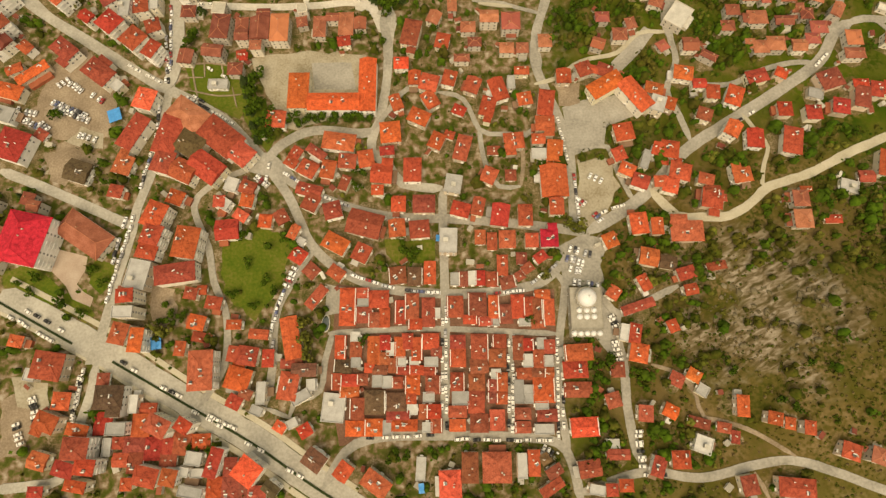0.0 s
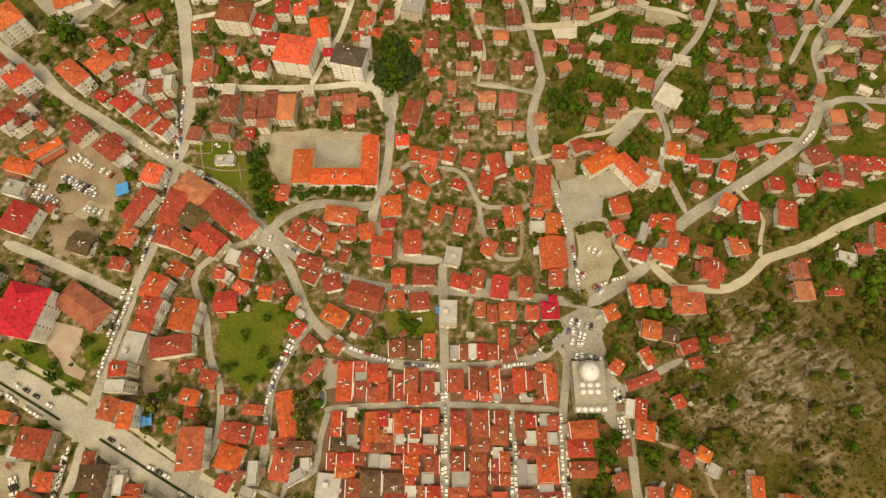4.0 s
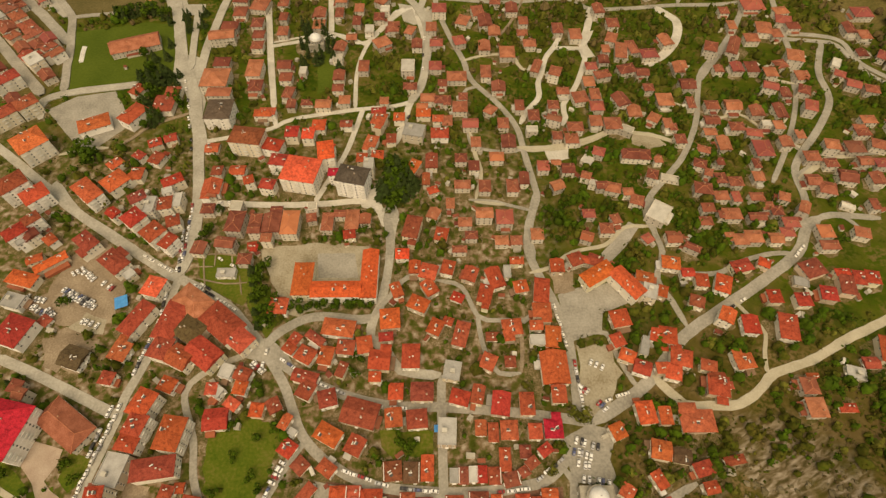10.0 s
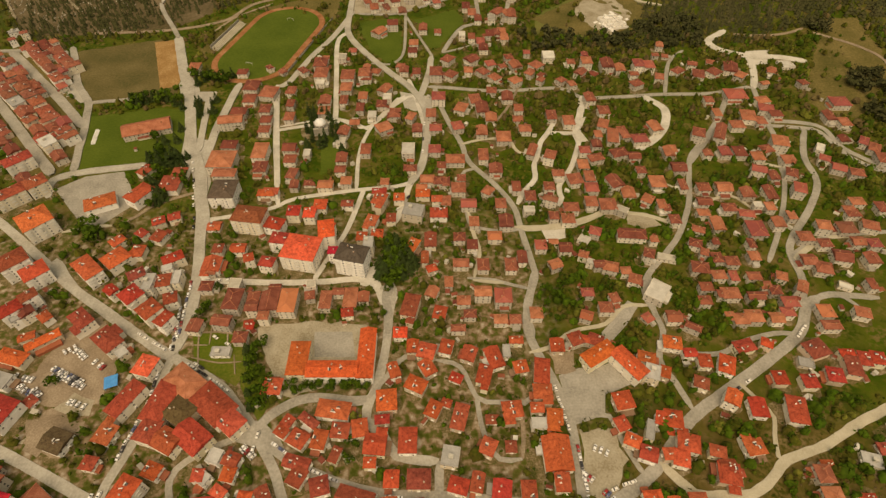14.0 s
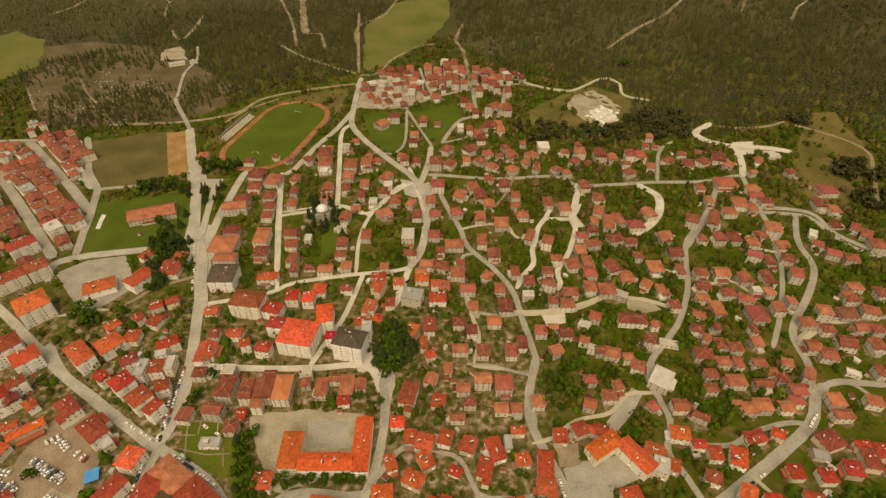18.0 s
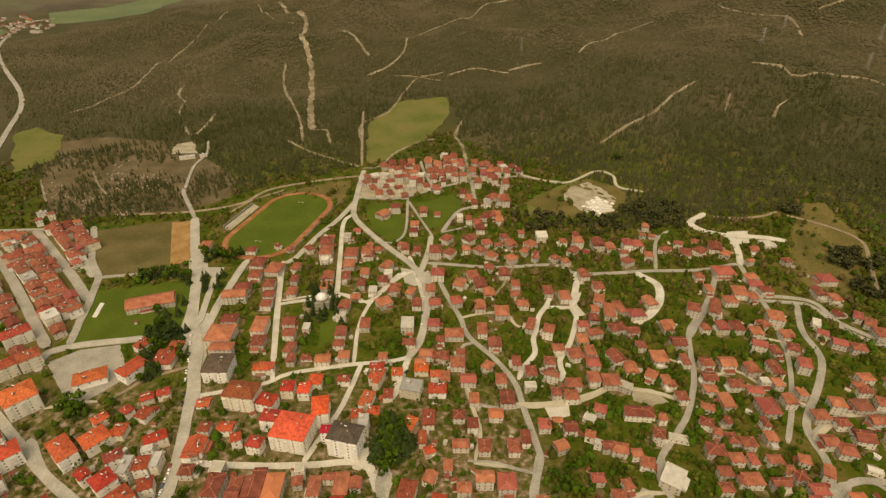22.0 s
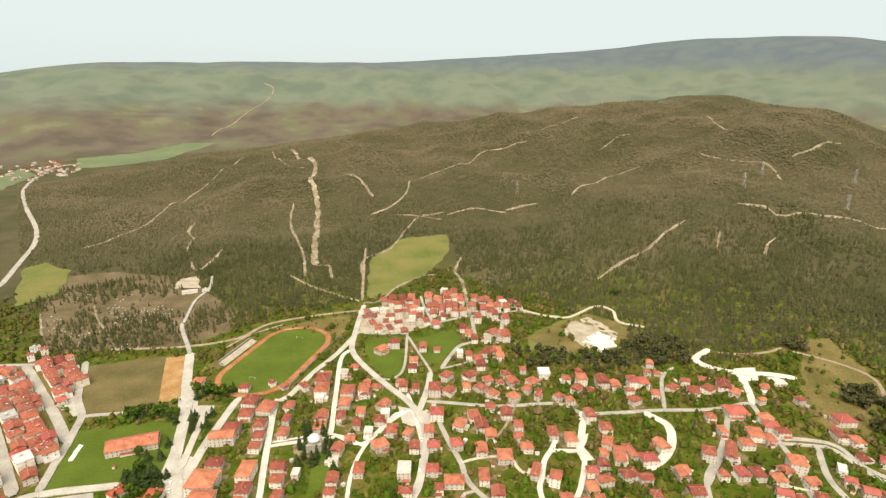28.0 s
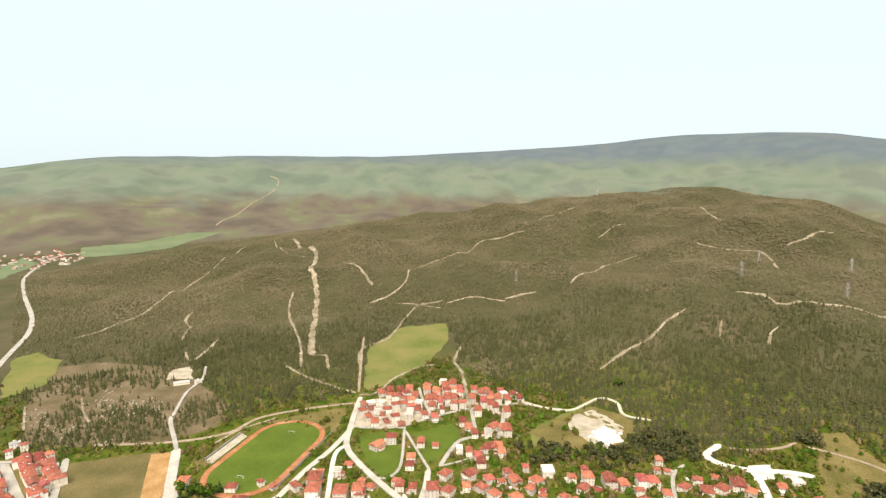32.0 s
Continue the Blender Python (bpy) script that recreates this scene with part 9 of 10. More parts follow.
WHEEL = Build().lathe([(0.3, 0), (0.33, 0.04), (0.33, 0.18), (0.3, 0.22)], 12).mesh("wheel", "rubber")
car_count = [0]
SPARE = Build()


def car(x, y, rot):
    z = float(height(x, y)) + 0.68
    k = random.choice((0, 1, 2, 3, 4, 0, 1, 2, 3, 4, 5, 6, 7, 8, 9, 10))
    if car_count[0] >= 190:
        m = pose(x, y, z, 0, 0, rot)
        dark = 1 if CAR_PAINT[k][1] < 0.25 else 0
        for me, slot in ((CAR_BODY, dark), (CAR_GLASS, 2), (CAR_ROOF, dark)):
            SPARE.faces([tuple(m @ q.co) for q in me.vertices], [tuple(p.vertices) for p in me.polygons], slot)
        return
    car_count[0] += 1
    root = thing("car", pose(x, y, z, 0, 0, rot), f"{CAR_WORD[k]} hatchback parked beside the street", "car", "parked cars")
    part("body", CAR_BODY, root, colour=CAR_PAINT[k])
    part("cabin", CAR_GLASS, root, "dark glazed cabin")
    part("roof_panel", CAR_ROOF, root, colour=CAR_PAINT[k])
    for u in (-1.3, 1.3):
        part("wheel", WHEEL, root, m=pose(u, -0.68, 0.33, 90))
        part("wheel", WHEEL, root, m=pose(u, 0.9, 0.33, 90))


def car_row(x0, y0, x1, y1, n, turn):
    base = math.degrees(math.atan2(y1 - y0, x1 - x0))
    for k in range(n):
        u = (k + 0.5 + random.uniform(-0.2, 0.2)) / n
        if random.random() < 0.06:
            continue
        car(x0 + (x1 - x0) * u + random.uniform(-0.4, 0.4), y0 + (y1 - y0) * u + random.uniform(-0.4, 0.4), base + turn + random.uniform(-4, 4) + random.choice((0, 180)))



car_row(-266.3, 161.3, -247.5, 152.7, 8, 90)
car_row(-243.3, 170.2, -216.9, 158.5, 11, 90)
car_row(-240.8, 166.3, -218.3, 156.9, 9, 90)
car_row(-265.3, 165.3, -250.7, 161.4, 5, 90)
car_row(-234.9, 183.6, -225.1, 177.0, 4, 90)
car_row(-241.3, 180.7, -235.0, 186.5, 3, 90)
car_row(-248.3, 156.6, -242.4, 150.9, 3, 90)
car_row(-224.1, 148.0, -211.5, 144.2, 4, 90)
car_row(-219.3, 174.9, -209.4, 168.8, 3, 90)
car_row(-182.5, 95.0, -192.1, 44.4, 12, 0)
car_row(-186.6, 95.1, -191.7, 65.9, 7, 0)
car_row(-176.8, 136.5, -181.2, 112.7, 6, 0)
car_row(-175.6, 166.7, -175.5, 143.9, 4, 0)
car_row(-176.5, 240.2, -171.6, 190.4, 10, 0)
car_row(-177.2, 219.2, -173.2, 182.4, 6, 0)
car_row(-95.2, 121.9, -81.0, 113.1, 4, 0)
car_row(-75.8, 108.6, -55.1, 100.2, 5, 0)
car_row(-113.2, 120.6, -104.0, 113.5, 5, 90)
car_row(-48.2, 95.1, -8.0, 90.9, 5, 0)
car_row(-104.3, 132.1, -106.7, 114.2, 2, 0)
car_row(-93.9, 40.7, -96.5, 27.8, 6, 0)
car_row(-90.6, 50.3, -94.2, 40.7, 5, 0)
car_row(-84.9, 63.6, -90.0, 52.8, 6, 90)
car_row(-95.1, 23.2, -95.4, 10.7, 3, 0)
car_row(-53.7, 59.2, -27.4, 51.1, 6, 0)
car_row(-22.5, 50.3, -1.4, 48.3, 5, 0)
car_row(14.7, 46.8, 47.2, 49.7, 7, 0)
car_row(50.6, 53.9, 65.9, 64.5, 4, 0)
car_row(73.1, 74.6, 86.0, 70.4, 6, 90)
car_row(71.1, 68.5, 83.9, 65.0, 6, 90)
car_row(72.3, 62.8, 80.3, 60.3, 3, 90)
car_row(74.2, 54.5, 89.5, 51.7, 6, 90)
car_row(79.1, 120.1, 80.3, 89.9, 7, 0)
car_row(89.4, 95.2, 93.1, 91.0, 3, 90)
car_row(87.6, 120.0, 97.5, 114.6, 3, 90)
car_row(79.8, 104.0, 84.6, 100.4, 3, 90)
car_row(1.4, 41.7, 1.3, -25.8, 11, 0)
car_row(-0.5, 35.4, -0.8, -19.9, 6, 0)
car_row(39.2, 24.0, 36.8, -27.4, 10, 0)
car_row(36.5, 22.4, 34.7, -26.0, 7, 0)
car_row(63.3, 22.3, 61.5, -31.9, 11, 0)
car_row(66.1, 16.0, 64.3, -26.1, 7, 0)
car_row(-41.4, -30.3, -4.8, -28.7, 6, 0)
car_row(4.3, -30.7, 59.2, -31.9, 10, 0)
car_row(95.5, 22.2, 97.6, 9.7, 5, 90)
car_row(94.0, 34.8, 97.5, 28.5, 4, 90)
car_row(104.7, -26.3, 105.3, -45.8, 8, 90)
car_row(104.6, -49.1, 118.2, -49.8, 2, 0)
car_row(52.9, -35.3, 60.2, -39.9, 4, 90)
car_row(-66.5, 53.6, -67.7, 48.7, 1, 0)
car_row(-225.3, -6.9, -220.7, -20.3, 7, 90)
car_row(-232.4, -20.2, -226.2, -33.3, 5, 90)
car_row(-179.5, 11.1, -167.7, 4.9, 2, 0)
car_row(-157.4, -1.8, -141.1, -8.8, 3, 0)
car_row(-137.5, -14.8, -118.1, -24.3, 3, 0)
car_row(-108.3, -31.0, -95.8, -36.8, 2, 0)
car_row(-86.2, -44.0, -73.8, -50.5, 2, 0)
car_row(-240.0, 41.4, -211.8, 26.9, 4, 0)
car_row(-245.6, 36.7, -217.5, 21.9, 7, 0)
car_row(-127.8, -17.8, -111.9, -25.2, 4, 0)
car_row(-199.2, 6.6, -201.0, -20.4, 9, 0)
car_row(-200.5, 3.6, -201.9, -20.3, 6, 0)
car_row(-167.4, 204.4, -129.4, 182.2, 3, 0)
car_row(-160.7, 173.8, -126.9, 153.1, 8, 0)
car_row(-199.0, 195.5, -175.7, 182.4, 6, 0)
car_row(-155.0, 173.4, -149.3, 169.5, 2, 0)
car_row(92.8, 95.2, 110.1, 101.5, 3, 0)
car_row(127.9, 111.0, 142.9, 123.6, 2, 0)
car_row(180.8, 153.8, 196.2, 162.3, 2, 0)
car_row(236.1, 191.8, 249.2, 204.1, 4, 0)
car_row(71.0, 157.8, 76.1, 127.4, 5, 0)
car_row(-35.0, 308.8, -24.4, 326.9, 3, 0)
car_row(-169.5, 240.8, -145.0, 238.9, 3, 0)
car_row(-174.9, 204.7, -172.1, 182.3, 4, 0)
car_row(-215.6, 374.0, -189.2, 287.2, 8, 0)
car_row(-14.2, 434.8, -15.4, 375.0, 3, 0)

tagged(new("parked_cars", SPARE.mesh("parked_cars", "frame", "rubber", "glass")), "white and dark cars parked along the streets", "cars", kind="stuff")


# ---- trees ----
rng = np.random.default_rng(5)


def road_gap(x, y, reach=60):
    """Distance from points to the nearest road's edge."""
    best = np.full(x.shape, 1e9)
    for line, width in STRIPS:
        lo, hi = line.min(0) - reach, line.max(0) + reach
        near = np.nonzero((x > lo[0]) & (x < hi[0]) & (y > lo[1]) & (y < hi[1]))[0]
        if not len(near):
            continue
        p = np.stack([x[near], y[near]], 1)
        gap = np.full(len(near), 1e9)
        for a, b in zip(line[:-1], line[1:]):
            ab = b - a
            u = np.clip(((p - a) @ ab) / max(ab @ ab, 1e-9), 0, 1)
            gap = np.minimum(gap, np.hypot(*(a + u[:, None] * ab - p).T))
        best[near] = np.minimum(best[near], gap - width / 2)
    return best


def house_gap(x, y):
    best = np.full(x.shape, 1e9)
    for hx, hy, r in PLACED:
        best = np.minimum(best, np.hypot(x - hx, y - hy) - r * 0.8)
    return best


yards()
sheds()


def open_land(x, y, kinds=None):
    hit = np.zeros(x.shape, bool)
    for kind, poly in OPEN:
        if kinds is None or kind in kinds:
            hit |= inside(poly, x, y)
    return hit


def stuff(name, protos, x, y, z, size, material, label, category, smooth=False, tall=1.0):
    """One mesh of many plants: small prototypes, turned, sized and set down."""
    V, Fs, n0 = [], [], 0
    pick = rng.integers(0, len(protos), len(x))
    for k, (pv, pf) in enumerate(protos):
        i = np.nonzero(pick == k)[0]
        if not len(i):
            continue
        a = rng.uniform(0, 2 * np.pi, len(i))
        c, s = np.cos(a), np.sin(a)
        sz = size[i]
        wide = sz * rng.uniform(0.8, 1.25, len(i))
        px = pv[None, :, 0] * wide[:, None]
        py = pv[None, :, 1] * wide[:, None]
        vx = px * c[:, None] - py * s[:, None] + x[i][:, None]
        vy = px * s[:, None] + py * c[:, None] + y[i][:, None]
        vz = pv[None, :, 2] * sz[:, None] * tall + z[i][:, None]
        V.append(np.stack([vx, vy, vz], 2).reshape(-1, 3))
        f = pf[None] + (np.arange(len(i)) * len(pv))[:, None, None] + n0
        Fs.append(f.reshape(-1, 3))
        n0 += len(i) * len(pv)
    V, Fs = np.concatenate(V), np.concatenate(Fs)
    me = bpy.data.meshes.new(name)
    me.vertices.add(len(V))
    me.vertices.foreach_set("co", V.astype(np.float32).ravel())
    me.loops.add(len(Fs) * 3)
    me.loops.foreach_set("vertex_index", Fs.astype(np.int32).ravel())
    me.polygons.add(len(Fs))
    me.polygons.foreach_set("loop_start", np.arange(0, len(Fs) * 3, 3, dtype=np.int32))
    me.polygons.foreach_set("use_smooth", np.full(len(Fs), smooth))
    me.update(calc_edges=True)
    me.materials.append(M[material])
    return tagged(new(name, me), label, category, kind="stuff")


def conifer(seed, tiers=2, n=6):
    r = random.Random(seed)
    v, f = [], []
    for t in range(tiers):
        z0, z1 = 0.12 + 0.4 * t, 0.62 + 0.38 * t
        rad = 0.24 - 0.08 * t
        k0 = len(v)
        for k in range(n):
            a = 2 * math.pi * k / n
            q = rad * r.uniform(0.7, 1.3)
            v.append((q * math.cos(a), q * math.sin(a), z0 + r.uniform(-0.05, 0.05)))
        v.append((r.uniform(-0.02, 0.02), r.uniform(-0.02, 0.02), z1))
        f += [(k0 + k, k0 + (k + 1) % n, k0 + n) for k in range(n)]
    return np.array(v), np.array(f)


def dome(seed):
    """A rounded far crown with an uneven rim."""
    r = random.Random(seed)
    v, f = [(r.uniform(-0.08, 0.08), r.uniform(-0.08, 0.08), r.uniform(0.85, 1.0))], []
    for rad, z in ((0.3, 0.74), (0.43, 0.2)):
        for k in range(5):
            a = 2 * math.pi * (k + r.uniform(-0.25, 0.25)) / 5
            q = rad * r.uniform(0.75, 1.25)
            v.append((q * math.cos(a), q * math.sin(a), z * r.uniform(0.85, 1.15)))
    for k in range(5):
        m = (k + 1) % 5
        f += [(0, 1 + k, 1 + m), (1 + k, 6 + k, 6 + m), (1 + k, 6 + m, 1 + m)]
    return np.array(v), np.array(f)


ICO = None


def ico():
    global ICO
    if ICO is None:
        bm = bmesh.new()
        bmesh.ops.create_icosphere(bm, subdivisions=1, radius=1)
        ICO = (np.array([v.co[:] for v in bm.verts]), np.array([[v.index for v in f.verts] for f in bm.faces]))
        bm.free()
    return ICO


def leafy(seed, leaves=70, clump=0.16, rx=0.42, z0=0.3, z1=1.0):
    """A crown of many small leaf clumps, each a bent pair of triangles, with gaps and an uneven outline."""
    r = np.random.default_rng(seed)
    lobes = r.normal(size=(5, 3)) * (0.18, 0.18, 0.12)
    V, F = [], []
    for k in range(leaves):
        d = r.normal(size=3)
        d /= np.linalg.norm(d)
        q = r.uniform(0.55, 1.0)
        c = lobes[k % 5] + d * q * (rx * 0.72, rx * 0.72, (z1 - z0) * 0.36) + (0, 0, (z0 + z1) / 2)
        t = r.normal(size=3)
        t -= t @ d * d * 0.6
        t /= np.linalg.norm(t)
        s = np.cross(d, t)
        s /= np.linalg.norm(s)
        e = clump * r.uniform(0.6, 1.3)
        n = len(V)
        V += [c + t * e, c + s * e * 0.8 + d * 0.03, c - t * e, c - s * e * 0.8 - d * 0.03]
        F += [(n, n + 1, n + 2), (n, n + 2, n + 3)]
    return np.array(V), np.array(F)



def bushy(seed):
    """A garden tree: two or three uneven lumps with loose leaf clumps about them."""
    r = random.Random(seed + 300)
    V, F, n = [], [], 0
    for b in range(2):
        dv, df = dome(seed * 7 + b)
        a, s = r.uniform(0, 6.3), r.uniform(0.7, 0.95)
        V.append(dv * (s * 0.9, s * 0.9, s * (0.75 if b else 1)) + (0.16 * math.cos(a), 0.16 * math.sin(a), 0.05))
        F.append(df + n)
        n += len(dv)
    lv, lf = leafy(seed + 20, 10, 0.15, 0.5, 0.2, 1.0)
    return np.concatenate(V + [lv]), np.concatenate(F + [lf + n])


def cone_crown(seed, leaves=150, rx=0.3, clump=0.11, z0=0.08, thin=1.0):
    r = np.random.default_rng(seed)
    V, F = [], []
    for k in range(leaves):
        u = r.uniform(0, 1) ** 1.4
        a = r.uniform(0, 2 * np.pi)
        q = rx * (1 - u) ** thin * r.uniform(0.6, 1.1)
        c = np.array((q * np.cos(a), q * np.sin(a), z0 + (1 - z0) * u))
        out = np.array((np.cos(a), np.sin(a), -0.35))
        s = np.array((-np.sin(a), np.cos(a), 0))
        e = clump * r.uniform(0.6, 1.2) * (1.15 - 0.6 * u)
        n = len(V)
        V += [c - out * e * 0.6, c + s * e * 0.7, c + out * e, c - s * e * 0.7]
        F += [(n, n + 1, n + 2), (n, n + 2, n + 3)]
    return np.array(V), np.array(F)


def as_mesh(name, vf, material):
    return mesh(name, vf[0].tolist(), [tuple(q) for q in vf[1].tolist()], [material])


def trunk(seed, h=0.62, r0=0.03, limbs=5):
    r = random.Random(seed)
    B = Build().lathe([(r0 * 1.4, -0.05), (r0, 0.08), (r0 * 0.7, 0.35), (r0 * 0.35, h)], 7)
    for k in range(limbs):
        a = 2 * math.pi * k / max(limbs, 1) + r.uniform(-0.4, 0.4)
        z = r.uniform(0.25, 0.45)
        B.bar((0, 0, z), (0.22 * math.cos(a), 0.22 * math.sin(a), z + r.uniform(0.15, 0.3)), r0 * 0.3)
    return B.mesh("trunk", "bark")


TREES = {
    "l": ("broadleaf_tree", "leafy green tree with an uneven crown", [as_mesh("crown", leafy(k, 210, 0.095), "leaf") for k in range(4)], [trunk(k) for k in range(4)], 0.42),
    "o": ("broadleaf_tree", "pale yellow-green tree coming into leaf", [as_mesh("crown", leafy(20 + k, 190, 0.09), "olive") for k in range(3)], [trunk(9 + k) for k in range(3)], 0.42),
    "p": ("conifer", "dark green conifer with dense drooping branches", [as_mesh("crown", cone_crown(k), "pine") for k in range(4)], [trunk(20 + k, 0.9, 0.022, 0) for k in range(4)], 0.3),
    "c": ("cypress", "tall narrow dark cypress beside the mosque", [as_mesh("crown", cone_crown(30 + k, 130, 0.11, 0.075, 0.04, 0.6), "pine") for k in range(3)], [trunk(30 + k, 0.9, 0.016, 0) for k in range(3)], 0.15),
}


def tree(x, y, r, kind):
    name, label, crowns, trunks, half = TREES[kind]
    k = random.randrange(len(crowns))
    s = max(r / half, {"l": 4.5, "o": 5, "p": 7, "c": 12}[kind])
    s = min(s, {"l": 11, "o": 13, "p": 15, "c": 15}[kind])
    wide = r / half / s
    wide = min(max(wide, 0.8), 1.5)
    root = thing(name, pose(x, y, float(height(x, y)) + 0.05, 0, 0, random.uniform(0, 360)) @ Matrix.Diagonal((s * wide, s * wide, s, 1)), label, "tree", "trees of the town")
    part("trunk", trunks[k], root)
    part("crown", crowns[k], root)
    PLACED.append((x, y, r * 0.5))



tree(-156.0, 28.5, 4.5, 'o')
tree(78.8, 85.6, 4.6, 'o')
tree(74.8, 88.2, 3.4, 'o')
tree(58.9, 57.8, 2.7, 'o')
tree(-76.3, 23.1, 4.1, 'o')
tree(-78.4, 31.9, 3.6, 'o')
tree(-74.3, 14.3, 3.8, 'o')
tree(91.3, 9.7, 3.5, 'l')
tree(86.2, 6.6, 2.6, 'l')
tree(-118.8, 162.4, 2.8, 'p')
tree(-121.7, 174.5, 2.6, 'p')
tree(-116.3, 152.8, 2.5, 'p')
tree(-112.8, 143.3, 2.5, 'p')
tree(-124.9, 182.0, 1.9, 'p')
tree(-109.1, 147.4, 2.8, 'l')
tree(-78.2, 156.7, 2.6, 'l')
tree(-67.6, 155.4, 2.6, 'l')
tree(-57.0, 155.9, 2.4, 'l')
tree(-50.0, 156.2, 2.1, 'l')
tree(-88.5, 154.6, 2.3, 'l')
tree(-95.5, 154.1, 2.5, 'l')
tree(-231.5, 57.8, 2.9, 'l')
tree(-242.3, 55.2, 2.0, 'l')
tree(-214.4, 42.9, 3.1, 'l')
tree(-204.2, 39.0, 2.4, 'l')
tree(-201.4, 62.7, 2.7, 'l')
tree(-210.1, 34.9, 2.7, 'l')
tree(-193.4, 55.8, 2.2, 'l')
tree(-235.1, 51.2, 2.1, 'l')
tree(-21.2, 73.4, 3.3, 'l')
tree(-15.2, 71.0, 2.6, 'l')
tree(-24.5, 78.5, 2.3, 'l')
tree(-49.0, 121.0, 2.7, 'l')
tree(-51.5, 113.8, 2.5, 'l')
tree(-157.5, 26.6, 2.5, 'l')
tree(-152.4, 36.2, 2.8, 'l')
tree(-156.2, 42.6, 2.3, 'l')
tree(-145.9, 36.7, 2.3, 'l')
tree(-159.3, 33.0, 2.2, 'l')
tree(71.1, -15.9, 1.8, 'o')
tree(83.8, 225.6, 3.4, 'l')
tree(90.6, 217.3, 3.0, 'l')
tree(76.7, 229.8, 3.4, 'l')
tree(79.0, 205.2, 2.8, 'l')
tree(95.6, 238.2, 3.4, 'l')
tree(88.0, 234.1, 3.0, 'l')
tree(74.3, 217.7, 2.8, 'l')
tree(98.2, 221.4, 2.7, 'l')
tree(49.7, 31.2, 2.2, 'l')
tree(-43.5, 22.8, 2.2, 'l')
tree(-148.0, 227.4, 1.8, 'l')
tree(-155.1, 233.7, 2.3, 'p')
tree(-249.8, 107.6, 2.3, 'p')
tree(-245.3, 109.5, 1.9, 'l')
tree(-130.7, -36.7, 2.5, 'l')
tree(-124.9, -35.3, 2.5, 'l')
tree(-135.7, -33.8, 2.2, 'l')
tree(-26.1, -37.2, 2.7, 'l')
tree(-20.0, -39.6, 2.4, 'l')
tree(-29.0, -41.5, 2.2, 'l')
tree(-37.1, 209.9, 2.5, 'l')
tree(-55.5, 214.4, 2.7, 'l')
tree(106.3, 3.5, 2.6, 'l')
tree(110.4, -5.6, 2.2, 'l')
tree(107.8, 0.4, 1.9, 'l')
tree(156.4, 3.2, 2.4, 'l')
tree(154.5, 9.3, 1.8, 'l')
tree(193.3, 8.7, 2.2, 'l')
tree(208.7, 62.7, 2.3, 'l')
tree(183.7, -14.5, 2.5, 'l')
tree(178.8, -10.2, 2.3, 'l')
tree(-117.6, 82.4, 2.7, 'l')
tree(-100.5, 75.5, 2.7, 'l')
tree(-102.5, 55.5, 2.4, 'l')
tree(-113.0, 65.5, 2.1, 'l')
tree(-120.8, 49.0, 2.3, 'l')
tree(-92.6, 82.2, 2.2, 'l')
tree(-95.6, 48.9, 2.4, 'l')
tree(-108.1, 42.4, 2.1, 'l')
tree(268.9, 203.8, 3.1, 'l')
tree(127.4, 9.5, 1.8, 'l')
tree(-31.2, 266.2, 5.1, 'p')
tree(-28.0, 255.6, 4.6, 'p')
tree(-34.9, 253.0, 4.2, 'p')
tree(-24.0, 262.4, 4.1, 'p')
tree(-33.7, 276.9, 3.4, 'p')
tree(-18.4, 252.4, 3.7, 'p')
tree(-26.3, 242.1, 3.2, 'p')
tree(-239.9, 281.2, 3.9, 'o')
tree(-247.0, 290.1, 3.3, 'o')
tree(-233.7, 274.5, 2.7, 'o')
tree(-239.4, 341.4, 3.4, 'p')
tree(-230.8, 325.7, 3.8, 'p')
tree(-234.8, 332.1, 3.4, 'p')
tree(-220.0, 364.5, 2.7, 'p')
tree(-235.4, 369.5, 3.1, 'p')
tree(-251.1, 375.1, 2.7, 'p')
tree(-230.0, 375.4, 2.8, 'p')
tree(-224.2, 361.6, 2.7, 'p')
tree(-220.5, 375.4, 2.8, 'p')
tree(-31.4, 271.3, 5.0, 'p')
tree(-37.3, 260.8, 4.6, 'p')
tree(-20.6, 256.8, 4.5, 'p')
tree(-29.3, 247.6, 4.5, 'p')
tree(-33.7, 243.7, 3.7, 'p')
tree(-22.4, 246.6, 4.1, 'p')
tree(-27.2, 269.9, 4.6, 'l')
tree(-38.5, 270.0, 3.7, 'p')
tree(-300.0, 459.6, 3.6, 'p')
tree(-291.5, 455.5, 3.6, 'p')
tree(-285.7, 459.3, 3.6, 'p')
tree(-279.8, 462.8, 3.6, 'p')
tree(-272.1, 460.7, 3.7, 'p')
tree(-266.1, 462.9, 3.7, 'p')
tree(-255.8, 455.5, 3.2, 'p')
tree(-247.5, 448.3, 3.2, 'p')
tree(-246.8, 396.4, 3.4, 'p')
tree(-247.7, 385.8, 3.3, 'p')
tree(-236.0, 381.7, 3.3, 'p')
tree(-237.1, 398.1, 3.4, 'p')
tree(-254.3, 415.6, 3.0, 'p')
tree(-238.3, 415.5, 3.1, 'p')
tree(-245.6, 374.0, 3.7, 'p')
tree(-229.1, 370.1, 3.3, 'p')
tree(-237.5, 366.2, 3.2, 'p')
tree(-244.3, 358.7, 2.8, 'p')
tree(-241.7, 498.3, 3.5, 'p')
tree(-235.2, 502.7, 3.5, 'p')
tree(-226.5, 498.0, 3.5, 'p')
tree(-220.5, 501.8, 3.5, 'p')
tree(-213.5, 505.0, 3.6, 'p')
tree(-244.9, 490.3, 3.4, 'p')
tree(-231.5, 448.8, 2.3, 'p')
tree(-228.2, 436.0, 2.3, 'p')
tree(-234.7, 461.7, 2.3, 'p')
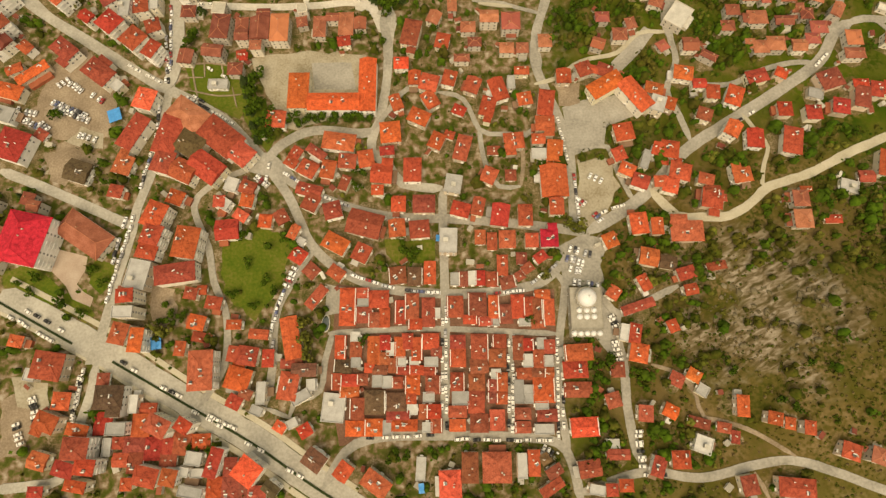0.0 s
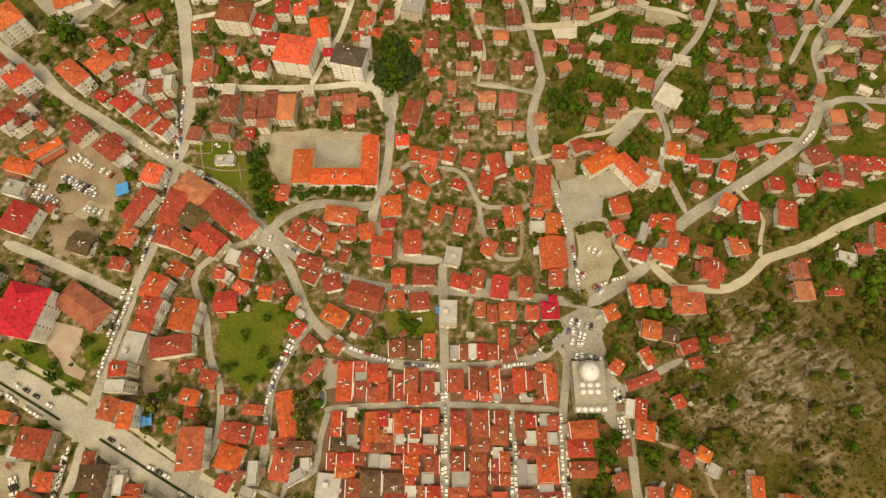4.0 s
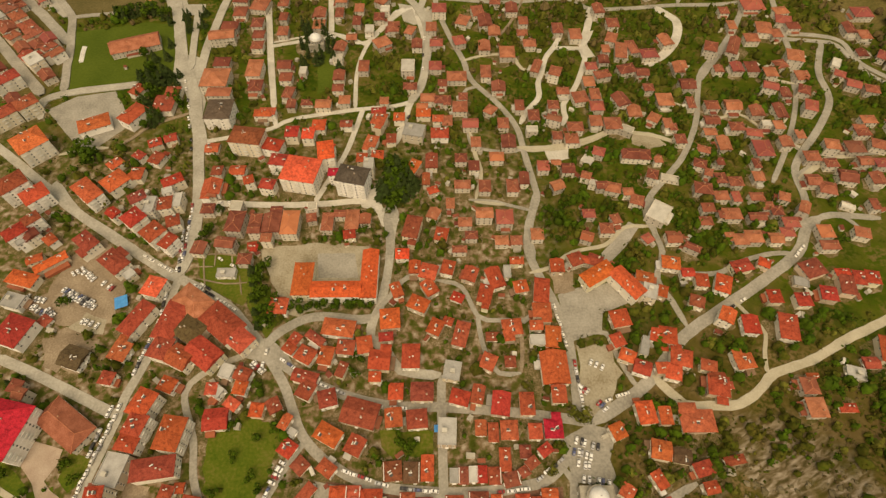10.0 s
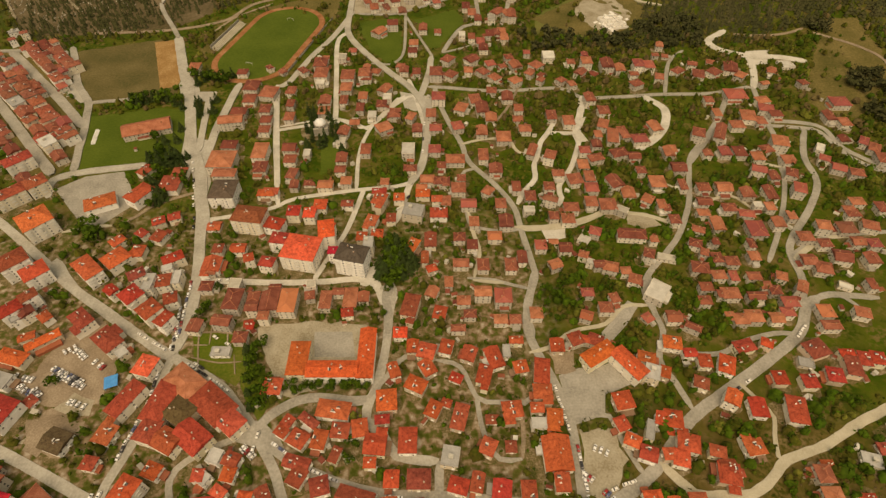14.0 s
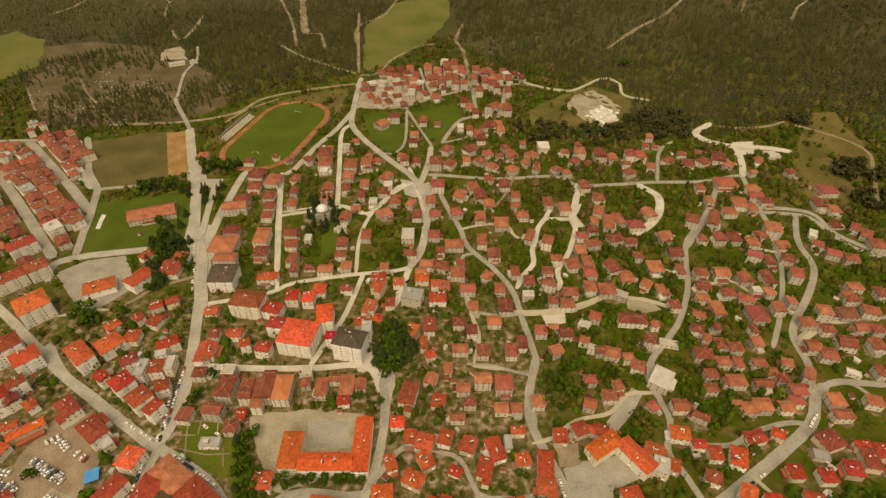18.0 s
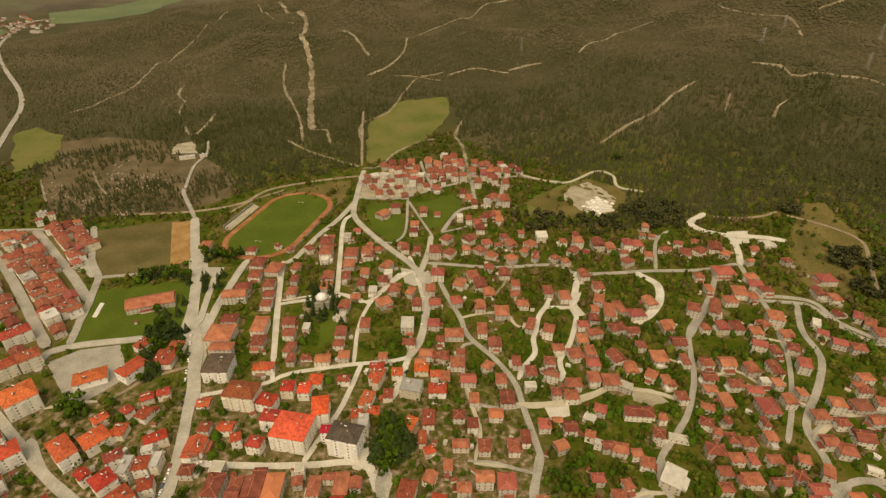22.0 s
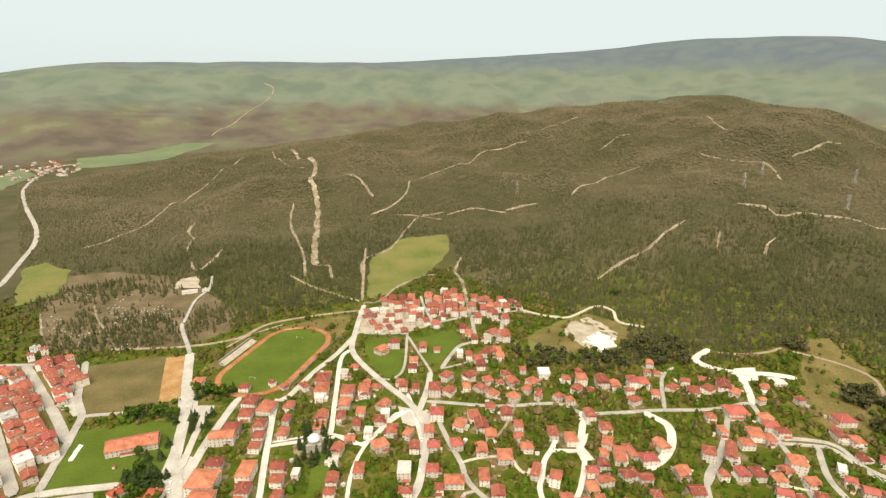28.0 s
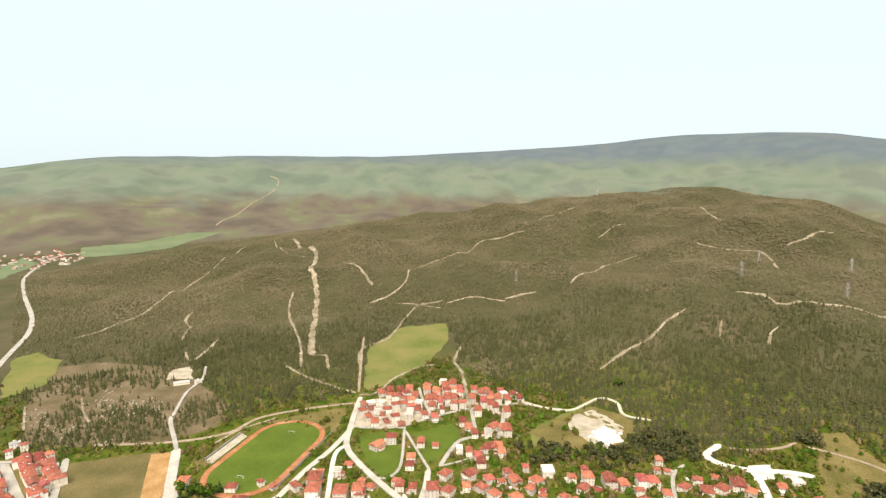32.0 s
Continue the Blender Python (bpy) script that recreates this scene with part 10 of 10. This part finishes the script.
tree(-222.4, 458.7, 2.3, 'p')
tree(-220.1, 441.6, 2.0, 'p')
tree(263.8, 760.3, 6.3, 'l')
tree(-240.2, 337.3, 3.5, 'p')
tree(-233.4, 326.8, 3.0, 'p')
tree(-227.2, 317.1, 3.0, 'p')
tree(-246.2, 348.0, 3.2, 'p')
tree(-124.2, 439.3, 2.9, 'c')
tree(-119.5, 425.4, 2.8, 'c')
tree(-117.9, 434.7, 2.9, 'c')
tree(-105.0, 433.0, 2.9, 'c')
tree(-99.2, 420.7, 2.6, 'c')
tree(-98.2, 407.1, 2.6, 'c')
tree(-121.3, 412.0, 2.8, 'c')
tree(-114.6, 398.7, 2.5, 'c')
tree(-103.2, 399.0, 2.7, 'c')
tree(-93.6, 411.8, 2.6, 'c')
tree(-111.0, 436.6, 2.9, 'c')
tree(-38.1, 260.8, 6.7, 'l')
tree(-32.8, 252.5, 7.3, 'l')
tree(-39.8, 244.9, 6.4, 'p')
tree(-30.4, 242.6, 6.5, 'l')
tree(-37.0, 273.2, 5.1, 'l')
tree(-26.9, 260.7, 5.0, 'l')
tree(-36.1, 235.1, 4.9, 'l')
tree(-43.0, 252.6, 4.1, 'p')
tree(-89.7, 154.5, 3.3, 'l')
tree(-82.1, 156.2, 3.3, 'l')
tree(-74.0, 157.1, 3.3, 'l')
tree(-65.7, 157.6, 3.1, 'l')
tree(-57.7, 156.6, 3.1, 'l')
tree(-50.7, 158.4, 3.2, 'l')
tree(-45.1, 155.9, 2.8, 'l')
tree(-118.0, 173.7, 4.6, 'l')
tree(-112.8, 165.1, 4.3, 'l')
tree(-117.6, 161.2, 3.9, 'l')
tree(-109.5, 155.2, 4.2, 'l')
tree(-104.6, 147.2, 3.5, 'l')
tree(-123.0, 182.0, 3.3, 'p')
tree(-117.2, 186.7, 3.4, 'l')
tree(-269.7, 285.8, 6.5, 'l')
tree(-263.3, 280.6, 6.4, 'l')
tree(-234.7, 335.3, 5.7, 'p')
tree(-225.6, 323.5, 5.2, 'p')
tree(-234.5, 344.8, 4.6, 'l')
tree(-213.7, 341.7, 4.6, 'l')
tree(-249.1, 367.3, 4.6, 'p')
tree(-239.6, 363.3, 5.5, 'p')
tree(-232.4, 366.9, 5.1, 'p')
tree(-227.0, 372.8, 4.3, 'p')
tree(-245.7, 375.5, 3.9, 'l')
tree(-115.6, 411.1, 4.0, 'p')
tree(-106.0, 392.0, 4.4, 'p')
tree(-91.8, 395.6, 3.9, 'p')
tree(-117.6, 388.6, 3.9, 'p')
tree(-85.7, 381.3, 3.9, 'p')
tree(-116.1, 427.8, 3.6, 'p')
tree(-156.7, 234.0, 2.1, 'l')
tree(-160.8, 210.2, 3.3, 'l')
tree(-163.3, 204.5, 3.0, 'l')
tree(-158.8, 213.8, 2.7, 'l')
tree(-139.4, 230.6, 2.5, 'l')
tree(-238.0, 159.9, 3.3, 'l')
tree(-106.6, 159.2, 3.3, 'l')
tree(-297.7, 460.1, 5.4, 'l')
tree(-288.3, 464.6, 5.9, 'l')
tree(-275.2, 460.5, 5.9, 'l')
tree(-266.3, 467.0, 6.0, 'l')
tree(-252.3, 460.5, 5.1, 'l')
tree(-255.5, 399.3, 4.6, 'l')
tree(-247.3, 383.1, 4.5, 'l')
tree(-238.7, 367.1, 4.8, 'l')
tree(-241.1, 356.6, 4.4, 'l')
tree(-238.9, 336.9, 4.2, 'l')
tree(-228.7, 323.8, 4.2, 'l')
tree(-230.6, 314.3, 3.7, 'l')
tree(-274.7, 287.2, 3.8, 'l')
tree(-263.7, 278.6, 3.7, 'l')
tree(-249.5, 501.9, 5.8, 'l')
tree(-239.1, 499.5, 5.4, 'l')
tree(-228.2, 495.8, 5.4, 'l')
tree(-217.8, 492.9, 4.9, 'l')
tree(-234.4, 453.8, 3.7, 'p')
tree(-228.1, 438.8, 3.2, 'p')
tree(-218.3, 461.9, 3.3, 'p')
tree(-216.3, 443.5, 3.3, 'p')

def scatter_woods():
    # the wooded hills
    n = 250000
    a = rng.uniform(-43, 43, n)
    d = np.sqrt(rng.uniform(520 ** 2, 2750 ** 2, n))
    x, y = d * np.sin(np.radians(a)), d * np.cos(np.radians(a))
    edge = wood_edge(a) + 14 * waves(x, y, 16)
    crest = np.interp(a, AZ, CREST_D)
    keep = (d > edge) & (d < crest + np.where(a < -26, 120, 500)) & (rng.uniform(size=n) < np.where(a < -26, 1.0, ease(450, -150, d - crest))) & (a > -39.2 + 0.0011 * (d - 900))
    keep &= rng.uniform(size=n) < 0.72 + 0.35 * waves(x, y, 70) + 0.2 * waves(x, y, 23)
    # thin growth on the bare hump and on the pale slope
    bare = 0.85 * np.exp(-((x - 1040) / 85) ** 2 - ((y - 1670) / 110) ** 2) + 0.8 * np.exp(-((x - 446) / 75) ** 2 - ((y - 1800) / 130) ** 2)
    keep &= rng.uniform(size=n) > bare
    x, y, d = x[keep], y[keep], d[keep]
    keep = ~open_land(x, y) & (road_gap(x, y) > np.where(d > 900, 0.8, 2.5)) & (house_gap(x, y) > 2)
    x, y, d = x[keep], y[keep], d[keep]
    z = height(x, y) - 0.4
    size = rng.uniform(6.5, 11.5, len(x)) * (0.9 + 0.25 * waves(x, y, 50)) * np.interp(d, (700, 2400), (0.95, 1.35))
    mixed = waves(x + 300, y, 95) + 0.55 * waves(x, y - 200, 36) + rng.normal(0, 0.4, len(x)) + 0.4 * ease(950, 1700, d) > 0.12 + 0.65 * ease(1500, 900, d)
    con, dec = ~mixed, mixed
    size *= 0.88
    near = con & (d + 60 * waves(x, y, 40) + rng.normal(0, 70, len(x)) < 1050)
    con &= ~near
    stuff("pine_wood", [conifer(i, 3) for i in range(6)], x[near], y[near], z[near], size[near] * 1.3, "pine_near", "dense dark green pines at the foot of the hill", "trees", smooth=True, tall=0.7)
    stuff("pine_wood", [conifer(i) for i in range(6)], x[con], y[con], z[con], size[con] * 1.3, "pinewood", "dense dark pine wood on the hillside", "trees", smooth=True, tall=0.5)
    stuff("mixed_wood", [dome(60 + i) for i in range(8)], x[dec], y[dec], z[dec], size[dec] * 0.85, "wood_far", "dense olive-brown mixed wood on the hillside", "trees", smooth=True, tall=0.42)
    return len(x)


def scatter_gardens():
    n = 64000
    x, y = rng.uniform(-640, 560, n), rng.uniform(-110, 900, n)
    a, d = np.degrees(np.arctan2(x, y)), np.hypot(x, y)
    keep = (d < wood_edge(a) + 30) & (np.abs(a) < 50) | (y < 150)
    dens = 0.5 + 0.45 * waves(x, y, 17) + 0.3 * waves(x + 90, y - 40, 45) + 0.25 * (x > 60)
    keep &= rng.uniform(size=n) < np.clip(dens, 0.06, 1) * np.where((x < -60) & (y < 300), 0.7, 1.0)
    bare = (x > 100) & (y < 60)
    keep &= ~bare | (rng.uniform(size=n) < np.where(x > 150, 0.2, 0.6))
    x, y = x[keep], y[keep]
    size = (rng.gamma(4.0, 1.05, len(x)) * np.where(x > 60, 1.15, 1.0)).clip(1.5, 9)
    keep = (~open_land(x, y) | open_land(x, y, ('dryg', 'grass', 'rock')) & (rng.uniform(size=len(x)) < 0.12)) & (road_gap(x, y) > 0.4 + 0.38 * size) & (house_gap(x, y) > 0.6)
    x, y, size = x[keep], y[keep], size[keep]
    z = height(x, y) - 0.15
    kind = np.where((x > 150) & (y < 90), rng.uniform(0.45, 0.95, len(x)), rng.uniform(size=len(x)))
    kind = np.where((y > 380) & (rng.uniform(size=len(x)) < 0.6), rng.uniform(0.55, 1.15, len(x)), kind)
    kind = np.where((y > 560) & (kind >= 0.92) & (kind < 1.0), 0.8, kind)
    for lo, hi, name, material, label in ((0, 0.55, "garden_trees", "leaf", "green fruit trees and bushes in the gardens"),
                                          (0.55, 0.92, "garden_shrubs", "shrub", "olive-green shrubs between the houses"),
                                          (0.92, 1.0, "young_trees", "olive", "pale yellow-green budding trees among the houses"),
                                          (1.0, 1.2, "bare_bushes", "heath", "bare brown bushes in the upper gardens")):
        i = (kind >= lo) & (kind < hi)
        stuff(name, [bushy(k) for k in range(10)], x[i], y[i], z[i], size[i], material, label, "trees", smooth=True)
    return len(x)


def wood_edge(a):
    """How far off the wood begins, by bearing."""
    return np.interp(a, (-42, -39, -36.5, -34, -28.5, -27, -22.8, -18.7, -13.3, -9, -8.1, -5.9, -1, 1.6, 2.4, 9.5, 13.8, 15.5, 21, 28, 31.4, 35.5, 37, 40, 44),
                     (1000, 980, 900, 885, 850, 690, 700, 726, 740, 760, 800, 1010, 1040, 1030, 830, 760, 745, 600, 600, 640, 665, 730, 770, 752, 699))


scatter_woods()
scatter_gardens()


def scatter_rocks():
    n = 420
    a, r = rng.uniform(0, 2 * np.pi, n), 55 * np.sqrt(rng.uniform(0, 1, n))
    x, y = 176 + r * np.cos(a), 38 + r * np.sin(a) * 0.5
    keep = waves(x, y, 9) > -0.1
    x, y = x[keep], y[keep]
    stones = []
    for k in range(6):
        v, f = ico()
        q = np.random.default_rng(40 + k)
        stones.append((v * q.uniform(0.6, 1.2, (len(v), 1)) * (0.5, 0.4, 0.32), f))
    stuff("rocks", stones, x, y, height(x, y) + 0.05, rng.gamma(2.0, 1.0, len(x)).clip(0.6, 4.5), "rock", "pale weathered rocks on a scrubby slope", "rocks")


scatter_rocks()


def scatter_scrub():
    """Low bushes, a knee to a man's height, thick over the slope beside the town."""
    n = 9000
    x, y = rng.uniform(105, 330, n), rng.uniform(-75, 105, n)
    keep = rng.uniform(size=n) < 0.45 + 0.5 * waves(x, y, 15) + 0.3 * waves(x - 50, y, 40)
    keep &= (road_gap(x, y) > 1.0) & (house_gap(x, y) > 0.5)
    x, y = x[keep], y[keep]
    pick = rng.uniform(size=len(x)) + 0.25 * waves(x, y, 22)
    for lo, hi, material, label in ((-9, 0.72, "shrub", "low olive-brown scrub on the slope"), (0.72, 9, "heath", "low bare brown brushwood on the slope")):
        i = (pick >= lo) & (pick < hi)
        stuff("scrub", [bushy(k) for k in range(10)], x[i], y[i], height(x[i], y[i]) - 0.1, rng.uniform(0.9, 2.4, i.sum()), material, label, "shrubs", smooth=True, tall=0.6)


scatter_scrub()


def cemetery_trees():
    n = 2600
    a, d = rng.uniform(-39, -19, n), rng.uniform(695, 985, n)
    x, y = d * np.sin(np.radians(a)), d * np.cos(np.radians(a))
    keep = (waves(x + 60, y, 34) + rng.normal(0, 0.22, n) > 0.3 - 0.025 * (a + 39)) & ((d < wood_edge(a) + 10) | open_land(x, y, ("cem",))) & ~open_land(x, y, ("mead", "sand", "lawn")) & (road_gap(x, y) > 1.5)
    x, y = x[keep], y[keep]
    stuff("cemetery_conifers", [conifer(i, 3, 6) for i in range(6)], x, y, height(x, y) - 0.2, rng.uniform(5, 10, len(x)), "pine_near", "dark conifers standing among graves", "trees", smooth=True, tall=0.8)


cemetery_trees()


def grove(cx, cy, r, n):
    """A clump of dark conifers and oaks at the edge of the town."""
    a, q = rng.uniform(0, 2 * np.pi, n), r * np.sqrt(rng.uniform(0, 1, n))
    x, y = cx + q * np.cos(a) * 1.2, cy + q * np.sin(a)
    keep = (road_gap(x, y) > 3) & (house_gap(x, y) > 1)
    x, y = x[keep], y[keep]
    stuff("grove", [leafy(80 + k, 40, 0.2) for k in range(5)], x, y, height(x, y) - 0.2, rng.uniform(6, 10, len(x)), "pine_near", "clump of dark trees at the edge of the town", "trees")


for spot in ((443, 490, 22, 55), (435, 441, 22, 55), (428, 594, 12, 18), (267, 597, 36, 80), (189, 573, 27, 40), (123, 579, 27, 35)):
    grove(*spot)
